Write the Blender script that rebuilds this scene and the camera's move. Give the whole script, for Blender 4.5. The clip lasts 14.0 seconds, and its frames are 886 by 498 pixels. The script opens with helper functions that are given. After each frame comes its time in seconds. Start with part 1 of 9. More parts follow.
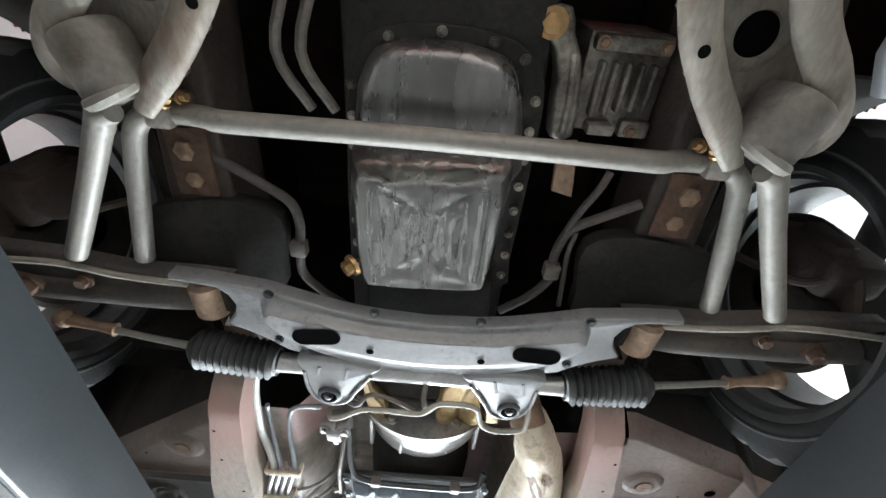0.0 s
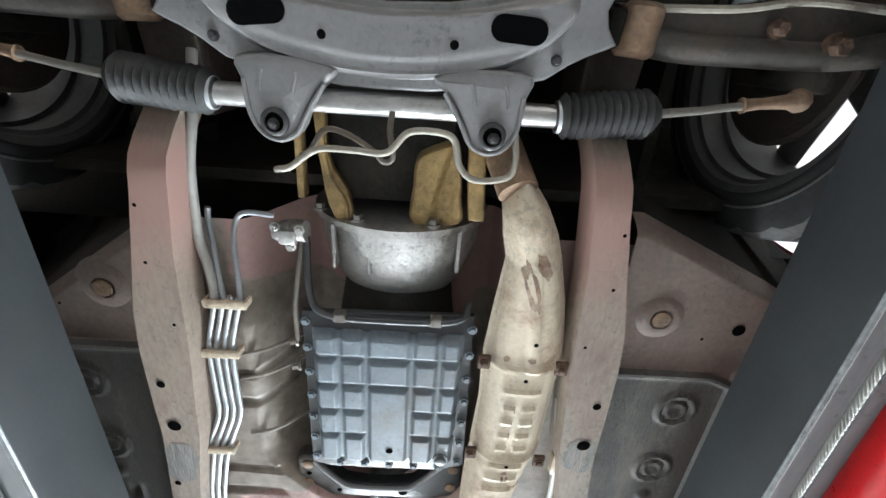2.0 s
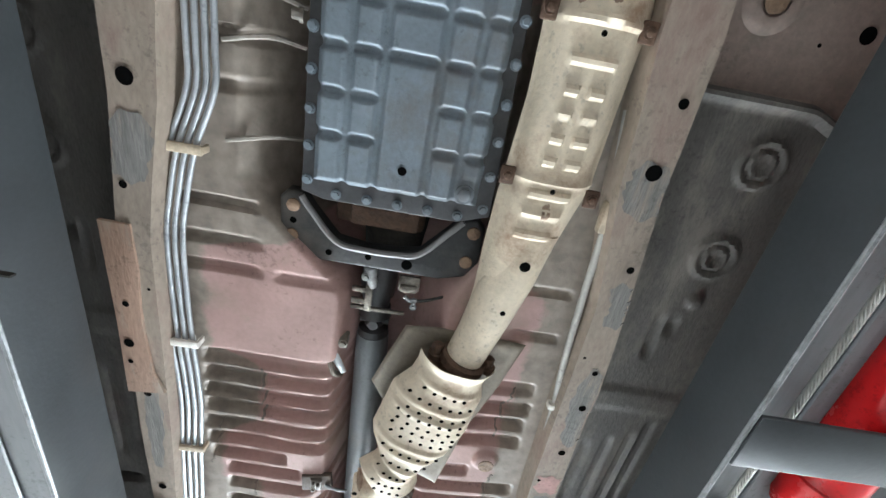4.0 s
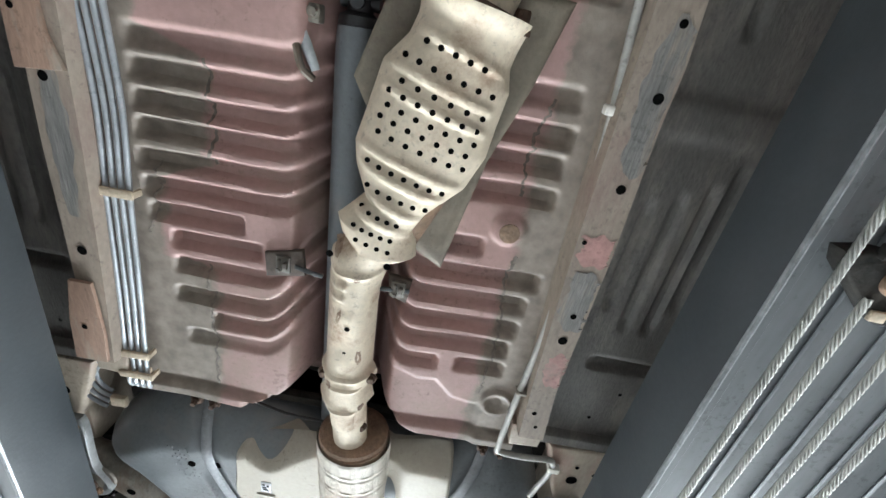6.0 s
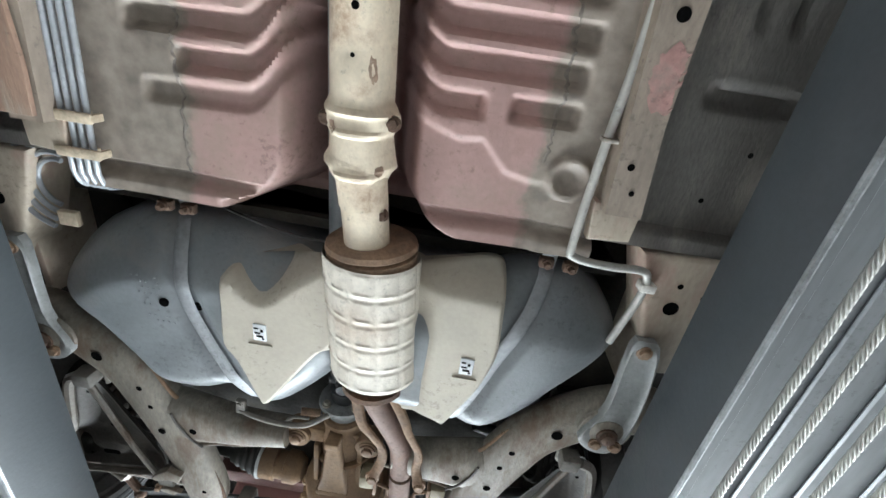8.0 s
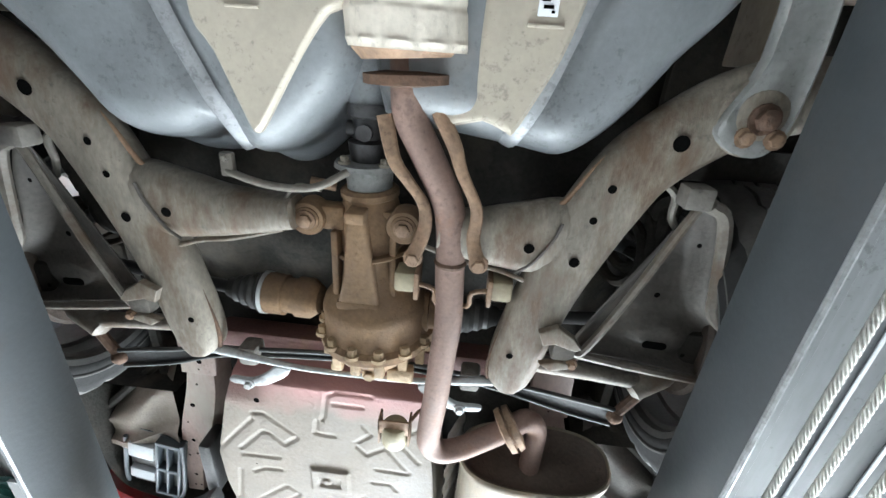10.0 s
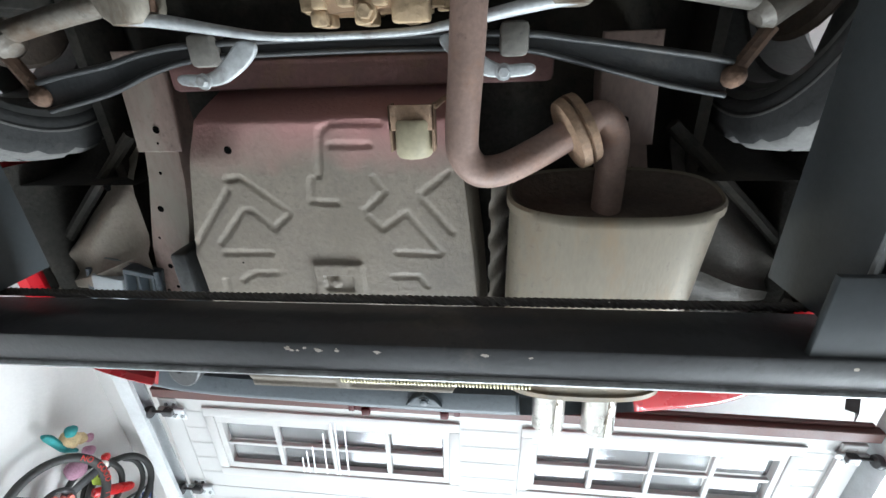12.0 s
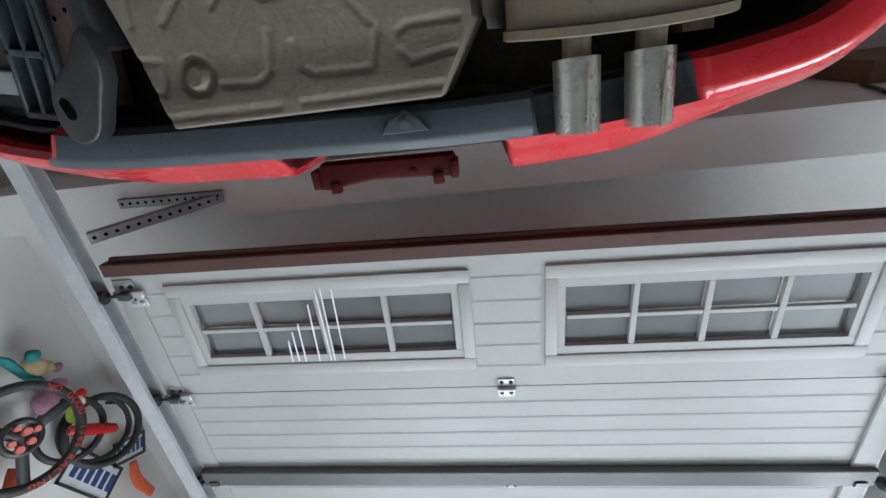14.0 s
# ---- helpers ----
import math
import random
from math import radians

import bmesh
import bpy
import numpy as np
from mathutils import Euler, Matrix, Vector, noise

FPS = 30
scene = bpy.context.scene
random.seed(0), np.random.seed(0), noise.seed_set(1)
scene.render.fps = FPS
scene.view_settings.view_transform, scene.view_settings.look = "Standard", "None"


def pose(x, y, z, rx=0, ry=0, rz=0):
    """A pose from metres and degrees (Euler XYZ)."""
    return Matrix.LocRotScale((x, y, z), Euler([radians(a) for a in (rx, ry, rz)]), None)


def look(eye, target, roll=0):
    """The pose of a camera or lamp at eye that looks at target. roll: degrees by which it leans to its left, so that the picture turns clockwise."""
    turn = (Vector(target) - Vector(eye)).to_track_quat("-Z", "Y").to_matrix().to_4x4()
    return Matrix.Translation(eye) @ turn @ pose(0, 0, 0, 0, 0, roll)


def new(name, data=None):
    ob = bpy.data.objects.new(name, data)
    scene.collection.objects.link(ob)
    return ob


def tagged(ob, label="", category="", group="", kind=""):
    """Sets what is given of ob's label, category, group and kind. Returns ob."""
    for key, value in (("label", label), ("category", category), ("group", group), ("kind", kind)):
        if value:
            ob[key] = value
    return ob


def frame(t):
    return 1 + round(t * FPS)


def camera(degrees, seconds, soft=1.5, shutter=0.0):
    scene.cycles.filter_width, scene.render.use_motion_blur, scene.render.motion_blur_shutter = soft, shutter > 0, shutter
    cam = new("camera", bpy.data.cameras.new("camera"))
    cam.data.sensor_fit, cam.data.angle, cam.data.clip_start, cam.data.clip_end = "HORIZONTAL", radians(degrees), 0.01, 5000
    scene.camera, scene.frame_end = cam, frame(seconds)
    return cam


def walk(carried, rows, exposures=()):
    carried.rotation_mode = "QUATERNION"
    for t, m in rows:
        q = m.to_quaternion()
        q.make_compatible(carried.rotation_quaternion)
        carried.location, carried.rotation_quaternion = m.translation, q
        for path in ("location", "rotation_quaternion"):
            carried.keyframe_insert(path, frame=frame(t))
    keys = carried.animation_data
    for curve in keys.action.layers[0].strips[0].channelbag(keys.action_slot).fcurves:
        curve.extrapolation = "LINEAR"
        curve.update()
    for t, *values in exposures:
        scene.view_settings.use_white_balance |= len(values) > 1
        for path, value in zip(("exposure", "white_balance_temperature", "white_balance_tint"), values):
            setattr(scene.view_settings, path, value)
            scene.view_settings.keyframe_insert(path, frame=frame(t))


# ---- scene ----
cam = camera(92.6, 14.0)
PATH = [
    (0, (0.007, 0.557, 1.403), (0.032, 1.684, 3.055), 4.1),
    (0.5, (0.052, 0.66, 1.408), (0.076, 1.731, 3.097), 3.0),
    (1, (0.049, 0.749, 1.405), (0.074, 1.739, 3.144), 2.4),
    (1.5, (0.062, 0.874, 1.339), (0.098, 1.799, 3.112), 1.4),
    (2, (0.069, 1.024, 1.253), (0.126, 1.883, 3.058), 0.1),
    (2.5, (0.049, 1.168, 1.204), (0.123, 2.023, 3.011), -0.1),
    (2.7, (0.043, 1.221, 1.199), (0.137, 2.081, 3.002), -0.3),
    (4.8, (0.102, 1.784, 1.196), (0.215, 2.63, 3.005), 3.8),
    (5, (0.12, 1.839, 1.195), (0.234, 2.695, 2.998), 4.0),
    (5.5, (0.149, 1.965, 1.205), (0.206, 2.844, 3.001), 7.5),
    (6, (0.165, 2.117, 1.208), (0.215, 3.004, 2.999), 8.0),
    (6.5, (0.154, 2.257, 1.213), (0.193, 3.151, 3.002), 8.6),
    (7, (0.183, 2.382, 1.23), (0.195, 3.268, 3.023), 10.2),
    (7.5, (0.216, 2.49, 1.244), (0.196, 3.369, 3.04), 12.1),
    (8, (0.201, 2.611, 1.241), (0.165, 3.498, 3.034), 11.5),
    (8.2, (0.189, 2.673, 1.239), (0.149, 3.56, 3.031), 11.1),
    (10.3, (0.194, 3.269, 1.249), (0.075, 4.119, 3.055), 12.9),
    (10.5, (0.184, 3.326, 1.247), (0.055, 4.181, 3.051), 13.4),
    (11, (0.187, 3.482, 1.239), (0.044, 4.35, 3.035), 13.1),
    (11.5, (0.206, 3.631, 1.254), (0.023, 4.49, 3.051), 12.7),
    (12, (0.192, 3.799, 1.253), (-0.005, 4.647, 3.053), 12.3),
    (12.5, (0.177, 3.96, 1.244), (-0.028, 4.81, 3.043), 11.8),
    (13, (0.198, 4.111, 1.24), (-0.004, 4.969, 3.035), 9.5),
    (13.5, (0.204, 4.247, 1.246), (-0.02, 5.087, 3.047), 9.6),
    (14, (0.186, 4.401, 1.255), (-0.051, 5.241, 3.055), 9.6),
]
walk(cam, [(t, look(eye, target, roll)) for t, eye, target, roll in PATH],
     exposures=[(0, 2.52), (1.2, 2.38), (2.7, 2.18), (4.8, 1.84), (7.0, 1.58), (8.2, 1.68), (10.3, 1.84), (11, 1.74), (12, 0.7), (12.5, 0.12), (13.0, -0.18), (13.5, -0.5), (14, -0.58)])

# ---- light ----
world = bpy.data.worlds.new("sky")
scene.world = world
world.use_nodes = True
wn = world.node_tree.nodes
sky = wn.new("ShaderNodeTexSky")
sky.sky_type = "NISHITA"
sky.sun_disc = False
sky.sun_elevation = radians(58)
sky.sun_rotation = radians(159)
wn["Background"].inputs[1].default_value = 0.12
world.node_tree.links.new(sky.outputs[0], wn["Background"].inputs[0])

sun = new("sun", bpy.data.lights.new("sun", "SUN"))
sun.data.energy = 2.5
sun.data.angle = radians(0.5)
sun.data.color = (1, 0.95, 0.88)
sun.matrix_world = look((3, -8, 13.7), (0, 0, 0))

def daylight(name, place, target, w, h, watts, color=(0.83, 0.93, 1.0)):
    """An area lamp in an opening, real or added, for the sky's light."""
    ob = new(name, bpy.data.lights.new(name, "AREA"))
    ob.data.shape = "RECTANGLE"
    ob.data.size, ob.data.size_y = w, h
    ob.data.energy = watts
    ob.data.color = color
    ob.matrix_world = look(place, target)


daylight("daylight_in_opening", (0.15, 7.33, 0.72), (0.1, 5.0, -0.1), 2.4, 1.3, 160)
# Added fill lamp in an assumed second bay, out of sight.
daylight("fill_in_bay_opening", (3.4, 7.33, 0.72), (1.5, 4.0, -0.1), 2.4, 1.3, 195)
# Added fill lamp; the front opening it stands in is made up.
daylight("fill_in_front_opening", (1.5, -4.15, 1.2), (0.2, -0.2, -0.1), 4.0, 2.0, 20, (1.0, 0.97, 0.92))


# ---- materials ----
def material(name, color, rough=0.6, metal=0.0, var=0.25, scale=9.0, bump=0.1, fine=120.0, dirt=None, dirt_amount=0.5,
             dirt_scale=4.0, spec=0.5, coat=0.0, streak=(1, 1, 1), specks=0.3):
    """A worn surface: a base colour with two scales of variation, patches of dirt, uneven gloss and fine relief."""
    m = bpy.data.materials.new(name)
    m.use_nodes = True
    n, ln = m.node_tree.nodes, m.node_tree.links
    b = n["Principled BSDF"]
    tc = n.new("ShaderNodeTexCoord")
    mp = n.new("ShaderNodeMapping")
    mp.inputs["Scale"].default_value = streak
    ln.new(tc.outputs["Object"], mp.inputs[0])
    big = n.new("ShaderNodeTexNoise")
    big.inputs["Scale"].default_value = scale
    big.inputs["Detail"].default_value = 6
    big.inputs["Roughness"].default_value = 0.65
    ln.new(mp.outputs[0], big.inputs["Vector"])
    small = n.new("ShaderNodeTexNoise")
    small.inputs["Scale"].default_value = fine
    small.inputs["Detail"].default_value = 4
    ln.new(mp.outputs[0], small.inputs["Vector"])
    ramp = n.new("ShaderNodeMapRange")
    ramp.inputs["From Min"].default_value, ramp.inputs["From Max"].default_value = 0.3, 0.7
    ramp.inputs["To Min"].default_value, ramp.inputs["To Max"].default_value = 1 - var, 1 + var
    ln.new(big.outputs[0], ramp.inputs[0])
    ramp2 = n.new("ShaderNodeMapRange")
    ramp2.inputs["From Min"].default_value, ramp2.inputs["From Max"].default_value = 0.3, 0.7
    ramp2.inputs["To Min"].default_value, ramp2.inputs["To Max"].default_value = 1 - var * 0.45, 1 + var * 0.45
    ln.new(small.outputs[0], ramp2.inputs[0])
    mul = n.new("ShaderNodeMath")
    mul.operation = "MULTIPLY"
    ln.new(ramp.outputs[0], mul.inputs[0])
    ln.new(ramp2.outputs[0], mul.inputs[1])
    col = n.new("ShaderNodeVectorMath")
    col.operation = "SCALE"
    col.inputs[0].default_value = color
    ln.new(mul.outputs[0], col.inputs["Scale"])
    out = col.outputs[0]
    if specks:
        sn = n.new("ShaderNodeTexNoise")
        sn.inputs["Scale"].default_value = 85
        sn.inputs["Detail"].default_value = 5
        sn.inputs["Roughness"].default_value = 0.7
        ln.new(tc.outputs["Object"], sn.inputs["Vector"])
        sm = n.new("ShaderNodeTexNoise")
        sm.inputs["Scale"].default_value = 6
        ln.new(tc.outputs["Object"], sm.inputs["Vector"])
        sa = n.new("ShaderNodeMath")
        sa.operation = "MULTIPLY_ADD"
        sa.inputs[1].default_value = 0.5
        ln.new(sm.outputs[0], sa.inputs[0])
        ln.new(sn.outputs[0], sa.inputs[2])
        sr = n.new("ShaderNodeMapRange")
        sr.inputs["From Min"].default_value, sr.inputs["From Max"].default_value = 0.84, 0.95
        sr.inputs["To Min"].default_value, sr.inputs["To Max"].default_value = 1.0, 1 - specks
        ln.new(sa.outputs[0], sr.inputs[0])
        sv = n.new("ShaderNodeVectorMath")
        sv.operation = "SCALE"
        ln.new(out, sv.inputs[0])
        ln.new(sr.outputs[0], sv.inputs["Scale"])
        out = sv.outputs[0]
    if dirt:
        dn = n.new("ShaderNodeTexNoise")
        dn.inputs["Scale"].default_value = dirt_scale
        dn.inputs["Detail"].default_value = 8
        dn.inputs["Roughness"].default_value = 0.7
        ln.new(mp.outputs[0], dn.inputs["Vector"])
        dr = n.new("ShaderNodeMapRange")
        dr.inputs["From Min"].default_value = 0.62 - 0.3 * dirt_amount
        dr.inputs["From Max"].default_value = 0.78 - 0.3 * dirt_amount
        dr.clamp = True
        ln.new(dn.outputs[0], dr.inputs[0])
        mix = n.new("ShaderNodeMix")
        mix.data_type = "RGBA"
        ln.new(dr.outputs[0], mix.inputs[0])
        ln.new(out, mix.inputs[6])
        mix.inputs[7].default_value = (*dirt, 1)
        out = mix.outputs[2]
    ln.new(out, b.inputs["Base Color"])
    rr = n.new("ShaderNodeMapRange")
    rr.inputs["From Min"].default_value, rr.inputs["From Max"].default_value = 0.3, 0.7
    rr.inputs["To Min"].default_value, rr.inputs["To Max"].default_value = max(0.03, rough - 0.12), min(1, rough + 0.12)
    ln.new(big.outputs[0], rr.inputs[0])
    ln.new(rr.outputs[0], b.inputs["Roughness"])
    b.inputs["Metallic"].default_value = metal
    b.inputs["Specular IOR Level"].default_value = spec
    b.inputs["Coat Weight"].default_value = coat
    if bump:
        bp = n.new("ShaderNodeBump")
        bp.inputs["Strength"].default_value = min(1, bump * 1.6)
        bp.inputs["Distance"].default_value = 0.004
        add = n.new("ShaderNodeMath")
        ln.new(big.outputs[0], add.inputs[0])
        ln.new(small.outputs[0], add.inputs[1])
        ln.new(add.outputs[0], bp.inputs["Height"])
        ln.new(bp.outputs[0], b.inputs["Normal"])
    return m


M = {}
M["concrete"] = material("concrete", (0.31, 0.305, 0.295), 0.7, var=0.12, scale=2.5, bump=0.15, fine=60, specks=0.0)
M["asphalt"] = material("asphalt", (0.06, 0.06, 0.06), 0.9, var=0.2, scale=3, bump=0.3, fine=80)
M["plaster"] = material("white_plaster", (0.68, 0.665, 0.65), 0.85, var=0.05, scale=3, bump=0.12, fine=90, specks=0.0)
M["door_white"] = material("door_white", (0.43, 0.427, 0.418), 0.55, var=0.04, scale=4, bump=0.04, fine=60, specks=0.0)
M["galv"] = material("galvanised_steel", (0.5, 0.52, 0.53), 0.42, 0.5, var=0.12, scale=14, bump=0.03, specks=0.0)
M["brown"] = material("brown_strut", (0.085, 0.035, 0.03), 0.55, var=0.2, scale=8, bump=0.06)
M["lift_grey"] = material("lift_grey_paint", (0.046, 0.052, 0.056), 0.42, spec=0.3, var=0.12, scale=5, bump=0.04, dirt=(0.05, 0.05, 0.05), dirt_amount=0.12, specks=0.0)
M["lift_black"] = material("lift_black_paint", (0.028, 0.029, 0.032), 0.4, var=0.2, scale=6, bump=0.05, dirt=(0.1, 0.085, 0.07), dirt_amount=0.05)
M["pan_grey"] = material("road_dusted_underseal", (0.29, 0.26, 0.225), 0.72, var=0.22, scale=5, bump=0.18, fine=110, dirt=(0.4, 0.26, 0.24), dirt_amount=0.12, dirt_scale=2.6)
M["sill"] = material("dark_underseal", (0.105, 0.096, 0.086), 0.6, var=0.35, scale=5, bump=0.16, fine=140, dirt=(0.2, 0.175, 0.15), dirt_amount=0.35, dirt_scale=5, streak=(1.8, .6, 1))
# Black for grimy parts, and for sheets that stand in for shade.
M["dark"] = material("grime_and_shade_black", (0.026, 0.024, 0.021), 0.9, var=0.4, scale=8, bump=0.25, dirt=(0.055, 0.046, 0.036), dirt_amount=0.35, spec=0.2)
M["tyre_dust_highlight"] = material("dusty_tread_and_highlight", (0.095, 0.092, 0.088), 0.85, var=0.25, scale=12, bump=0.2)
M["window_dark"] = material("dark_car_glass", (0.02, 0.022, 0.024), 0.08, var=0.05, bump=0.0, specks=0.0)
M["rubber"] = material("rubber", (0.034, 0.034, 0.033), 0.6, var=0.2, scale=10, bump=0.12)
M["tyre"] = material("tyre_rubber", (0.026, 0.026, 0.026), 0.85, spec=0.25, var=0.2, scale=10, bump=0.15, dirt=(0.06, 0.057, 0.052), dirt_amount=0.2)
M["xm"] = material("satin_grey_crossmember", (0.205, 0.2, 0.2), 0.42, 0.2, var=0.14, scale=7, bump=0.08, dirt=(0.1, 0.085, 0.075), dirt_amount=0.2)
M["arm"] = material("weathered_steel_arm", (0.15, 0.135, 0.115), 0.55, 0.2, var=0.3, scale=9, bump=0.2, dirt=(0.11, 0.075, 0.05), dirt_amount=0.4, dirt_scale=7)
M["bar"] = material("dusty_steel_bar", (0.2, 0.185, 0.16), 0.55, 0.2, var=0.2, scale=8, bump=0.1, dirt=(0.12, 0.1, 0.08), dirt_amount=0.3)
M["alu"] = material("cast_aluminium", (0.5, 0.49, 0.47), 0.35, 0.75, var=0.22, scale=10, bump=0.2, dirt=(0.16, 0.13, 0.1), dirt_amount=0.3)
M["oilpan"] = material("oily_black_pan", (0.17, 0.165, 0.155), 0.26, 0.75, var=0.3, scale=14, bump=0.45, fine=60, streak=(1, 0.25, 1))
M["transpan"] = material("blue_grey_pan", (0.17, 0.205, 0.235), 0.5, 0.1, var=0.18, scale=9, bump=0.12, dirt=(0.12, 0.115, 0.11), dirt_amount=0.25)
M["shield"] = material("aged_heat_shield", (0.66, 0.565, 0.43), 0.6, 0.05, var=0.14, scale=9, bump=0.14, dirt=(0.36, 0.24, 0.16), dirt_amount=0.32, dirt_scale=9)
M["muffler"] = material("dusty_muffler_steel", (0.178, 0.152, 0.114), 0.5, 0.3, var=0.12, scale=6, bump=0.08, dirt=(0.2, 0.145, 0.09), dirt_amount=0.4, dirt_scale=5, streak=(1.6, .5, 1))
M["pipe"] = material("rust_brown_pipe", (0.22, 0.145, 0.118), 0.65, 0.15, var=0.22, scale=12, bump=0.1, fine=160, dirt=(0.26, 0.13, 0.07), dirt_amount=0.25)
M["diff"] = material("rusty_diff_case", (0.215, 0.135, 0.075), 0.8, 0.1, var=0.3, scale=10, bump=0.18, fine=130, dirt=(0.17, 0.11, 0.07), dirt_amount=0.4, dirt_scale=6)
M["rust"] = material("rust", (0.1, 0.058, 0.038), 0.85, 0.1, var=0.4, scale=20, bump=0.4)
M["tank"] = material("blue_grey_tank", (0.165, 0.177, 0.185), 0.4, var=0.14, scale=5, bump=0.1, dirt=(0.2, 0.19, 0.18), dirt_amount=0.35, dirt_scale=4)
M["tank_beige"] = material("beige_tank_shield", (0.4, 0.36, 0.295), 0.6, 0.2, var=0.1, scale=6, bump=0.06)
M["subframe"] = material("dusty_subframe", (0.2, 0.178, 0.145), 0.55, 0.1, var=0.35, scale=6, bump=0.16, dirt=(0.12, 0.08, 0.052), dirt_amount=0.5, dirt_scale=9, streak=(1.6, .6, 1))
M["line"] = material("brake_line", (0.4, 0.42, 0.44), 0.4, 0.5, var=0.15, scale=20, bump=0.05)
M["clip"] = material("cream_plastic_clip", (0.5, 0.41, 0.3), 0.55, var=0.25, scale=30, bump=0.05)
M["red"] = material("red_car_paint", (0.52, 0.012, 0.02), 0.28, var=0.06, scale=4, bump=0.015, coat=0.6, dirt=(0.35, 0.06, 0.06), dirt_amount=0.05, specks=0.0)
M["red_cyl"] = material("red_cylinder_paint", (0.6, 0.01, 0.012), 0.3, var=0.06, scale=5, bump=0.02)
M["bumper_dark"] = material("slate_plastic", (0.055, 0.068, 0.08), 0.5, var=0.15, scale=6, bump=0.08)
M["stainless"] = material("stainless_tip", (0.6, 0.58, 0.54), 0.3, 0.9, var=0.12, scale=12, bump=0.05)
M["chrome"] = material("bright_rod", (0.7, 0.7, 0.7), 0.15, 1.0, var=0.05, scale=10, bump=0.0)
M["cable"] = material("steel_cable", (0.48, 0.47, 0.43), 0.5, 0.2, var=0.2, scale=40, bump=0.1)
M["hole"] = material("shade_and_print_black", (0.004, 0.004, 0.004), 1.0, var=0.1, bump=0.0, spec=0.0)


# ---- mesh helpers ----
def finish(name, bm, mat, smooth=True):
    me = bpy.data.meshes.new(name)
    bmesh.ops.recalc_face_normals(bm, faces=bm.faces)
    bm.to_mesh(me)
    bm.free()
    mats = mat if isinstance(mat, (list, tuple)) else [mat]
    for k in mats:
        me.materials.append(M[k])
    if smooth:
        for p in me.polygons:
            p.use_smooth = True
        try:
            me.set_sharp_from_angle(angle=radians(38))
        except AttributeError:
            pass
    return new(name, me)


PLURAL = {"bolts": "bolt", "nuts": "nut", "flange_bolts": "flange_bolt", "pan_bolts": "pan_bolt", "shield_bolts": "shield_bolt", "fork_bolts": "fork_bolt",
          "strap_bolts": "strap_bolt", "brace_bolts": "brace_bolt", "joint_bolts": "joint_bolt", "cover_bolts": "cover_bolt", "screws": "screw", "bores": "bore",
          "bumper_screws": "bumper_screw", "pipe_tabs": "pipe_tab", "webs": "web", "cover_fins": "cover_fin", "embossing_marks": "embossing_mark", "horn_pads": "horn_pad", "paint_chips": "paint_chip",
          "glazing_bars": "glazing_bar", "spokes": "spoke"}


def pieces(bm):
    """The loose pieces of a mesh, those that touch or nearly touch taken together."""
    bm.verts.index_update()
    seen, groups = set(), []
    for v in bm.verts:
        if v.index in seen:
            continue
        stack, isl = [v], []
        seen.add(v.index)
        while stack:
            q = stack.pop()
            isl.append(q)
            for e in q.link_edges:
                o = e.other_vert(q)
                if o.index not in seen:
                    seen.add(o.index)
                    stack.append(o)
        c = sum((q.co for q in isl), Vector()) / len(isl)
        for gq in groups:
            if (gq[0] - c).length < 0.012:
                gq[1].extend(isl)
                break
        else:
            groups.append((c, isl))
    return [g[1] for g in groups]


def part(name, bm, mat, parent=None, label="", smooth=True):
    if name in PLURAL:
        last = None
        for isl in pieces(bm):
            one = bmesh.new()
            m = {v.index: one.verts.new(v.co) for v in isl}
            for f in {f for v in isl for f in v.link_faces}:
                one.faces.new([m[v.index] for v in f.verts])
            last = part(PLURAL[name], one, mat, parent, label, smooth)
        bm.free()
        return last
    ob = finish(name, bm, mat, smooth)
    if parent is not None:
        ob.parent = parent
        ob.matrix_parent_inverse = parent.matrix_world.inverted()
    if label:
        ob["label"] = label
    return ob


def thing(name, place, label, category, group="", kind=""):
    ob = new(name)
    ob.empty_display_size = 0.1
    ob.matrix_world = Matrix.Translation(place)
    bpy.context.view_layer.update()
    return tagged(ob, label, category, group, kind)


def box(bm, x0, x1, y0, y1, z0, z1, bevel=0.0, segs=2):
    ret = bmesh.ops.create_cube(bm, size=1)
    vs = ret["verts"]
    for v in vs:
        v.co = Vector((x0 + (v.co.x + 0.5) * (x1 - x0), y0 + (v.co.y + 0.5) * (y1 - y0), z0 + (v.co.z + 0.5) * (z1 - z0)))
    if bevel:
        es = list({e for v in vs for e in v.link_edges})
        bmesh.ops.bevel(bm, geom=es, offset=bevel, segments=segs, affect="EDGES", profile=0.5)
    return bm


def boxed(*a, **k):
    return box(bmesh.new(), *a, **k)


def smooth_path(pts, n=6):
    """Points of a soft curve through pts."""
    p = [Vector(q) for q in pts]
    if len(p) < 3:
        return p
    p = [2 * p[0] - p[1]] + p + [2 * p[-1] - p[-2]]
    out = []
    for i in range(1, len(p) - 2):
        for k in range(n):
            t = k / n
            a, b, c, d = p[i - 1], p[i], p[i + 1], p[i + 2]
            out.append(0.5 * ((2 * b) + (c - a) * t + (2 * a - 5 * b + 4 * c - d) * t * t + (3 * b - a - 3 * c + d) * t ** 3))
    out.append(p[-2])
    return out


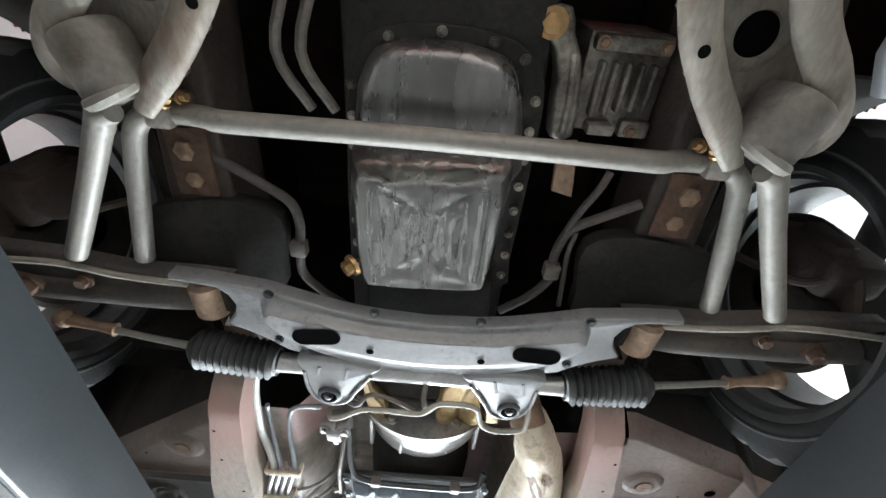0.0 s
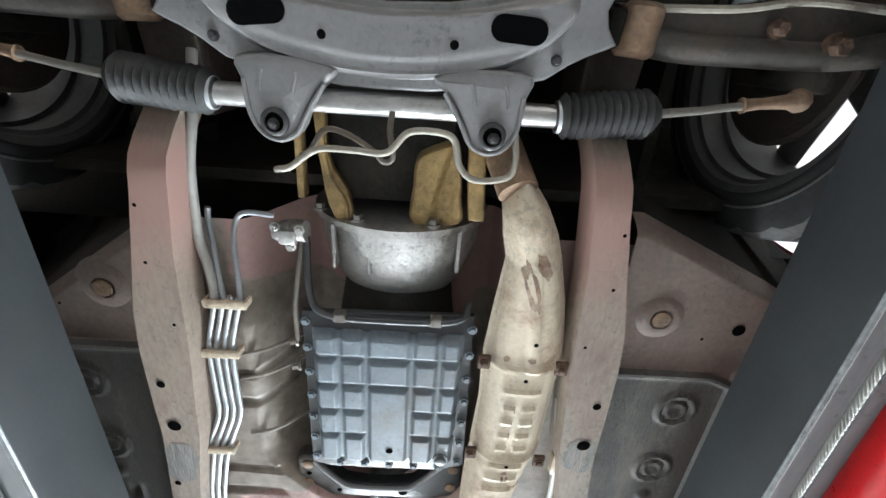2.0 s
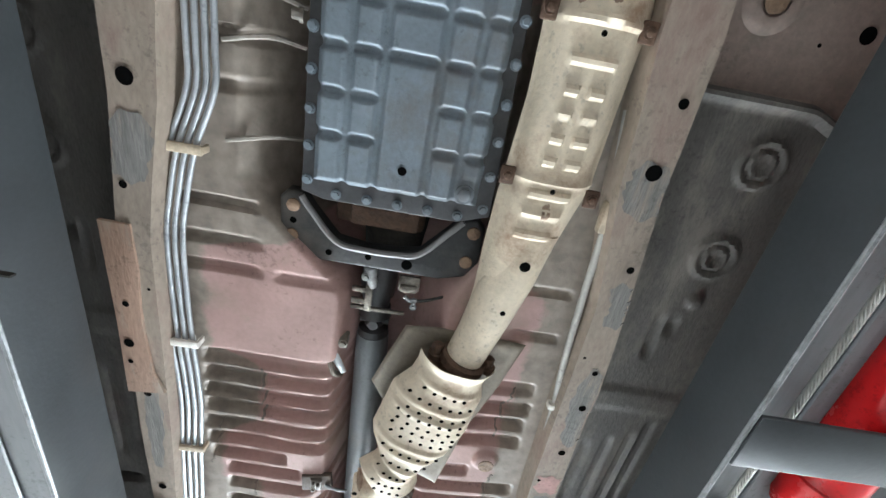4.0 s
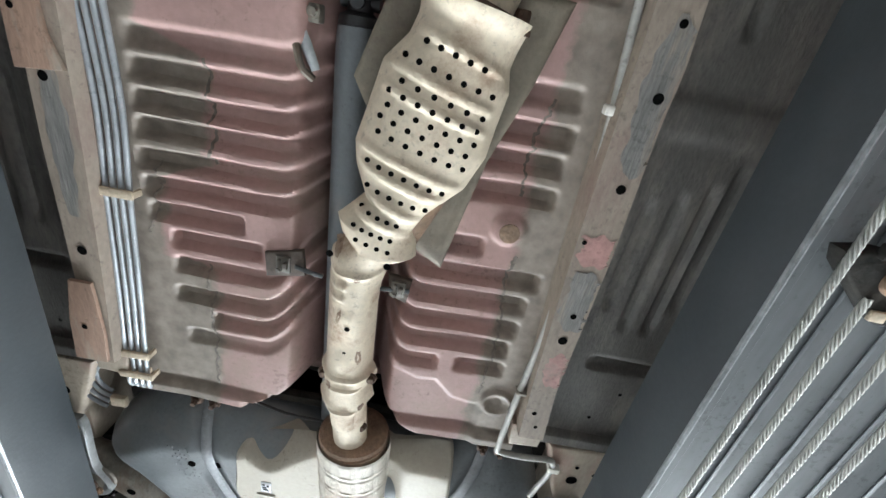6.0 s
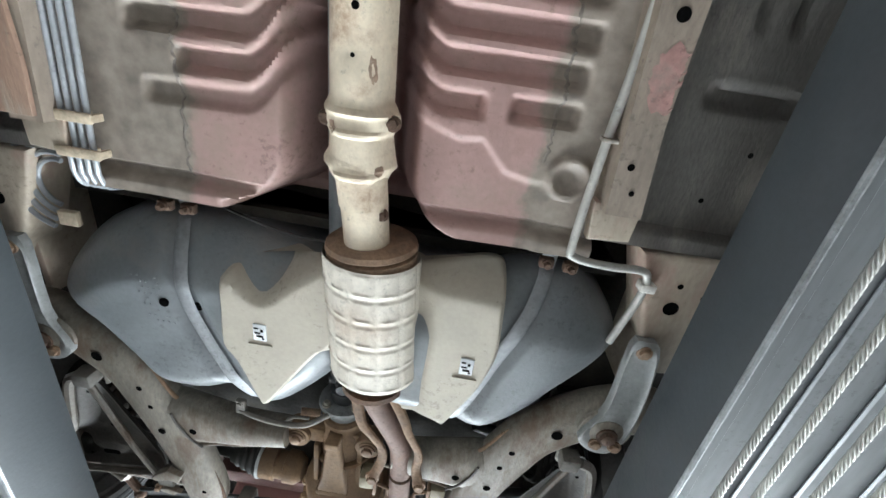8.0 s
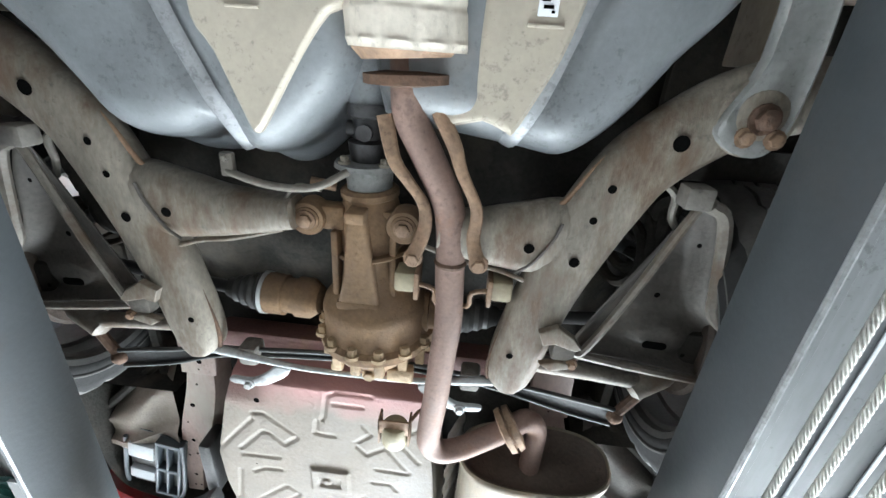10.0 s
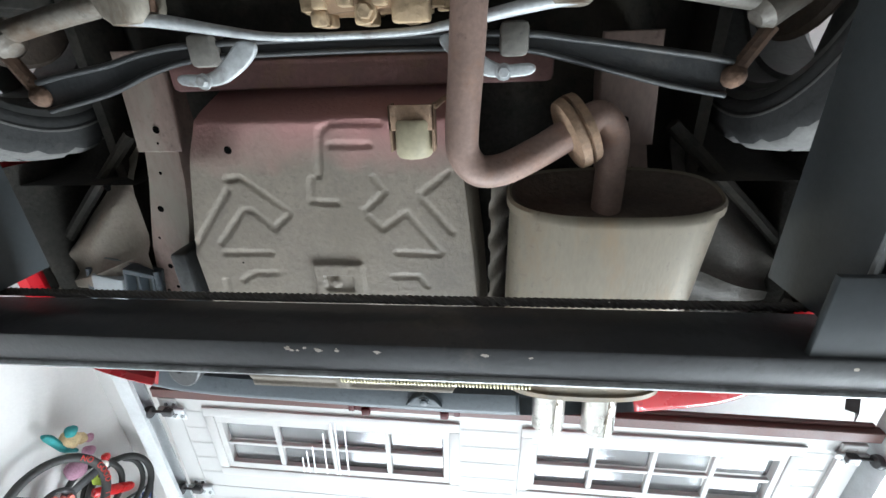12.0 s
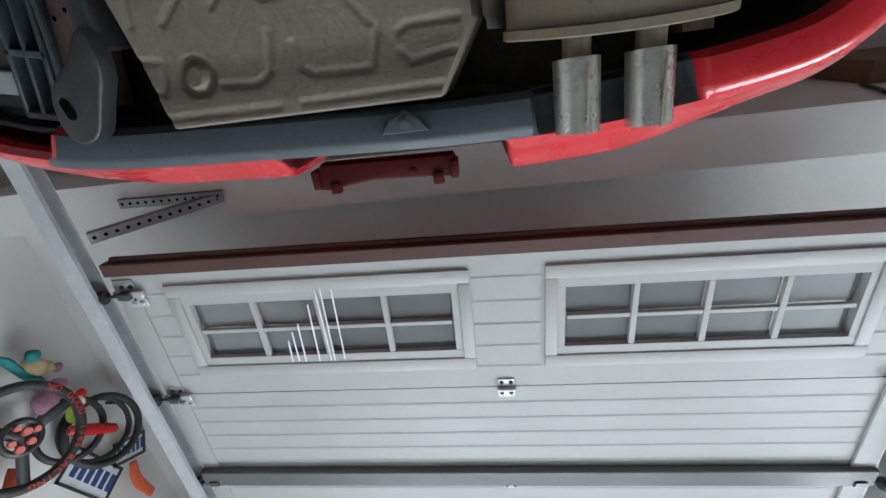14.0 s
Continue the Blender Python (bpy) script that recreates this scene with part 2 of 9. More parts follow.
def tube(bm, pts, r, n=10, soft=0, caps=True, flat=1.0, up=(0, 0, 1)):
    """A round bar along pts; r a number or one for each point; flat squeezes it along up."""
    p = smooth_path(pts, soft) if soft else [Vector(q) for q in pts]
    if isinstance(r, (int, float)):
        rr = [r] * len(p)
    else:
        rr = [float(np.interp(i / (len(p) - 1), np.linspace(0, 1, len(r)), r)) for i in range(len(p))]
    rings = []
    up = Vector(up)
    for i, c in enumerate(p):
        d = (p[min(i + 1, len(p) - 1)] - p[max(i - 1, 0)]).normalized()
        s = d.cross(up)
        if s.length < 1e-3:
            s = d.cross(Vector((1, 0, 0)))
        s.normalize()
        u = s.cross(d).normalized()
        rings.append([bm.verts.new(c + rr[i] * (math.cos(a) * s + flat * math.sin(a) * u)) for a in [2 * math.pi * k / n for k in range(n)]])
    for a, b in zip(rings, rings[1:]):
        for k in range(n):
            bm.faces.new((a[k], a[(k + 1) % n], b[(k + 1) % n], b[k]))
    if caps:
        bm.faces.new(rings[0][::-1])
        bm.faces.new(rings[-1])
    return bm


def tubed(*a, **k):
    return tube(bmesh.new(), *a, **k)


def rings_along(bm, a, b, profile, n=24, caps=True, squash=(1, 1), up=(0, 0, 1)):
    """A turned shape from a to b; profile: (share of the way, radius)."""
    a, b = Vector(a), Vector(b)
    d = (b - a).normalized()
    s = d.cross(Vector(up))
    if s.length < 1e-3:
        s = d.cross(Vector((1, 0, 0)))
    s.normalize()
    u = s.cross(d)
    rings = []
    for t, r in profile:
        c = a + (b - a) * t
        rings.append([bm.verts.new(c + r * (squash[0] * math.cos(q) * s + squash[1] * math.sin(q) * u)) for q in [2 * math.pi * k / n for k in range(n)]])
    for p, q in zip(rings, rings[1:]):
        for k in range(n):
            bm.faces.new((p[k], p[(k + 1) % n], q[(k + 1) % n], q[k]))
    if caps:
        bm.faces.new(rings[0][::-1])
        bm.faces.new(rings[-1])
    return bm


def turned(*a, **k):
    return rings_along(bmesh.new(), *a, **k)


def prism(bm, outline, z0, z1, bevel=0.0, holes=()):
    """An upright slab from an outline in x, y; its bottom face lies at z0."""
    vs = [bm.verts.new((x, y, z0)) for x, y in outline]
    f = bm.faces.new(vs)
    ret = bmesh.ops.extrude_face_region(bm, geom=[f])
    top = [v for v in ret["geom"] if isinstance(v, bmesh.types.BMVert)]
    bmesh.ops.translate(bm, verts=top, vec=(0, 0, z1 - z0))
    if bevel:
        es = [e for e in bm.edges if abs(e.verts[0].co.z - z0) < 1e-6 and abs(e.verts[1].co.z - z0) < 1e-6 and e.verts[0] in vs and e.verts[1] in vs]
        bmesh.ops.bevel(bm, geom=es, offset=bevel, segments=3, affect="EDGES", profile=0.5)
    return bm


def prismed(*a, **k):
    return prism(bmesh.new(), *a, **k)


def sheet(bm, x0, x1, y0, y1, nx, ny, f, thick=0.0):
    """A pressed panel: z = f(x, y) on a grid; f may give None for no metal."""
    g = {}
    for i in range(nx + 1):
        for j in range(ny + 1):
            x, y = x0 + (x1 - x0) * i / nx, y0 + (y1 - y0) * j / ny
            z = f(x, y)
            if z is not None:
                q = z if isinstance(z, tuple) else (x, y, z)
                g[i, j] = bm.verts.new(q)
    for i in range(nx):
        for j in range(ny):
            k = [(i, j), (i + 1, j), (i + 1, j + 1), (i, j + 1)]
            if all(q in g for q in k):
                bm.faces.new([g[q] for q in k])
    if thick:
        geom = bm.faces[:]
        ret = bmesh.ops.extrude_face_region(bm, geom=geom)
        bmesh.ops.translate(bm, verts=[v for v in ret["geom"] if isinstance(v, bmesh.types.BMVert)], vec=(0, 0, thick))
    return bm


def sheeted(*a, **k):
    return sheet(bmesh.new(), *a, **k)


def step(a, b, x):
    t = min(1, max(0, (x - a) / (b - a)))
    return t * t * (3 - 2 * t)


def ridge(x, c, w):
    """A soft bead of half width w about c, 0 to 1."""
    return step(w, w * 0.35, abs(x - c))


def disc(bm, c, r, h, n=16, axis=(0, 0, -1)):
    c = Vector(c)
    return rings_along(bm, c, c + Vector(axis) * h, ((0, r), (0.8, r), (1, r * 0.86)), n=n, up=(0, 1, 0) if abs(axis[2]) > 0.5 else (0, 0, 1))


def bolt(bm, c, r=0.009, h=0.008, axis=(0, 0, -1)):
    c = Vector(c)
    a = Vector(axis)
    up = (0, 1, 0) if abs(a.z) > 0.5 else (0, 0, 1)
    rings_along(bm, c, c + a * h * 0.35, ((0, r * 1.45), (1, r * 1.4)), n=12, up=up)
    rings_along(bm, c + a * h * 0.35, c + a * h, ((0, r), (0.85, r), (1, r * 0.85)), n=6, up=up)
    return bm


M["glass"] = bpy.data.materials.new("window_glass")
M["glass"].use_nodes = True
gb = M["glass"].node_tree.nodes["Principled BSDF"]
gb.inputs["Transmission Weight"].default_value = 0.8
gb.inputs["Roughness"].default_value = 0.12
gb.inputs["IOR"].default_value = 1.45
gb.inputs["Base Color"].default_value = (0.5, 0.52, 0.53, 1)
M["stiff"] = material("dark_grey_stiffener", (0.12, 0.12, 0.12), 0.5, 0.2, var=0.12, bump=0.05)
M["dark_steel"] = material("dark_steel", (0.07, 0.07, 0.072), 0.4, 0.6, var=0.2, bump=0.08)
M["pink"] = material("salmon_plastic", (0.75, 0.2, 0.16), 0.4, var=0.1, bump=0.03)
M["letter_red"] = material("red_lettering", (0.65, 0.04, 0.03), 0.5, var=0.05, bump=0.0)
M["teal"] = material("teal_cloth", (0.02, 0.22, 0.22), 0.8, var=0.2, scale=30, bump=0.3)
M["cream"] = material("cream_plush", (0.55, 0.42, 0.24), 0.9, var=0.2, scale=30, bump=0.4)
M["mauve"] = material("mauve_cloth", (0.42, 0.22, 0.3), 0.85, var=0.2, scale=30, bump=0.3)
M["lime"] = material("lime_cloth", (0.4, 0.5, 0.06), 0.8, var=0.2, scale=30, bump=0.3)
M["plate_white"] = material("plate_white", (0.66, 0.68, 0.7), 0.4, var=0.05, bump=0.02)
M["plate_blue"] = material("plate_blue", (0.03, 0.06, 0.2), 0.5, var=0.05, bump=0.0)
M["orange"] = material("orange_webbing", (0.7, 0.12, 0.05), 0.7, var=0.15, scale=30, bump=0.2)
M["lift_light"] = material("light_grey_underside", (0.19, 0.2, 0.207), 0.42, 0.1, var=0.15, scale=3, bump=0.05, streak=(1, 0.2, 1))
M["edge_worn"] = material("worn_edge_steel", (0.22, 0.23, 0.235), 0.4, 0.4, var=0.3, scale=25, bump=0.1, dirt=(0.12, 0.12, 0.12), dirt_amount=0.35, dirt_scale=12)
M["cable_dark"] = material("greasy_cable", (0.06, 0.055, 0.05), 0.5, 0.4, var=0.3, scale=40, bump=0.1)
M["chip"] = material("paint_chip", (0.36, 0.32, 0.27), 0.7, var=0.2, bump=0.0)
M["spring"] = material("spring_steel", (0.46, 0.42, 0.28), 0.35, 0.6, var=0.1, bump=0.0)
M["gold"] = material("gold_cadmium_plate", (0.42, 0.29, 0.13), 0.4, 0.5, var=0.3, scale=14, bump=0.15, dirt=(0.1, 0.07, 0.04), dirt_amount=0.35)
M["brass"] = material("brass_plug", (0.36, 0.22, 0.1), 0.4, 0.8, var=0.2, scale=30, bump=0.1)
M["rim_grey"] = material("grey_wheel", (0.11, 0.11, 0.107), 0.5, 0.3, var=0.25, bump=0.1, dirt=(0.1, 0.095, 0.09), dirt_amount=0.3)
M["rail_rust"] = material("rust_brown_rail", (0.05, 0.035, 0.026), 0.7, 0.1, var=0.4, scale=9, bump=0.25, dirt=(0.035, 0.028, 0.022), dirt_amount=0.5)
M["alu_dirty"] = material("oily_aluminium", (0.3, 0.27, 0.23), 0.4, 0.5, var=0.35, scale=16, bump=0.3, dirt=(0.05, 0.04, 0.03), dirt_amount=0.5, dirt_scale=10)
M["rust_pale"] = material("pale_rust", (0.24, 0.155, 0.1), 0.7, 0.15, var=0.35, scale=20, bump=0.3)
M["tray"] = material("pale_grey_plastic", (0.32, 0.34, 0.35), 0.6, var=0.1, bump=0.05)
M["tray_dark"] = material("grey_green_plastic", (0.06, 0.07, 0.068), 0.6, var=0.15, bump=0.05)
M["satin_black"] = material("satin_black_steel", (0.028, 0.029, 0.03), 0.45, 0.1, var=0.3, scale=8, bump=0.12, dirt=(0.08, 0.07, 0.06), dirt_amount=0.25)
M["arm_pale"] = material("pale_dusty_steel", (0.33, 0.3, 0.25), 0.6, 0.2, var=0.2, scale=9, bump=0.15, dirt=(0.2, 0.14, 0.09), dirt_amount=0.2)
M["shield_white"] = material("chalky_heat_shield", (0.6, 0.55, 0.47), 0.6, 0.1, var=0.14, scale=12, bump=0.15, dirt=(0.42, 0.33, 0.25), dirt_amount=0.15)
M["clip_white"] = material("white_plastic_clip", (0.75, 0.72, 0.66), 0.45, var=0.08, scale=30, bump=0.03)


def paint_zones(name, pink, grey, edge, bulges=(), rough=0.6):
    """Bare primer near the tunnel, underseal beyond the edge, with a ragged border; bulges: (y, half length, reach) where the primer stays bare further out."""
    m = material(name, pink, rough, var=0.13, scale=7, bump=0.1, fine=100, dirt=(grey[0] * 1.1, grey[1] * 0.95, grey[2] * 0.95), dirt_amount=0.34, dirt_scale=3.5)
    n, ln = m.node_tree.nodes, m.node_tree.links
    b = n["Principled BSDF"]
    src = b.inputs["Base Color"].links[0].from_socket

    def node(kind, op=None, **ins):
        q = n.new(kind)
        if op:
            q.operation = op
        return q
    tc = n.new("ShaderNodeTexCoord")
    sep = n.new("ShaderNodeSeparateXYZ")
    ln.new(tc.outputs["Object"], sep.inputs[0])
    ab = node("ShaderNodeMath", "ABSOLUTE")
    ln.new(sep.outputs[0], ab.inputs[0])
    nz = n.new("ShaderNodeTexNoise")
    nz.inputs["Scale"].default_value = 14
    nz.inputs["Detail"].default_value = 7
    nz.inputs["Roughness"].default_value = 0.7
    ln.new(tc.outputs["Object"], nz.inputs["Vector"])
    ma = node("ShaderNodeMath", "MULTIPLY_ADD")
    ma.inputs[1].default_value = 0.07
    ln.new(nz.outputs[0], ma.inputs[0])
    ln.new(ab.outputs[0], ma.inputs[2])
    reach = ma.outputs[0]
    for bulge in bulges:
        dy = node("ShaderNodeMath", "SUBTRACT")
        ln.new(sep.outputs[1], dy.inputs[0])
        dy.inputs[1].default_value = bulge[0]
        da = node("ShaderNodeMath", "ABSOLUTE")
        ln.new(dy.outputs[0], da.inputs[0])
        bm_ = n.new("ShaderNodeMapRange")
        bm_.inputs["From Min"].default_value, bm_.inputs["From Max"].default_value = bulge[1] - 0.015, bulge[1] + 0.015
        bm_.inputs["To Min"].default_value, bm_.inputs["To Max"].default_value = bulge[2], 0.0
        ln.new(da.outputs[0], bm_.inputs[0])
        sb = node("ShaderNodeMath", "SUBTRACT")
        ln.new(reach, sb.inputs[0])
        ln.new(bm_.outputs[0], sb.inputs[1])
        reach = sb.outputs[0]
    # the front of the floor is undersealed right across
    fy = n.new("ShaderNodeMapRange")
    fy.inputs["From Min"].default_value, fy.inputs["From Max"].default_value = 1.86, 1.95
    fy.inputs["To Min"].default_value, fy.inputs["To Max"].default_value = 0.13, 0.0
    ln.new(sep.outputs[1], fy.inputs[0])
    ad = node("ShaderNodeMath", "ADD")
    ln.new(reach, ad.inputs[0])
    fz = n.new("ShaderNodeMapRange")
    fz.inputs["From Min"].default_value, fz.inputs["From Max"].default_value = 1.40, 1.48
    fz.inputs["To Min"].default_value, fz.inputs["To Max"].default_value = -0.05, 0.13
    ln.new(sep.outputs[1], fz.inputs[0])
    mn = node("ShaderNodeMath", "MINIMUM")
    ln.new(fy.outputs[0], mn.inputs[0])
    ln.new(fz.outputs[0], mn.inputs[1])
    ln.new(mn.outputs[0], ad.inputs[1])
    mr = n.new("ShaderNodeMapRange")
    mr.inputs["From Min"].default_value, mr.inputs["From Max"].default_value = edge + 0.028, edge + 0.042
    mr.inputs["To Max"].default_value = 0.92
    ln.new(ad.outputs[0], mr.inputs[0])
    mix = n.new("ShaderNodeMix")
    mix.data_type = "RGBA"
    ln.new(mr.outputs[0], mix.inputs[0])
    ln.new(src, mix.inputs[6])
    gn = n.new("ShaderNodeTexNoise")
    gn.inputs["Scale"].default_value = 38
    gn.inputs["Detail"].default_value = 5
    ln.new(tc.outputs["Object"], gn.inputs["Vector"])
    gr = n.new("ShaderNodeMapRange")
    gr.inputs["From Min"].default_value, gr.inputs["From Max"].default_value = 0.3, 0.7
    gr.inputs["To Min"].default_value, gr.inputs["To Max"].default_value = 0.62, 1.14
    ln.new(gn.outputs[0], gr.inputs[0])
    gs = n.new("ShaderNodeVectorMath")
    gs.operation = "SCALE"
    gs.inputs[0].default_value = grey
    ln.new(gr.outputs[0], gs.inputs["Scale"])
    ln.new(gs.outputs[0], mix.inputs[7])
    ln.new(mix.outputs[2], b.inputs["Base Color"])
    return m


M["pan"] = paint_zones("floor_primer_and_underseal", (0.4, 0.25, 0.225), (0.27, 0.232, 0.19), 0.222, ((2.485, 0.09, 0.09), (2.065, 0.13, 0.1)))
M["line_dull"] = material("dull_steel_pipe", (0.4, 0.39, 0.36), 0.5, 0.3, var=0.15, scale=20, bump=0.05)
M["sealer"] = material("seam_sealer", (0.2, 0.17, 0.145), 0.8, var=0.35, scale=40, bump=0.4)
M["wood"] = material("brown_wood", (0.2, 0.115, 0.06), 0.6, var=0.25, scale=5, bump=0.12, streak=(1, 8, 8))
M["white_wire"] = material("white_reflection", (0.85, 0.86, 0.88), 0.35, var=0.03, bump=0.0, specks=0.0)
M["hose_teal"] = material("teal_paint", (0.012, 0.075, 0.065), 0.5, var=0.15, scale=20, bump=0.05)
M["rail"] = material("rail_primer_and_dust", (0.36, 0.3, 0.235), 0.6, var=0.22, scale=5, bump=0.1, fine=100, dirt=(0.38, 0.22, 0.185), dirt_amount=0.38, dirt_scale=3.5, streak=(1.5, .6, 1))
def along_y(m, stops, colour, amount=0.9, reach=0.22, scale=12):
    """A second colour on the stretch of y between the two inner stops, fading out to the outer ones, with a ragged border."""
    n, ln = m.node_tree.nodes, m.node_tree.links
    tc, sep, noise, add, lo, hi, mul, mix = [n.new(k) for k in ("ShaderNodeTexCoord", "ShaderNodeSeparateXYZ", "ShaderNodeTexNoise", "ShaderNodeMath", "ShaderNodeMapRange", "ShaderNodeMapRange", "ShaderNodeMath", "ShaderNodeMix")]
    noise.inputs["Scale"].default_value = scale
    noise.inputs["Detail"].default_value = 6
    add.operation, add.inputs[1].default_value = "MULTIPLY_ADD", reach
    mul.operation = "MULTIPLY"
    mix.data_type = "RGBA"
    ln.new(tc.outputs["Object"], sep.inputs[0])
    ln.new(tc.outputs["Object"], noise.inputs["Vector"])
    ln.new(noise.outputs[0], add.inputs[0])
    ln.new(sep.outputs[1], add.inputs[2])
    for q, a, b, top in ((lo, stops[0], stops[1], 1.0), (hi, stops[3], stops[2], amount)):
        q.inputs["From Min"].default_value, q.inputs["From Max"].default_value = a + reach / 2, b + reach / 2
        q.inputs["To Max"].default_value = top
        ln.new(add.outputs[0], q.inputs[0])
    ln.new(lo.outputs[0], mul.inputs[0])
    ln.new(hi.outputs[0], mul.inputs[1])
    b = n["Principled BSDF"]
    ln.new(mul.outputs[0], mix.inputs[0])
    ln.new(b.inputs["Base Color"].links[0].from_socket, mix.inputs[6])
    mix.inputs[7].default_value = (*colour, 1)
    ln.new(mix.outputs[2], b.inputs["Base Color"])
    return m


M["rail_zoned"] = along_y(material("rail_zones", (0.28, 0.226, 0.18), 0.6, var=0.28, scale=6, bump=0.12, fine=100, dirt=(0.22, 0.15, 0.125), dirt_amount=0.36, dirt_scale=6, streak=(1.5, .6, 1)), (1.11, 1.17, 1.27, 1.42), (0.35, 0.205, 0.175))
M["rail_rear"] = material("rear_rail_primer", (0.2, 0.14, 0.118), 0.6, var=0.22, scale=6, bump=0.1, fine=100, dirt=(0.22, 0.19, 0.155), dirt_amount=0.4, dirt_scale=5, streak=(1.5, .6, 1))
M["rail_orange"] = material("flaked_orange_rust", (0.3, 0.19, 0.135), 0.7, var=0.25, scale=8, bump=0.15, dirt=(0.3, 0.27, 0.22), dirt_amount=0.35, dirt_scale=6, streak=(2, .5, 1))
M["strap"] = material("steel_strap", (0.3, 0.31, 0.32), 0.5, 0.4, var=0.2, scale=12, bump=0.1, dirt=(0.14, 0.13, 0.12), dirt_amount=0.3)
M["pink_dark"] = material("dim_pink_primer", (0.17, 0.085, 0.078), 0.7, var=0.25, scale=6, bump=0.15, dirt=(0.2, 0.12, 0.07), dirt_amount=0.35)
M["brace"] = material("grey_brace", (0.25, 0.255, 0.25), 0.5, 0.2, var=0.2, scale=9, bump=0.12, dirt=(0.1, 0.09, 0.08), dirt_amount=0.3)
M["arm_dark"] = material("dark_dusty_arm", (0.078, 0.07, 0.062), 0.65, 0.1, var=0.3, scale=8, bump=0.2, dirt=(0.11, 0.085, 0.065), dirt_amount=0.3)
M["bush"] = material("perished_rubber", (0.14, 0.13, 0.115), 0.8, var=0.25, scale=20, bump=0.2)
M["pale_edge"] = material("pale_scraped_steel", (0.38, 0.395, 0.4), 0.5, 0.3, var=0.2, scale=15, bump=0.1, dirt=(0.15, 0.12, 0.1), dirt_amount=0.3, dirt_scale=10)
M["diff_pale"] = material("pale_rust_cast", (0.36, 0.26, 0.16), 0.75, 0.1, var=0.3, scale=16, bump=0.3)
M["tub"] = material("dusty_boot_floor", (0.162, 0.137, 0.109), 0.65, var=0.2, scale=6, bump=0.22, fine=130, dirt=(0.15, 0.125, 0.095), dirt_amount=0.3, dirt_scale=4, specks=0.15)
along_y(M["tub"], (3.0, 3.1, 3.9, 3.985), (0.36, 0.17, 0.16), 0.85, 0.12, 9)
M["red_dark"] = material("dark_red_plastic_and_recess", (0.055, 0.002, 0.003), 0.5, spec=0.2, var=0.1, bump=0.03)
M["pan_r"] = paint_zones("floor_primer_wide", (0.4, 0.25, 0.225), (0.27, 0.232, 0.19), 0.303)
M["shield_rust"] = material("flaked_shield_rust", (0.3, 0.2, 0.14), 0.75, 0.05, var=0.35, scale=30, bump=0.25, dirt=(0.45, 0.36, 0.27), dirt_amount=0.4, dirt_scale=25)
M["rubber_tan"] = material("tan_rubber", (0.3, 0.262, 0.175), 0.65, var=0.2, scale=18, bump=0.08, dirt=(0.18, 0.14, 0.09), dirt_amount=0.3)
M["slate_scrape"] = material("scraped_slate_underseal", (0.185, 0.175, 0.162), 0.6, 0.1, var=0.35, scale=16, bump=0.2, dirt=(0.3, 0.25, 0.2), dirt_amount=0.35, dirt_scale=14, streak=(3, .4, 1))
M["bare_pink"] = material("bare_pink_primer", (0.4, 0.22, 0.195), 0.6, var=0.25, scale=14, bump=0.1, dirt=(0.24, 0.19, 0.16), dirt_amount=0.35, dirt_scale=10)
M["toe"] = material("dusty_pink_toe_board", (0.25, 0.188, 0.158), 0.65, var=0.25, scale=5, bump=0.14, fine=110, dirt=(0.17, 0.14, 0.115), dirt_amount=0.4, dirt_scale=4)
M["cat_sheet"] = material("dusty_beige_sheet", (0.2, 0.168, 0.125), 0.6, 0.1, var=0.22, scale=7, bump=0.1, dirt=(0.13, 0.1, 0.075), dirt_amount=0.35, dirt_scale=6)
M["cap_brown"] = material("burnt_brown_cap", (0.1, 0.075, 0.06), 0.7, 0.2, var=0.3, scale=12, bump=0.25)

# ---- the garage ----
part("floor", boxed(-1.75, 5.2, -4.2, 7.35, -0.1, 0.0), "concrete", smooth=False)
tagged(bpy.data.objects["floor"], "light grey concrete garage floor", "floor", kind="structure")
part("driveway", boxed(-40, 40, 7.35, 60, -0.14, -0.02), "concrete", smooth=False)
part("ground", boxed(-60, 60, -60, 60, -0.3, -0.16), "asphalt", smooth=False)
tagged(bpy.data.objects["ground"], "grey asphalt yard around the garage", "ground", kind="structure")
tagged(bpy.data.objects["driveway"], "sunlit concrete driveway", "driveway", kind="structure")
# The south opening and right bay opening are added, unseen, to admit fill.
for nm, dims in (("wall_west", (-1.87, -1.75, -4.2, 7.5, 0, 3.3)), ("wall_east", (5.2, 5.32, -4.2, 7.5, 0, 3.3)),
                 ("wall_south_left", (-1.87, -0.6, -4.32, -4.2, 0, 3.3)), ("wall_south_right", (3.6, 5.32, -4.32, -4.2, 0, 3.3)), ("wall_south_head", (-0.6, 3.6, -4.32, -4.2, 2.3, 3.3)), ("wall_north_left", (-1.75, -1.05, 7.38, 7.5, 0, 3.3)),
                 ("wall_north_pier", (1.45, 2.1, 7.38, 7.5, 0, 3.3)), ("wall_north_right", (4.7, 5.2, 7.38, 7.5, 0, 3.3)), ("wall_north_head_right", (2.1, 4.7, 7.38, 7.5, 2.15, 3.3)), ("wall_north_head", (-1.05, 1.45, 7.38, 7.5, 2.15, 3.3))):
    tagged(part(nm, boxed(*dims), "plaster", smooth=False), "plain white painted garage wall", "wall", kind="structure")
tagged(part("ceiling", boxed(-1.87, 5.32, -4.32, 7.5, 3.3, 3.4), "plaster", smooth=False), "plain white painted garage ceiling", "ceiling", kind="structure")

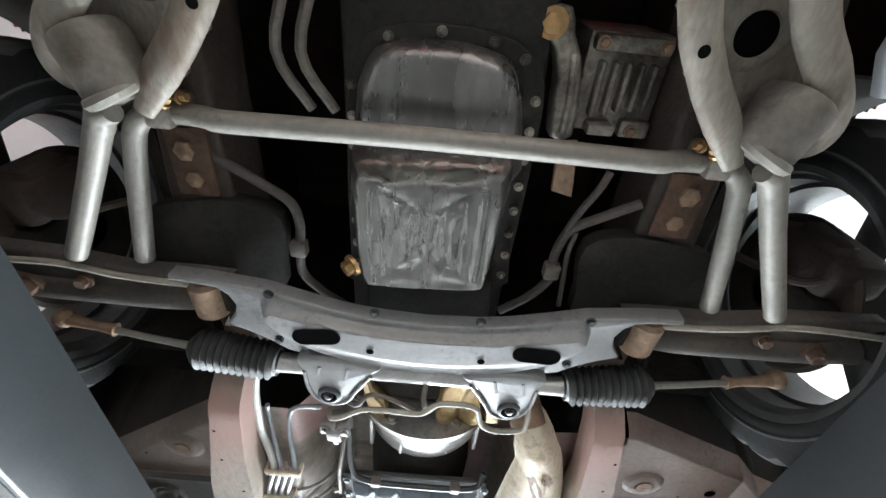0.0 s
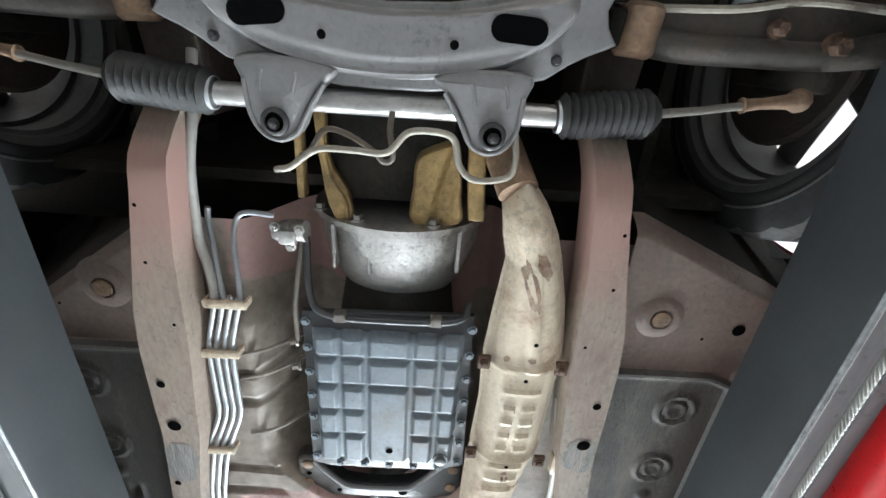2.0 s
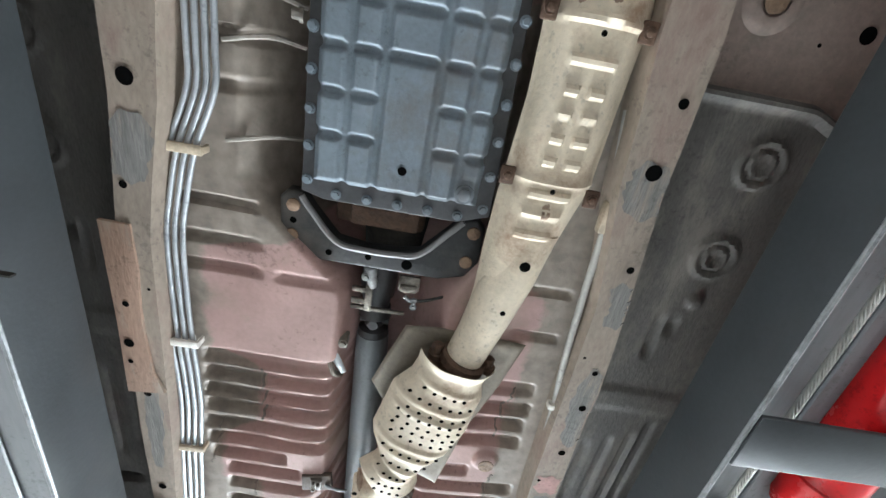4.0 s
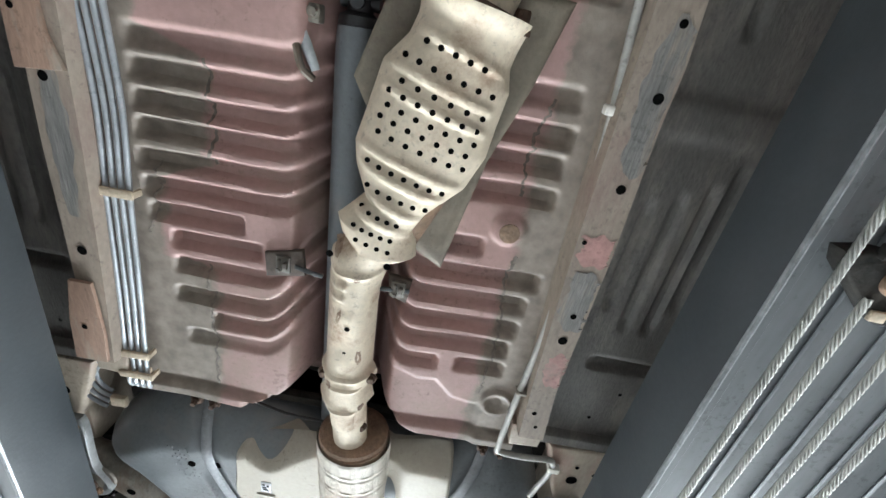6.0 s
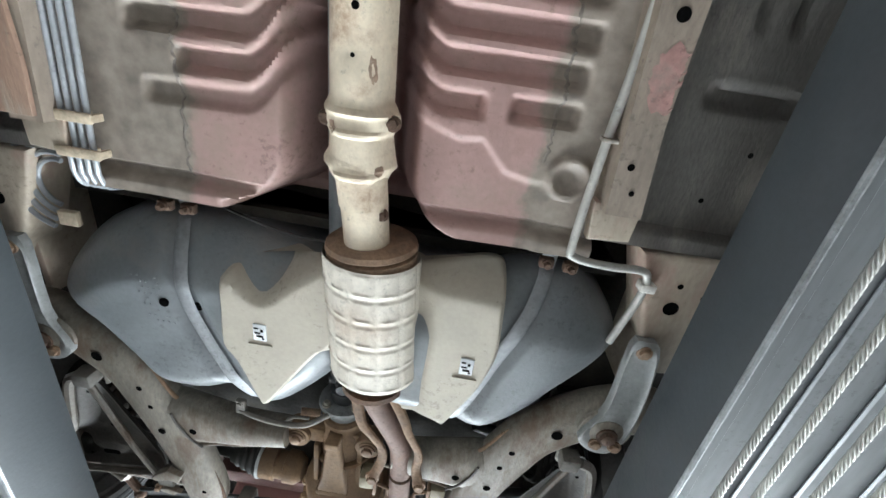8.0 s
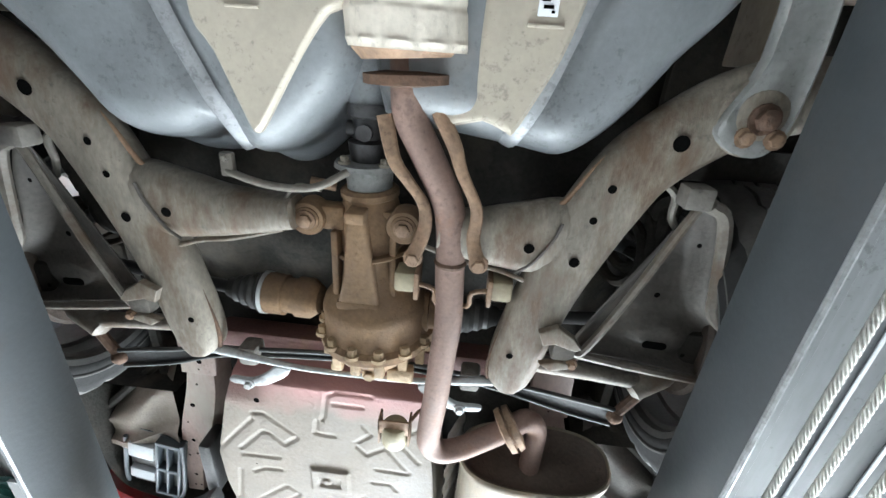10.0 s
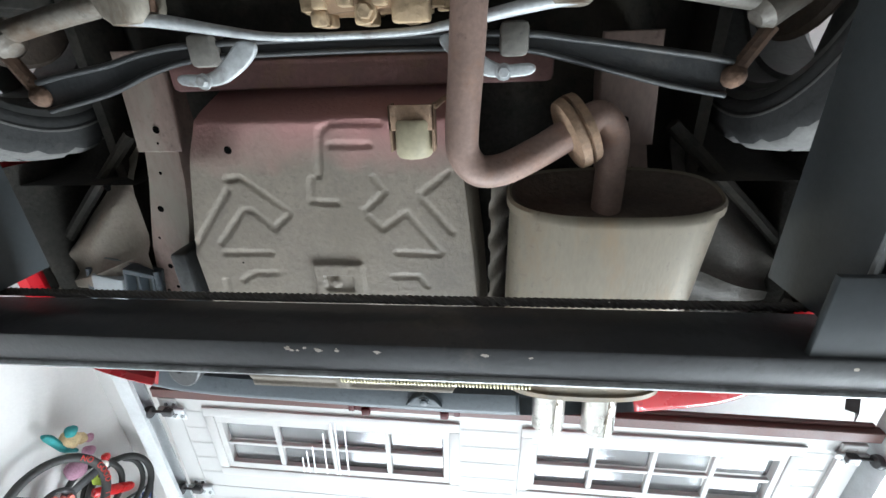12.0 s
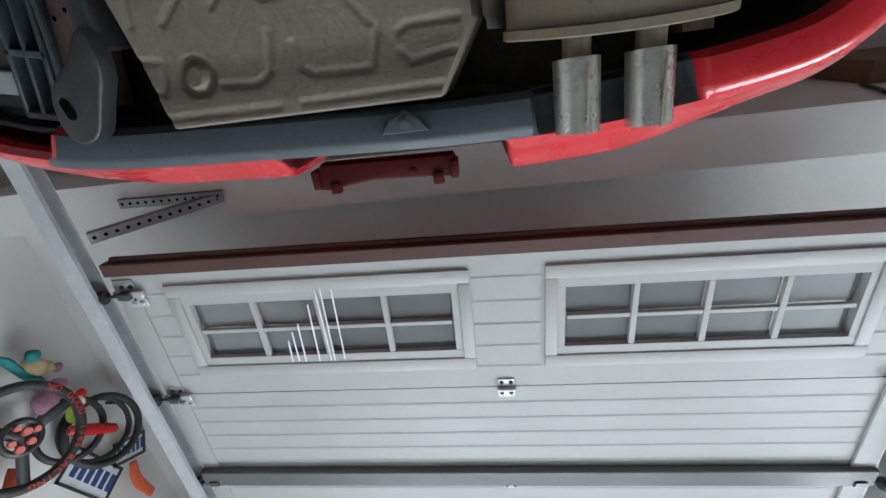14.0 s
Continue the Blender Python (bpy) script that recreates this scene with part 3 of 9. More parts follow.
tagged(part("ceiling_beam", boxed(-1.75, 5.2, 4.676, 4.83, 2.6, 3.3), "plaster", smooth=False), "white plastered beam across the ceiling", "beam", kind="structure")
tagged(part("soffit", boxed(-1.75, 5.2, 4.83, 7.38, 2.74, 3.3), "plaster", smooth=False), "white lowered ceiling above the open door", "ceiling", kind="structure")

# ---- the sectional door, open under the ceiling ----
def bars(bm, x0, x1, y0, y1, z0, z1):
    return box(bm, x0, x1, y0, y1, z0, z1, 0.002, 1)


door = thing("door_1", (0.2, 5.0, 2.3), "white panelled sectional garage door standing open overhead", "garage door", kind="structure")
ZD = 2.322
DX0, DX1 = -1.0, 1.4
joints = (4.91, 5.4, 5.82, 6.3, 6.8, 7.05)
for k in range(5):
    y0, y1 = joints[k], joints[k + 1] - 0.004
    bm = bmesh.new()
    if k == 0:
        for a, b in ((DX0, -0.78), (0.055, 0.378), (1.176, DX1)):
            box(bm, a, b, y0, y1, ZD, ZD + 0.045)
        for a, b in ((-0.78, 0.055), (0.378, 1.176)):
            box(bm, a, b, y0, 5.03, ZD, ZD + 0.045)
            box(bm, a, b, 5.242, y1, ZD, ZD + 0.045)
    else:
        box(bm, DX0, DX1, y0, y1, ZD, ZD + 0.045)
    # clapboard beads
    n = 6
    for j in range(1, n):
        yb = y0 + (y1 - y0) * j / n
        spans = ((-0.96, -0.84), (0.115, 0.31), (1.24, 1.36)) if k == 0 else ((-0.93, 1.33),)
        for a, b in spans:
            v = [bm.verts.new(q) for q in ((a, yb - 0.006, ZD - 0.0008), (b, yb - 0.006, ZD - 0.0008), (b, yb + 0.001, ZD - 0.0022), (a, yb + 0.001, ZD - 0.0022))]
            bm.faces.new(v)
            w = [bm.verts.new(q) for q in ((a, yb + 0.001, ZD - 0.0022), (b, yb + 0.001, ZD - 0.0022), (b, yb + 0.0035, ZD - 0.0005), (a, yb + 0.0035, ZD - 0.0005))]
            bm.faces.new(w)
    part("door_section", bm, "door_white", door, smooth=False)
for a, b in ((-0.78, 0.055), (0.378, 1.176)):
    bm = bmesh.new()
    for x0, x1, y0, y1 in ((a - 0.055, b + 0.055, 4.957, 5.0), (a - 0.055, b + 0.055, 5.272, 5.316), (a - 0.055, a - 0.018, 5.0, 5.272), (b + 0.018, b + 0.055, 5.0, 5.272)):
        box(bm, x0, x1, y0, y1, ZD - 0.009, ZD - 0.001, 0.003, 2)
    for x0, x1, y0, y1 in ((a - 0.018, b + 0.018, 5.0, 5.032), (a - 0.018, b + 0.018, 5.24, 5.272), (a - 0.018, a + 0.004, 5.032, 5.24), (b - 0.004, b + 0.018, 5.032, 5.24)):
        box(bm, x0, x1, y0, y1, ZD - 0.004, ZD - 0.001, 0.001, 1)
    frame_ob = part("window_frame", bm, "door_white", door)
    bm = bmesh.new()
    for i in range(1, 4):
        x = a + (b - a) * i / 4
        bars(bm, x - 0.009, x + 0.009, 5.032, 5.24, ZD - 0.004, ZD + 0.012)
    for i in range(4):
        x0, x1 = a + (b - a) * i / 4 + 0.009, a + (b - a) * (i + 1) / 4 - 0.009
        bars(bm, x0, x1, 5.129, 5.144, ZD - 0.003, ZD + 0.011)
    part("glazing_bars", bm, "door_white", frame_ob)
    bm = bmesh.new()
    for i in range(10):
        disc(bm, (a - 0.03 + (b - a + 0.06) * i / 9, 5.3, ZD - 0.005), 0.004, 0.002, 8)
    part("screws", bm, "galv", frame_ob)
    for i in range(4):
        for y0, y1 in ((5.03, 5.129), (5.144, 5.242)):
            x0, x1 = a + (b - a) * i / 4, a + (b - a) * (i + 1) / 4
            g = part("pane", boxed(x0 + 0.009, x1 - 0.009, y0, y1, ZD + 0.016, ZD + 0.02), "glass", frame_ob, smooth=False)
# top strut and the second stiffener
bm = bmesh.new()
box(bm, DX0 - 0.0, DX1 + 0.02, 4.868, 4.91, ZD - 0.02, ZD + 0.012, 0.003, 1)
box(bm, DX0 + 0.02, DX1, 4.855, 4.868, ZD + 0.0, ZD + 0.016, 0.003, 1)
part("top_strut", bm, "brown", door, "dark red-brown steel strut")
part("stiffener", boxed(DX0, DX1, 5.775, 5.85, ZD - 0.03, ZD - 0.001, 0.004, 1), "stiff", door, "dark grey steel stiffener")


def hinge(x, y, roller):
    bm = bmesh.new()
    box(bm, x - 0.026, x + 0.026, y - 0.036, y - 0.006, ZD - 0.006, ZD, 0.001, 1)
    box(bm, x - 0.026, x + 0.026, y + 0.006, y + 0.036, ZD - 0.006, ZD, 0.001, 1)
    tube(bm, ((x - 0.03, y, ZD - 0.012), (x + 0.03, y, ZD - 0.012)), 0.008, 10)
    if roller:
        box(bm, x - 0.045, x + 0.055, y - 0.012, y + 0.012, ZD - 0.02, ZD - 0.006, 0.003, 1)
        box(bm, x - 0.02, x + 0.05, y + 0.012, y + 0.05, ZD - 0.009, ZD - 0.004, 0.002, 1)
        for dx in (0.005, 0.035):
            bolt(bm, (x + dx, y + 0.035, ZD - 0.009), 0.006, 0.008)
    ob = part("hinge", bm, "galv", door, "galvanised steel hinge")
    for dx in (-0.015, 0.015):
        for dy in (-0.022, 0.022):
            part("hinge_bolt", bolt(bmesh.new(), (x + dx, y + dy, ZD - 0.006), 0.005, 0.006), "dark_steel", ob)
    if roller:
        bm = tubed(((x, y, ZD - 0.024), (x + roller * 0.085, y, ZD - 0.024)), 0.005, 8)
        rings_along(bm, (x + roller * 0.06, y, ZD - 0.03), (x + roller * 0.082, y, ZD - 0.03), ((0, 0.02), (0.3, 0.023), (0.7, 0.023), (1, 0.02)), 16)
        box(bm, x - 0.02, x + 0.02, y - 0.012, y + 0.012, ZD - 0.036, ZD - 0.008, 0.003, 1)
        part("roller", bm, "dark_steel", ob, "black roller in a galvanised carrier")


for y in (4.955, 5.4, 5.835, 6.3):
    hinge(-0.955, y + .02 * (y < 5), -1)
    hinge(1.355, y + .02 * (y < 5), 1)
for y in (5.4, 5.855, 6.3):
    hinge(0.2, y, 0)
part("stile", boxed(1.325, 1.4, 4.93, 7.05, ZD - 0.012, ZD - 0.001, 0.003, 1), "door_white", door)
part("stile", boxed(-1.0, -0.93, 4.93, 7.05, ZD - 0.004, ZD - 0.001, 0.001, 1), "door_white", door)
door.matrix_world = Matrix.Translation((0.2, 5.012, 2.3)) @ Euler((0, 0, radians(1.3))).to_matrix().to_4x4()

# tracks, with perforated hangers up to the ceiling
for s, x in ((-1, -1.045), (1, 1.46)):
    tr = thing("door_track", (x, 5.5, 2.29), "galvanised steel horizontal track of the garage door", "door track", "door tracks")
    y0 = 4.2 if s < 0 else 4.6
    bm = bmesh.new()
    prof_t = ((-.027, 2.352), (-.027, 2.262), (.027, 2.262), (.027, 2.275), (.023, 2.275), (.023, 2.267), (-.022, 2.267), (-.022, 2.290), (-.016, 2.296), (-.022, 2.302), (-.022, 2.313), (.025, 2.313), (.025, 2.318), (-.022, 2.318), (-.022, 2.352))
    f = bm.faces.new([bm.verts.new((x + u, y0, v)) for u, v in prof_t])
    ex_ = bmesh.ops.extrude_face_region(bm, geom=[f])
    bmesh.ops.translate(bm, verts=[v for v in ex_["geom"] if isinstance(v, bmesh.types.BMVert)], vec=(0, 7.0 - y0, 0))
    part("channel", bm, "galv", tr, smooth=False)
    ends = (((-1.028, 4.765, 2.345), (-.729, 4.745, 2.595)), ((-1.113, 4.73, 2.585), (-.72, 4.735, 2.585))) if s < 0 else (((1.36, 4.87, 2.345), (1.53, 4.74, 2.6)),)
    for n_, (a, b) in enumerate(ends):
        a, b = Vector(a), Vector(b)
        d = (b - a).normalized()
        w = Vector((0, 1, 0))
        bm = bmesh.new()
        L = (b - a).length
        k = int(L / 0.03)
        side = d.cross(w).normalized()
        for wv, nv in ((w, side), (side, w)):
            pts = [a + wv * 0.0, a + wv * 0.034, b + wv * 0.034, b]
            f = bm.faces.new([bm.verts.new(p) for p in pts])
            r = bmesh.ops.extrude_face_region(bm, geom=[f])
            bmesh.ops.translate(bm, verts=[v for v in r["geom"] if isinstance(v, bmesh.types.BMVert)], vec=nv * 0.003)
        for i in range(k):
            c = a + d * (0.015 + 0.03 * i) + w * 0.017
            for sg in (-1, 1):
                vs = [bm.verts.new(c + side * (0.0035 if sg > 0 else -0.0006) + 0.006 * (math.cos(q) * d + math.sin(q) * w)) for q in [math.pi * j / 4 for j in range(8)]]
                f = bm.faces.new(vs)
                f.material_index = 1
        part("hanger", bm, ["strap" if s < 0 else "dark_steel", "hole"], tr, "perforated steel angle", smooth=False)

# slim white reflections across one window, built as white rods
for (xa, ya), (xb, yb) in (((-.495, 5.256), (-.488, 5.175)), ((-.473, 5.256), (-.467, 5.142)), ((-.450, 5.257), (-.440, 5.112)), ((-.403, 5.258), (-.389, 5.044)), ((-.364, 5.259), (-.354, 4.993)), ((-.352, 5.26), (-.337, 4.989)), ((-.318, 5.257), (-.303, 4.995))):
    ob = thing("rod", (xa, ya, 2.312), "slim white reflection on the door window, built as a rod", "rod", "white rods")
    part("wire", tubed(((xa, ya, 2.3115), (xb, yb, 2.3115)), .0024, 8), "white_wire", ob)
# board and cable on the beam beside the door
wb = thing("wooden_board", (2.0, 4.64, 2.9), "brown wooden board fixed to the white ceiling beam", "board")
part("plank", boxed(1.47, 2.6, 4.60, 4.674, 2.87, 3.25, .004), "wood", wb)
cb = thing("power_cable", (1.4, 4.665, 2.7), "thin black power cable running along the beam", "cable")
part("cord", tubed([(1.45, 4.668, 2.87), (1.423, 4.668, 2.83), (1.388, 4.668, 2.72), (1.36, 4.668, 2.66), (1.40, 4.668, 2.63), (1.5, 4.668, 2.62), (1.9, 4.668, 2.64)], .006, 8, soft=6), "rubber", cb)

# ---- things hung on the wall ----
XW = -1.72


def on_wall(y, z, out):
    return Vector((XW + out, y, z))


def ring(bm, c, R, r, normal, n=40, m=10):
    nrm = Vector(normal).normalized()
    u = nrm.cross(Vector((0, 0, 1))).normalized()
    v = nrm.cross(u)
    pts = [c + R * (math.cos(2 * math.pi * k / n) * u + math.sin(2 * math.pi * k / n) * v) for k in range(n)]
    rings = []
    for k, p in enumerate(pts):
        o = (p - c).normalized()
        rings.append([bm.verts.new(p + r * (math.cos(a) * o + math.sin(a) * nrm)) for a in [2 * math.pi * j / m for j in range(m)]])
    for k in range(n):
        a, b = rings[k], rings[(k + 1) % n]
        for j in range(m):
            bm.faces.new((a[j], a[(j + 1) % m], b[(j + 1) % m], b[j]))
    return u, v


wheel_c = on_wall(5.505, 2.262, 0.1)
wheel_n = Vector((0.92, -0.2, -0.24)).normalized()
sw = thing("steering_wheel", wheel_c, "black sports steering wheel with red lettering hung on the wall", "steering wheel")
bm = bmesh.new()
wu, wv = ring(bm, wheel_c, 0.187, 0.0185, wheel_n, 56, 12)
part("rim", bm, "rubber", sw)
bm = bmesh.new()
for a in (0, 120, 240):
    q = radians(a + 30)
    o = math.cos(q) * wu + math.sin(q) * wv
    tube(bm, (wheel_c, wheel_c + o * 0.18), 0.02, 8, flat=0.25, up=wheel_n)
ring(bm, wheel_c, 0.06, 0.012, wheel_n, 20, 8)
part("spokes", bm, "dark_steel", sw)
bm = bmesh.new()
for a, b, r in ((-0.03, 0.03, 0.016), (0.005, 0.035, 0.014), (-0.03, -0.01, 0.015), (0.01, -0.02, 0.018), (0.04, -0.005, 0.012), (-0.005, -0.045, 0.014)):
    c_ = wheel_c + wu * a + wv * b
    rings_along(bm, c_ + wheel_n * 0.01, c_ + wheel_n * 0.026, ((0, r), (1, r * 0.8)), 10)
part("horn_pads", bm, "pink", sw, "salmon pink patterned horn pad")
tube_peg = tubed((wheel_c - wheel_n * 0.02, on_wall(wheel_c.y, wheel_c.z, -0.01)), 0.012, 8)
part("peg", tube_peg, "dark_steel", sw)


def lettering(text, size, m, mat, parent, name="lettering"):
    cu = bpy.data.curves.new(name, "FONT")
    cu.body = text
    cu.size = size
    cu.align_x, cu.align_y = "CENTER", "CENTER"
    cu.extrude = 0.0008
    ob = new(name, cu)
    dep = bpy.context.evaluated_depsgraph_get()
    me = bpy.data.meshes.new_from_object(ob.evaluated_get(dep))
    bpy.data.objects.remove(ob)
    me.materials.clear()
    me.materials.append(M[mat])
    ob = new(name, me)
    ob.matrix_world = m
    ob.parent = parent
    bpy.context.view_layer.update()
    ob.matrix_parent_inverse = parent.matrix_world.inverted()
    return ob


def rim_text(text, start, stepd):
    upv = Vector((0, 0, 1)) - wheel_n * wheel_n.z
    upv.normalize()
    rt = upv.cross(wheel_n).normalized()
    for i, ch in enumerate(text):
        if ch == " ":
            continue
        q = radians(start - stepd * i)
        o = math.cos(q) * rt + math.sin(q) * upv
        tdir = o.cross(wheel_n).normalized()
        m = Matrix((tdir, o, wheel_n)).transposed().to_4x4()
        m.translation = wheel_c + o * 0.187 + wheel_n * 0.019
        lettering(ch, 0.034, m, "letter_red", sw)


rim_text("NO GOOD", 122, 8.5)
rim_text("1985", 52, 7)
rim_text("RACING", 17, 8.5)

loop = thing("cable_loop", on_wall(5.76, 2.525, 0.05), "coiled black rubber cable loop hung on the wall", "cable")
for c, R, r, nrm in (((5.765, 2.53, .075), .148, .0155, (.92, -.25, -.18)), ((5.75, 2.52, .05), .135, .012, (.9, -.3, -.2)), ((5.665, 2.44, .045), .125, .014, (.93, -.2, -.2))):
    bm = bmesh.new()
    ring(bm, on_wall(*c), R, r, nrm)
    part("coil", bm, "rubber", loop)
part("tie", tubed((on_wall(5.735, 2.665, 0.1), on_wall(5.72, 2.68, 0.07)), 0.011, 8), "rubber", loop)
part("peg", tubed((on_wall(5.73, 2.66, 0.085), on_wall(5.73, 2.66, -0.01)), 0.008, 8), "dark_steel", loop)


def lump(c, r, stretch, turn=0.0, seed=1):
    """A soft stuffed lump against the wall: centre (y, z, out), radius, stretch in (out, y, z), turned in the wall's plane."""
    bm = bmesh.new()
    rn = random.Random(seed)
    ph = [rn.uniform(0, 6) for _ in range(3)]
    m = Matrix.Translation(on_wall(*c)) @ Euler((radians(turn), 0, 0)).to_matrix().to_4x4() @ Matrix.Diagonal((*stretch, 1))
    bmesh.ops.create_icosphere(bm, subdivisions=3, radius=r)
    for v in bm.verts:
        v.co *= 1 + .07 * math.sin(v.co.x / r * 3 + ph[0]) * math.sin(v.co.y / r * 3 + ph[1]) + .05 * math.sin(v.co.z / r * 5 + ph[2])
        v.co = m @ v.co
    return bm


toy = thing("soft_toy", on_wall(5.34, 2.45, 0.06), "small teal, cream and pink soft toy on the wall", "toy")
part("body", lump((5.325, 2.445, .06), .042, (.9, 1.1, .95), 35), "cream", toy, "cream plush body")
part("snout", lump((5.358, 2.482, .065), .026, (1, 1, 1.1), 0, 2), "cream", toy)
part("nose", lump((5.384, 2.508, .07), .021, (1, .9, 1.1), 0, 3), "mauve", toy, "dull pink nose")
part("cap", lump((5.276, 2.45, .085), .027, (.8, 1, 1), 0, 4), "teal", toy, "teal cloth")
part("wing", tubed([on_wall(y, z, .055) for y, z in ((5.222, 2.372), (5.25, 2.385), (5.3, 2.40), (5.35, 2.42), (5.40, 2.452))], (.012, .024, .022, .026, .012), 12, soft=5, flat=.7), "teal", toy, "teal cloth")
part("scarf", lump((5.458, 2.5, .05), .026, (.8, 1.3, .8), 40, 5), "mauve", toy, "mauve cloth")
part("pouch", lump((5.5, 2.432, .03), .05, (.5, 1.2, .95), 30, 6), "mauve", toy, "mauve cloth")
toy2 = thing("party_horn", on_wall(5.66, 2.47, 0.05), "red and lime green toy horn on the wall", "toy")
part("horn", tubed([on_wall(*q) for q in ((5.645, 2.418, .07), (5.67, 2.442, .08), (5.73, 2.503, .09), (5.785, 2.556, .09), (5.8, 2.57, .085))], (.019, .024, .025, .022, .008), 14, soft=4), "red_cyl", toy2)
part("ball", lump((5.556, 2.543, .06), .02, (1, 1.1, .9), 0, 7), "red_cyl", toy2)
part("collar", lump((5.58, 2.525, .06), .018, (1, 1.3, .7), 0, 8), "clip_white", toy2, "white collar")
part("band", lump((5.6, 2.5, .05), .03, (.6, .8, 1.3), 25, 9), "red_dark", toy2, "dark red band")
part("ribbon", tubed([on_wall(y, z, .06) for y, z in ((5.545, 2.51), (5.575, 2.475), (5.61, 2.455), (5.65, 2.475), (5.675, 2.47))], (.012, .016, .018, .014, .006), 10, soft=5, flat=.35, up=(1, 0, 0)), "lime", toy2, "lime green ribbon")


def number_plate(c, w, h, tilt, dark):
    ob = thing("number_plate", on_wall(c[0], c[1], 0.01), "white number plate with blue characters in a dark frame" if dark else "white number plate with grey blue characters", "number plate", "plates on the wall")
    ca, sa = math.cos(radians(tilt)), math.sin(radians(tilt))

    def pt(u, v, o):
        return on_wall(c[0] + u * ca - v * sa, c[1] + u * sa + v * ca, o)

    def slab(u0, u1, v0, v1, o0, o1):
        bm = bmesh.new()
        f = bm.faces.new([bm.verts.new(pt(u, v, o0)) for u, v in ((u0, v0), (u1, v0), (u1, v1), (u0, v1))])
        r = bmesh.ops.extrude_face_region(bm, geom=[f])
        d = pt(0, 0, o1) - pt(0, 0, o0)
        bmesh.ops.translate(bm, verts=[v for v in r["geom"] if isinstance(v, bmesh.types.BMVert)], vec=d)
        return bm
    part("backing", slab(-w / 2, w / 2, -h / 2, h / 2, 0.002, 0.008), "plate_white", ob)
    for u0, u1, v0, v1 in ((-w / 2, w / 2, h / 2 - 0.012, h / 2), (-w / 2, w / 2, -h / 2, -h / 2 + 0.012), (-w / 2, -w / 2 + 0.012, -h / 2, h / 2), (w / 2 - 0.012, w / 2, -h / 2, h / 2)):
        part("frame_strip", slab(u0, u1, v0, v1, 0.008, 0.014), "rubber", ob)
    for i in range(6):
        u = -w * 0.36 + i * w * 0.145
        part("character", slab(u, u + w * 0.09, -h * 0.22, h * 0.25, 0.008, 0.011), "plate_blue", ob)


number_plate((6.005, 2.627), 0.185, 0.112, 62, False)
number_plate((5.94, 2.43), 0.3, 0.155, 20, True)
board = thing("orange_strap", on_wall(5.66, 2.1, 0.04), "orange red webbing strap hanging on the wall", "strap")
part("webbing", tubed((on_wall(5.62, 2.22, 0.05), on_wall(5.68, 2.12, 0.06), on_wall(5.64, 1.95, 0.04)), 0.028, 10, soft=5, flat=0.3, up=(1, 0, 0)), "orange", board)
part("bar", tubed((on_wall(6.07, 2.6, 0.02), on_wall(6.16, 2.57, 0.025), on_wall(6.3, 2.6, 0.02)), (.02, .03, .024), 10, soft=4, flat=.5, up=(1, 0, 0)), "orange", board)

# ---- the lift ----
LC = 0.047
lift = thing("car_lift", (LC, 2.0, 0), "dark grey four-post car lift holding the car up", "car lift")
for s in (-1, 1):
    xi = LC + s * 0.498
    xo = LC + s * 0.96

    def sp(a, b, *rest, bev=0.0):
        lo, hi = min(a, b), max(a, b)
        return boxed(lo, hi, *rest, bevel=bev)
    rw = part("runway", sp(xi, xi + s * 0.008, -0.5, 4.07, 1.632, 1.755, bev=0.002), "lift_grey", lift, "grey painted runway channel")
    bm = sp(xi + s * 0.008, xo, -0.5, 4.07, 1.702, 1.71)
    for k in range(5):
        x = xi + s * (0.07 + 0.085 * k)
        box(bm, x - 0.011, x + 0.011, -0.5, 4.07, 1.695, 1.702, 0.003, 1)
    part("tread_plate", bm, "lift_light", rw, "ribbed light grey underside")
    part("outer_web", sp(xo, xo + s * 0.008, -0.5, 4.07, 1.632, 1.755), "lift_grey", rw)
    bm = bmesh.new()
    tube(bm, ((xi + s * 0.004, -0.5, 1.632), (xi + s * 0.004, 4.07, 1.632)), 0.0042, 8)
    part("edge", bm, "edge_worn", rw, "bare worn lower edge")
    for y in (0.55, 1.9, 3.2):
        if s < 0:
            part("seam", sp(xi - 0.0002, xi + 0.03, y, y + 0.003, 1.6315, 1.64), "dark", rw)

    # end plate on the crossbeam, gusset and pulleys inside the runway end
    ep = part("end_plate", sp(xi - s * 0.030, xo, 3.998, 4.097, 1.622, 1.6305, bev=0.002), "lift_grey", rw, "grey steel end plate")
    bm = bmesh.new()
    bolt(bm, (xi + s * 0.1, 4.03, 1.622), 0.009, 0.008)
    part("plate_bolt", bm, "rust", ep, "rusty bolt head")
    part("gusset_plate", sp(xi + s * 0.008, xi + s * 0.058, 3.87, 3.998, 1.648, 1.653), "lift_light", ep, "pale grey gusset plate")
    for k in range(3):
        z = 1.645 + 0.017 * k
        bm = turned((xi + s * 0.125, 3.99, z), (xi + s * 0.125, 3.99, z + 0.015), ((0, 0.02), (0, 0.046 + 0.006 * k), (0.2, 0.048 + 0.006 * k), (0.5, 0.038 + 0.006 * k), (0.8, 0.048 + 0.006 * k), (1, 0.046 + 0.006 * k), (1, 0.02)), 32, up=(0, 1, 0))
        part("pulley", bm, "hose_teal", ep, "teal cable pulley")

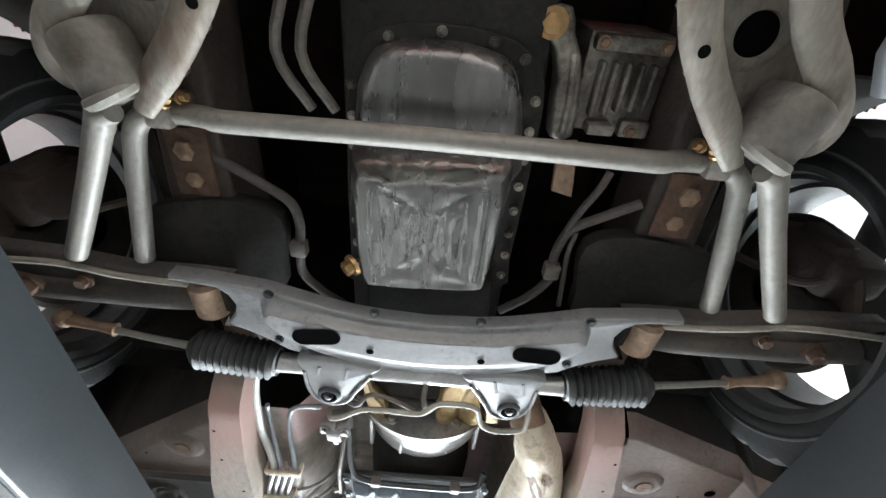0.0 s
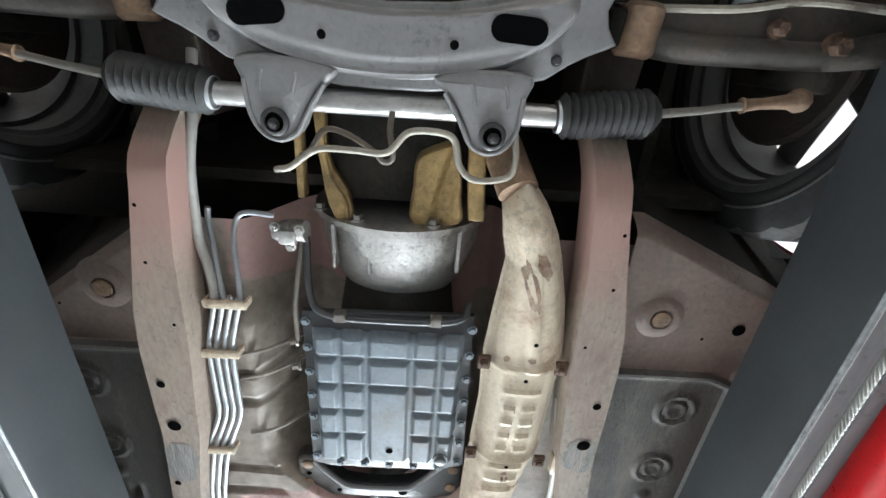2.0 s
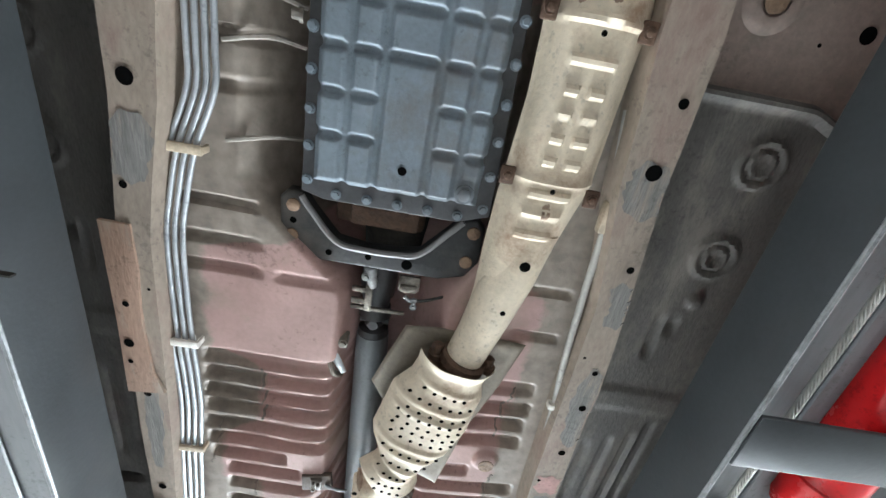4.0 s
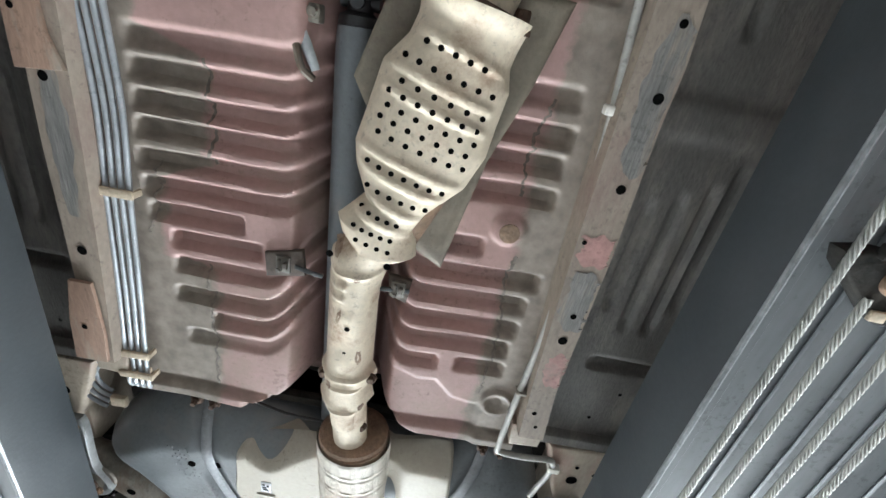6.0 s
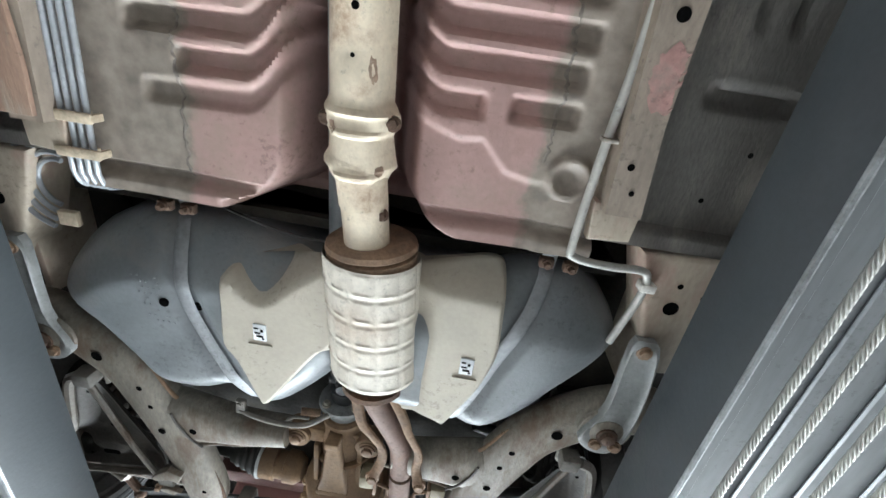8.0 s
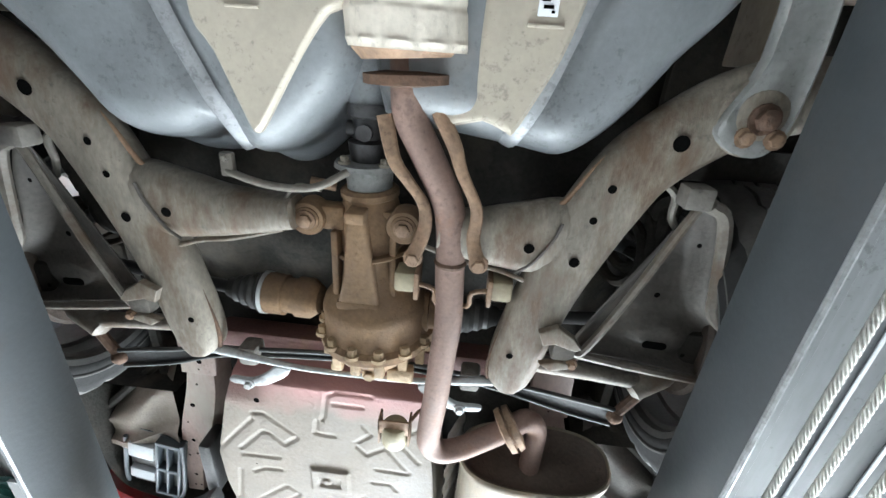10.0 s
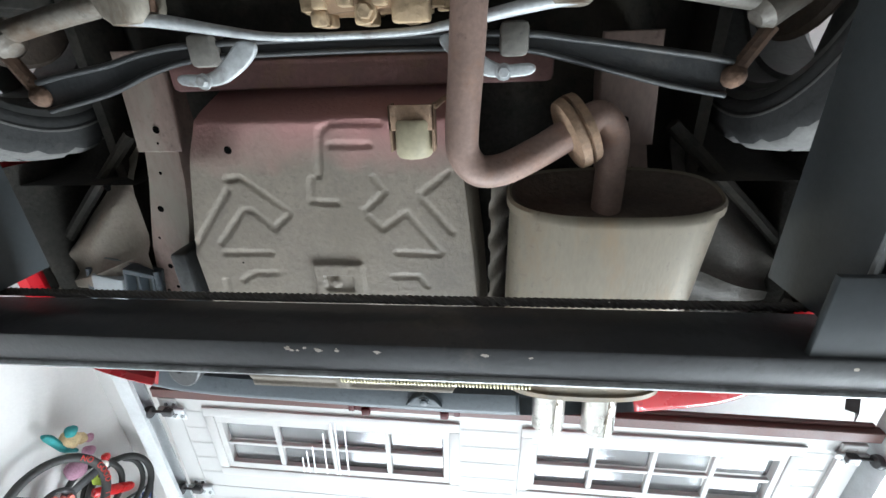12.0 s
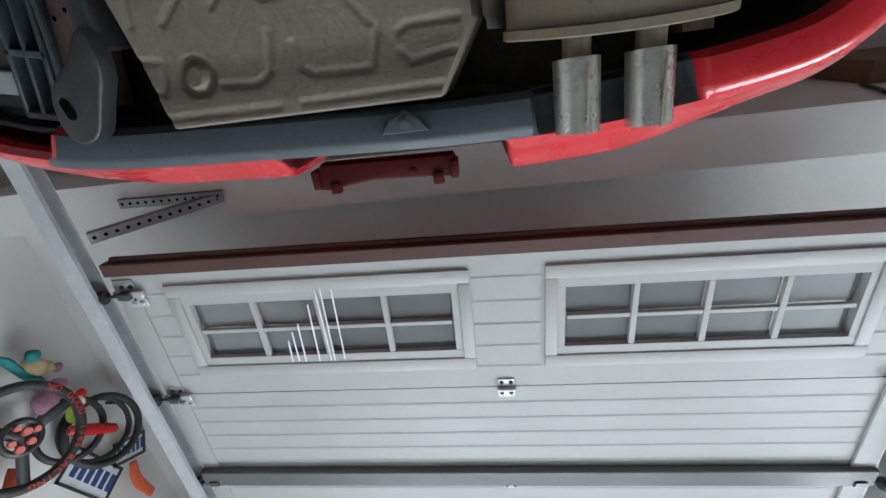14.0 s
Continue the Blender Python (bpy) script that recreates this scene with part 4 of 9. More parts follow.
# cylinder, rod, clevis and the plate that carries them
xr = LC + 0.498
plate = part("carrier_plate", boxed(xr + 0.009, xr + 0.44, 1.935, 2.032, 1.626, 1.634, 0.003), "lift_grey", lift, "chipped grey steel plate")
bm = bmesh.new()
rings_along(bm, (0.765, 0.75, 1.678), (0.778, 2.165, 1.678), ((0, 0.044), (0.0, 0.05), (0.94, 0.05), (0.942, 0.054), (0.985, 0.054), (0.992, 0.05), (1, 0.046)), 32)
cyl = part("cylinder", bm, "red_cyl", lift, "red painted hydraulic cylinder")
part("rod", tubed(((0.778, 2.16, 1.672), (0.806, 2.315, 1.656)), 0.0145, 18), "chrome", cyl, "bright piston rod")
bm = prismed([(0.626, 2.25), (0.66, 2.243), (0.92, 2.25), (0.92, 2.335), (0.73, 2.334), (0.714, 2.334), (0.634, 2.27)], 1.664, 1.69, 0.004)
clv = part("clevis", bm, "dark", cyl, "greasy black clevis plate")
part("tab", boxed(0.66, 0.684, 2.232, 2.25, 1.655, 1.668, 0.002), "dark", clv)
part("tab", boxed(0.697, 0.717, 2.314, 2.328, 1.659, 1.665, 0.001), "clip", clv, "tan label tab")
for x in (0.701, 0.824):
    part("roller", turned((x, 2.275, 1.668), (x, 2.275, 1.634), ((0, 0.017), (0.3, 0.018), (0.55, 0.018), (0.75, 0.0155), (0.9, 0.012), (1, 0.003)), 22, up=(0, 1, 0)), "rust_pale", clv, "dusty brown roller end")
for k, x in enumerate((0.633, 0.684, 0.757, 0.83)):
    bm = bmesh.new()
    y0, y1 = (0.3, 4.05) if k == 0 else (2.3, 4.05)
    n = int((y1 - y0) / 0.0025)
    rings = []
    for i in range(n + 1):
        y = y0 + (y1 - y0) * i / n
        ph = y * 2 * math.pi / 0.058
        rings.append([bm.verts.new((x + r * math.cos(a + ph), y, 1.663 + r * math.sin(a + ph))) for a, r in [(2 * math.pi * j / 24, 0.0032 + 0.0024 * abs(math.sin(math.pi * j / 4)) ** 0.5) for j in range(24)]])
    for a, b in zip(rings, rings[1:]):
        for j in range(24):
            bm.faces.new((a[j], a[(j + 1) % 24], b[(j + 1) % 24], b[j]))
    part("cable", bm, "cable", lift, "twisted steel wire rope")
# cross beams and posts
for y in (-0.42, 4.088):
    beam = part("crossbeam", boxed(-1.2, 1.3, y, y + 0.044, 1.618, 1.702, 0.004), "lift_black", lift, "black painted steel crossbeam")
    part("lower_edge", tubed(((-1.2, y + 0.043, 1.6185), (1.3, y + 0.043, 1.6185)), 0.0045, 8), "edge_worn", beam, "bare worn edge")
    bm = bmesh.new()
    n = 800
    rings = []
    for i in range(n + 1):
        x = -1.15 + 2.4 * i / n
        ph = x * 2 * math.pi / 0.04
        rings.append([bm.verts.new((x, y - 0.012 + r * math.cos(a), 1.697 - 0.004 * math.sin((x + 1.15) * 1.3) + r * math.sin(a))) for a, r in [(2 * math.pi * j / 10 + ph, 0.006 if j % 2 else 0.0045) for j in range(10)]])
    for a, b in zip(rings, rings[1:]):
        for j in range(10):
            bm.faces.new((a[j], a[(j + 1) % 10], b[(j + 1) % 10], b[j]))
    part("wire_rope", bm, "cable_dark", beam, "dark greasy wire rope")
    for x in (-1.2, 1.3):
        bm = boxed(x - 0.06, x + 0.06, y - 0.04, y + 0.084, 0.012, 2.35)
        box(bm, x - 0.14, x + 0.14, y - 0.12, y + 0.17, 0.0, 0.012)
        part("post", bm, "lift_grey", lift)
rnd = random.Random(9)
for i in range(16):
    cx, cy = 0.0 + rnd.gauss(0, 0.03), 4.097 + rnd.uniform(-0.003, 0.003)
    if i > 11:
        cx = rnd.uniform(0.1, 0.6)
    r = rnd.uniform(0.0008, 0.0026)
    bm = bmesh.new()
    vs = [bm.verts.new((cx + r * rnd.uniform(0.5, 1.3) * 1.6 * math.cos(2 * math.pi * k / 9), cy + r * rnd.uniform(0.5, 1.2) * math.sin(2 * math.pi * k / 9), 1.6176)) for k in range(9)]
    bm.faces.new(vs[::-1])
    part("paint_chip", bm, "chip", bpy.data.objects["crossbeam.001"], "chipped pale paint")
bm = bmesh.new()
pts = [(0.02 + 0.225 * i / 560, 4.150 + 0.0064 * math.cos(i * 2 * math.pi / 10), 1.636 + 0.0064 * math.sin(i * 2 * math.pi / 10)) for i in range(561)]
tube(bm, pts, 0.0012, 6)
spring = part("spring", bm, "spring", lift, "thin coil tension spring")
part("release_rod", tubed(((-1.1, 4.14, 1.64), (0.02, 4.150, 1.636)), 0.003, 6), "dark", spring, "black release rod")
part("release_rod", tubed(((0.245, 4.150, 1.636), (1.2, 4.14, 1.64)), 0.003, 6), "dark", spring, "black release rod")

# ---- the car ----
car = thing("car", (0, 2.3, 1.71), "red coupe with a worn, dusty underside standing on the lift", "car")


def mirrored(outline, s):
    return [(s * x, y) for x, y in (outline if s > 0 else outline[::-1])]


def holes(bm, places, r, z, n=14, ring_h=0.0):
    """Black discs, seen from below, just proud of the face at z: the shade inside bores, as colour."""
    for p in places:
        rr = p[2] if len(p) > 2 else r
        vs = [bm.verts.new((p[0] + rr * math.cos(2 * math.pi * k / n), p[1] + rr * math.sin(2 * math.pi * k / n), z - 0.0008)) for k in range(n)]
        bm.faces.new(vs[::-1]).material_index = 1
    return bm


def slot(bm, x, y, hl, hw, z, turn=0.0, n=8):
    # black patch standing in for the shade inside a slot
    ca, sa = math.cos(turn), math.sin(turn)
    vs = []
    for sgn, a0 in ((1, -90), (-1, 90)):
        for k in range(n + 1):
            a = radians(a0 + 180 * k / n)
            u, v = sgn * (hl - hw) + hw * math.cos(a), hw * math.sin(a)
            vs.append(bm.verts.new((x + u * ca - v * sa, y + u * sa + v * ca, z - 0.0008)))
    bm.faces.new(vs[::-1]).material_index = 1
    return bm


def closed_curve(pts, n=4):
    p = [Vector((*q, 0)) if len(q) == 2 else Vector(q) for q in pts]
    out = []
    N = len(p)
    for i in range(N):
        a, b, c, d = p[i - 1], p[i], p[(i + 1) % N], p[(i + 2) % N]
        for k in range(n):
            t = k / n
            out.append(0.5 * ((2 * b) + (c - a) * t + (2 * a - 5 * b + 4 * c - d) * t * t + (3 * b - a - 3 * c + d) * t ** 3))
    return [(v.x, v.y) for v in out]


def bowl(bm, outline, rings, centre=None, cap_top=False):
    """A pressed or moulded vessel: the outline shrunk towards its centre, ring by ring, at falling heights (share, z)."""
    if centre is None:
        centre = (sum(p[0] for p in outline) / len(outline), sum(p[1] for p in outline) / len(outline))
    rs = []
    for s, z in rings:
        rs.append([bm.verts.new((centre[0] + (x - centre[0]) * s, centre[1] + (y - centre[1]) * s, z)) for x, y in outline])
    n = len(outline)
    for a, b in zip(rs, rs[1:]):
        for k in range(n):
            bm.faces.new((a[k], a[(k + 1) % n], b[(k + 1) % n], b[k]))
    c = bm.verts.new((centre[0], centre[1], rings[-1][1]))
    for k in range(n):
        bm.faces.new((rs[-1][k], rs[-1][(k + 1) % n], c))
    return bm


def ribbon(bm, rows, f, nu=10):
    """A long pressing: rows of (y, x left, x right); f(u, y) gives the height at u from -1 to 1 across it."""
    g = []
    for y, xl, xr in rows:
        g.append([bm.verts.new((xl + (xr - xl) * (0.5 + 0.5 * u), y, f(u, y))) for u in [-1 + 2 * k / nu for k in range(nu + 1)]])
    for a, b in zip(g, g[1:]):
        for k in range(nu):
            bm.faces.new((a[k], a[k + 1], b[k + 1], b[k]))
    return bm


def fine_rows(rows, n):
    ys = [r[0] for r in rows]
    yy = np.linspace(ys[0], ys[-1], n)
    return [(float(y), float(np.interp(y, ys, [r[1] for r in rows])), float(np.interp(y, ys, [r[2] for r in rows]))) for y in yy]


def edge_distance(outline):
    """A function that gives the distance of points to a closed outline."""
    a = np.array(outline, dtype=float)
    d = np.roll(a, -1, axis=0) - a
    ll = np.maximum((d * d).sum(1), 1e-12)

    def f(x, y):
        p = np.array((x, y)) - a
        k = np.clip((p * d).sum(1) / ll, 0, 1)
        q = p - d * k[:, None]
        return float(np.sqrt((q * q).sum(1).min()))
    return f


def pillow(bm, outline, f, centre=None, rings=20, skirt=None):
    """A moulded shape: rings from the outline to its centre, at the height f(x, y, distance to the edge); skirt: the height of an upright rim."""
    if centre is None:
        centre = (sum(p[0] for p in outline) / len(outline), sum(p[1] for p in outline) / len(outline))
    dist = edge_distance(outline)
    rs = []
    if skirt is not None:
        rs.append([bm.verts.new((x, y, skirt)) for x, y in outline])
    for k in range(rings):
        sh = 1 - (k / rings) ** 1.5
        row = []
        for x, y in outline:
            px, py = centre[0] + (x - centre[0]) * sh, centre[1] + (y - centre[1]) * sh
            row.append(bm.verts.new((px, py, f(px, py, 0.0 if k == 0 else dist(px, py)))))
        rs.append(row)
    n = len(outline)
    for a, b in zip(rs, rs[1:]):
        for k in range(n):
            bm.faces.new((a[k], a[(k + 1) % n], b[(k + 1) % n], b[k]))
    c = bm.verts.new((centre[0], centre[1], f(centre[0], centre[1], dist(*centre))))
    for k in range(n):
        bm.faces.new((rs[-1][k], rs[-1][(k + 1) % n], c))
    return bm


def rounding(d, r, h):
    """The rise of a rounded edge of radius r and height h at the distance d from it."""
    return h * (1 - math.sqrt(max(0, 1 - (1 - min(1, d / r)) ** 2)))


# body shell round and above the underside
for s in (-1, 1):
    def side(u, v, s=s):
        for wy in (1.0, 3.662):
            if math.hypot(u - wy, v - 2.02) < 0.35:
                return None
        if (u > 3.9 or u < 0.7) and v < 1.985:
            return None
        return (s * (0.8 + 0.03 * math.sin((v - 1.85) * 4)), u, v)
    bm = bmesh.new()
    sheet(bm, 0.05, 4.42, 1.86, 2.62, 90, 26, side)
    part("side_panel", bm, "red", car, "red painted body side")
    # Added black sheet that holds the inside of the body side dark
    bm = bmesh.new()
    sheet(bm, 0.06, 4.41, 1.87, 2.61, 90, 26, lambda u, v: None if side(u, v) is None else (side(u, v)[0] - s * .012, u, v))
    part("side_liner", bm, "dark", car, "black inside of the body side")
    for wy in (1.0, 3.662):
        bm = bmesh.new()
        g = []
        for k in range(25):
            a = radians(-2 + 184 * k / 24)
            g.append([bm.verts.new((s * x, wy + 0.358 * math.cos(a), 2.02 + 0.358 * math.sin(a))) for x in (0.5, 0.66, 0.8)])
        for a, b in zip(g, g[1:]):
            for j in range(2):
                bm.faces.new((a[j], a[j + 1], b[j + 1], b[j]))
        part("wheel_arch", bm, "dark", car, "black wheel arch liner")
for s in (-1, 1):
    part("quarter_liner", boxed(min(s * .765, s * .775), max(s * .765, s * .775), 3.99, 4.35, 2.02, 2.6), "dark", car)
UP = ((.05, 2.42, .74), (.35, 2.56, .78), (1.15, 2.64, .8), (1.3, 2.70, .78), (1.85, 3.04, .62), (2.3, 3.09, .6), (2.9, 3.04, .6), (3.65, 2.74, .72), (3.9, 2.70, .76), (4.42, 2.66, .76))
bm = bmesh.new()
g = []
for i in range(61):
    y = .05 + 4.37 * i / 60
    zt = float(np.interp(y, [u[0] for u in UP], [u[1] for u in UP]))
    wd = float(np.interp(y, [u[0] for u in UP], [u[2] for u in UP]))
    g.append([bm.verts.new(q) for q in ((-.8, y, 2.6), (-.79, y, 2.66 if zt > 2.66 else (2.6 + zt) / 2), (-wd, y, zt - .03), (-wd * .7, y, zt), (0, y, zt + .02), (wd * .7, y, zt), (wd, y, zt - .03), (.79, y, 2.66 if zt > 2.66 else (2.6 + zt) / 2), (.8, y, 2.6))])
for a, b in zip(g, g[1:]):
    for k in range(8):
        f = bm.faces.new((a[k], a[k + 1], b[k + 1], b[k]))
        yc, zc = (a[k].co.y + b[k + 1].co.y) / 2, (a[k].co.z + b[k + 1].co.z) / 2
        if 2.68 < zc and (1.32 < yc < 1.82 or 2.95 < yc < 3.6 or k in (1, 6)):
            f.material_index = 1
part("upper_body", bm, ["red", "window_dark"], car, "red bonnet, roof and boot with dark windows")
# Unseen sheets close the shell; the black ones put shade into its cavities.
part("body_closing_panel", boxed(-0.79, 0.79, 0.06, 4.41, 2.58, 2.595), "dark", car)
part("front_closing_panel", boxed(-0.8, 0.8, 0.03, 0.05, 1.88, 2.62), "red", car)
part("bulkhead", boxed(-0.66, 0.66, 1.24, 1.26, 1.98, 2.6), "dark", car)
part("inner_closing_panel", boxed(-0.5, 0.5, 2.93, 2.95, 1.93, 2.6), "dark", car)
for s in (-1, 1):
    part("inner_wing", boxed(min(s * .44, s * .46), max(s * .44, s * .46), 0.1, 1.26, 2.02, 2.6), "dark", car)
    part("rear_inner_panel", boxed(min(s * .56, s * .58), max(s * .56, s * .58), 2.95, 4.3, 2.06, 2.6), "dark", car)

# wheels
WZ = 2.015
for s in (-1, 1):
    for wy in (1.0, 3.662):
        def prof(pairs):
            return turned((s * 0.595, wy, WZ), (s * 0.79, wy, WZ), pairs, 96, caps=False)
        w = part("tyre", prof(((0.06, 0.213), (0.0, 0.225), (-.01, 0.235), (0.0, 0.243), (-.012, 0.247), (-.012, 0.251), (0.0, 0.255), (0.005, 0.27), (0.05, 0.29), (0.12, 0.299), (0.3, 0.302), (0.3, 0.294), (0.34, 0.294), (0.34, 0.302),
                               (0.5, 0.302), (0.5, 0.294), (0.54, 0.294), (0.54, 0.302), (0.7, 0.302), (0.7, 0.294), (0.74, 0.294), (0.74, 0.302), (0.9, 0.294), (0.98, 0.27), (1, 0.235), (0.94, 0.213))), ["tyre", "tyre_dust_highlight"], car, "dusty black tyre")
        # dusty tread; the sidewall ring's highlight is painted with the same pale colour
        for k_, f_ in enumerate(w.data.polygons):
            f_.material_index = 1 if 96 * 8 <= k_ < 96 * 23 or 96 * 4 <= k_ < 96 * 5 else 0
        # tread blocks
        for v_ in w.data.vertices:
            if (v_.index % 96) % 4 == 0 and math.hypot(v_.co.y - wy, v_.co.z - WZ) > .287:
                v_.co.y, v_.co.z = wy + (v_.co.y - wy) * .977, WZ + (v_.co.z - WZ) * .977
        rim = part("rim", prof(((0.02, 0.222), (0.0, 0.226), (0.03, 0.212), (0.1, 0.208), (0.12, 0.2), (0.34, 0.198), (0.36, 0.19), (0.8, 0.187), (0.93, 0.208), (0.96, 0.22))), "rim_grey", w, "grey cast wheel barrel")
        part("hub_face", turned((s * .735, wy, WZ), (s * .76, wy, WZ), ((0, .02), (0, .055), (1, .05), (1, .02)), 24), "rim_grey", rim)
        for k in range(5):
            q = 2 * math.pi * (k + .3) / 5
            part("spoke", tubed(((s * .748, wy + .04 * math.cos(q), WZ + .04 * math.sin(q)), (s * .758, wy + .196 * math.cos(q), WZ + .196 * math.sin(q))), (.034, .03), 8, flat=.45, up=(1, 0, 0)), "rim_grey", rim)
        part("brake_disc", turned((s * 0.655, wy, WZ), (s * 0.675, wy, WZ), ((0, 0.04), (0, 0.108), (1, 0.108), (1, 0.04)), 32), "arm_dark", w, "dark brake disc")
        bm = turned((s * 0.60, wy, WZ), (s * 0.66, wy, WZ), ((0, 0.03), (0.2, 0.06), (1, 0.065)), 20)
        box(bm, min(s * .6, s * .65), max(s * .6, s * .65), wy - 0.05, wy + 0.05, 1.9, 2.1, 0.012)
        part("hub", bm, "dark", w, "grimy hub carrier")
        part("dust_shield", turned((s * .63, wy, WZ), (s * .64, wy, WZ), ((0, .05), (0, .135), (.6, .142), (1, .142), (1, .05)), 36), "rail_rust", w, "brown pressed dust shield")
        bm = boxed(min(s * .59, s * .69), max(s * .59, s * .69), wy - .125, wy - .055, 1.92, 2.06, .016)
        box(bm, min(s * .6, s * .64), max(s * .6, s * .64), wy - .14, wy - .07, 1.945, 2.03, .01)
        tube(bm, [(s * .6, wy - .09, 1.93), (s * .57, wy - .07, 1.95), (s * .52, wy - .06, 2.03)], .007, 8, soft=4)
        part("caliper", bm, "rail_rust", w, "grimy brown brake caliper")

# ---- front end ----
half = [(0, .979), (.073, .975), (.115, .969), (.17, .955), (.223, .94), (.275, .934), (.30, .931), (.345, .929), (.346, .937), (.30, .941), (.283, .944), (.27, .955), (.263, .972), (.268, .99), (.281, 1.008), (.272, 1.013), (.25, 1.022), (.226, 1.035), (.2, 1.053), (.16, 1.063), (.115, 1.069), (.057, 1.077), (0, 1.078)]
outline = half + [(-x, y) for x, y in half[-2:0:-1]]
bm = prismed(outline, 1.828, 1.852, 0.004)
inner = [(0, .986), (.07, .984), (.12, .976), (.17, .963), (.212, .949), (.226, .957), (.226, .982), (.205, 1.01), (.168, 1.035), (.12, 1.052), (.06, 1.062), (0, 1.065)]
ring_in = closed_curve(inner + [(-x, y) for x, y in inner[-2:0:-1]], 3)
n0 = len(bm.faces)


def xm_face(x, y, d):
    front = step(1.0 - abs(x) * .12, .975 - abs(x) * .12, y)
    return 1.811 + .017 * (1 - step(0, .008 + .022 * front, d)) + .0025 * ridge(y - 1.05 + abs(x) ** 2 * .9, 0, .012)


pillow(bm, ring_in, xm_face, (0, 1.015), 26)
bm.faces.ensure_lookup_table()
slot(bm, .157, 1.0, .034, .015, 1.8105, 0.05)
slot(bm, -.149, 1.0, .034, .015, 1.8105, -.12)
holes(bm, ((-.075, 1.02, .0055), (.082, 1.021, .0055)), .005, 1.8105)
xm = part("front_crossmember", bm, ["xm", "hole", "arm_dark"], car, "satin grey pressed steel crossmember")
bm = bmesh.new()
for x in (-.213, -.071, .075, .222):
    bolt(bm, (x, .964 - abs(x) * .12 + .006, 1.828), .005, .006)
for x in (-.21, .21):
    bolt(bm, (x, 1.03, 1.828), .005, .006)
part("bolts", bm, "dark_steel", xm)
for s in (-1, 1):
    b = [(.06, 1.058), (.083, 1.083), (.1, 1.112), (.113, 1.139), (.135, 1.15), (.158, 1.141), (.172, 1.116), (.175, 1.082), (.182, 1.05), (.12, 1.045)]
    bm = prismed(mirrored(closed_curve(b, 3), s), 1.81, 1.85, 0.007)
    holes(bm, ((s * .139, 1.124, .0125),), .012, 1.8095)
    tube(bm, [(s * x, y, 1.811) for x, y in ((.075, 1.075), (.098, 1.112), (.112, 1.137), (.135, 1.147), (.157, 1.138), (.17, 1.113), (.173, 1.075))], .0035, 8, soft=4)
    for x in (.108, .15):
        tube(bm, [(s * x, 1.062, 1.811), (s * (x + .006), 1.088, 1.8115)], .003, 6)
    rb = part("rack_bracket", bm, ["xm", "hole"], xm, "cast grey rack bracket")
    bm = bmesh.new()
    rings_along(bm, (s * .139, 1.124, 1.811), (s * .139, 1.124, 1.804), ((0, .0185), (.7, .0175), (1, .0145), (1, .0125), (0, .012)), 20, caps=False, up=(0, 1, 0))
    bolt(bm, (s * .141, 1.127, 1.809), .0055, .005)
    part("bush", bm, "dark_steel", rb)
    # control arm
    a = [(.285, .958), (.33, .955), (.43, .956), (.53, .941), (.66, .935), (.69, .975), (.61, 1.0), (.572, 1.016), (.366, 1.02), (.318, .998)]
    bm = prismed(mirrored(a, s), 1.868, 1.89, 0.006)
    tube(bm, [(s * x, y, 1.868) for x, y in ((.30, .99), (.366, 1.003), (.47, 1.004), (.572, 1.002), (.64, .99))], (.02, .019, .018, .018, .022), 14, soft=4)
    arm = part("control_arm", bm, "arm_dark", car, "brown pressed steel lower control arm")
    part("front_edge", tubed([(s * x, y, 1.852) for x, y in ((.325, .963), (.43, .957), (.51, .944), (.6, .946), (.68, .952))], .0048, 8, soft=4), "arm_pale", arm, "pale rolled front edge")
    bm = bmesh.new()
    bolt(bm, (s * .57, .99, 1.858), .012, .02)
    bolt(bm, (s * .49, .975, 1.858), .009, .014)
    part("nuts", bm, "rust", arm, "rusty nuts")
    part("bush", turned((s * .318, .957, 1.862), (s * .314, 1.02, 1.862), ((0, .02), (.1, .026), (.9, .026), (1, .02)), 18), "rust_pale", arm, "rust brown arm bush")
    part("bush_shell", turned((s * .29, .965, 1.872), (s * .288, 1.01, 1.872), ((0, .018), (.1, .022), (.9, .022), (1, .018)), 16), "dark", arm)
    part("ball_joint", turned((s * .665, .975, 1.84), (s * .665, .975, 1.93), ((0, .02), (.3, .026), (.6, .03), (1, .018)), 16), "dark", arm)
    # tension rod with its bracket and bush
    rod = part("tension_rod", tubed([(s * .358, .712, 1.842), (s * .40, .79, 1.845), (s * .478, .925, 1.852)], (.0145, .0135, .0135), 12), "bar", car, "dusty grey tension rod")
    bm = bmesh.new()
    ring(bm, Vector((s * .341, .698, 1.846)), .027, .008, (s * .42, -.9, -.1), 24, 8)
    tube(bm, [(s * .345, .716, 1.836), (s * .362, .722, 1.84), (s * .372, .74, 1.843)], (.012, .015, .0145), 10)
    part("eye", bm, "bar", rod)
    # a deep pressed bracket with rolled edges, wide at the front
    bk = [(.20, .42), (.225, .56), (.255, .625), (.29, .67), (.318, .705), (.34, .685), (.362, .65), (.40, .66), (.385, .62), (.35, .56), (.31, .42)]
    bm = prismed(mirrored(bk, s), 1.89, 1.90, 0.004)
    tube(bm, [(s * x, y, z) for x, y, z in ((.185, .42, 1.862), (.222, .568, 1.852), (.252, .628, 1.848), (.287, .674, 1.846), (.318, .717, 1.845))], (.02, .02, .019, .019, .011), 12, soft=5, flat=.55)
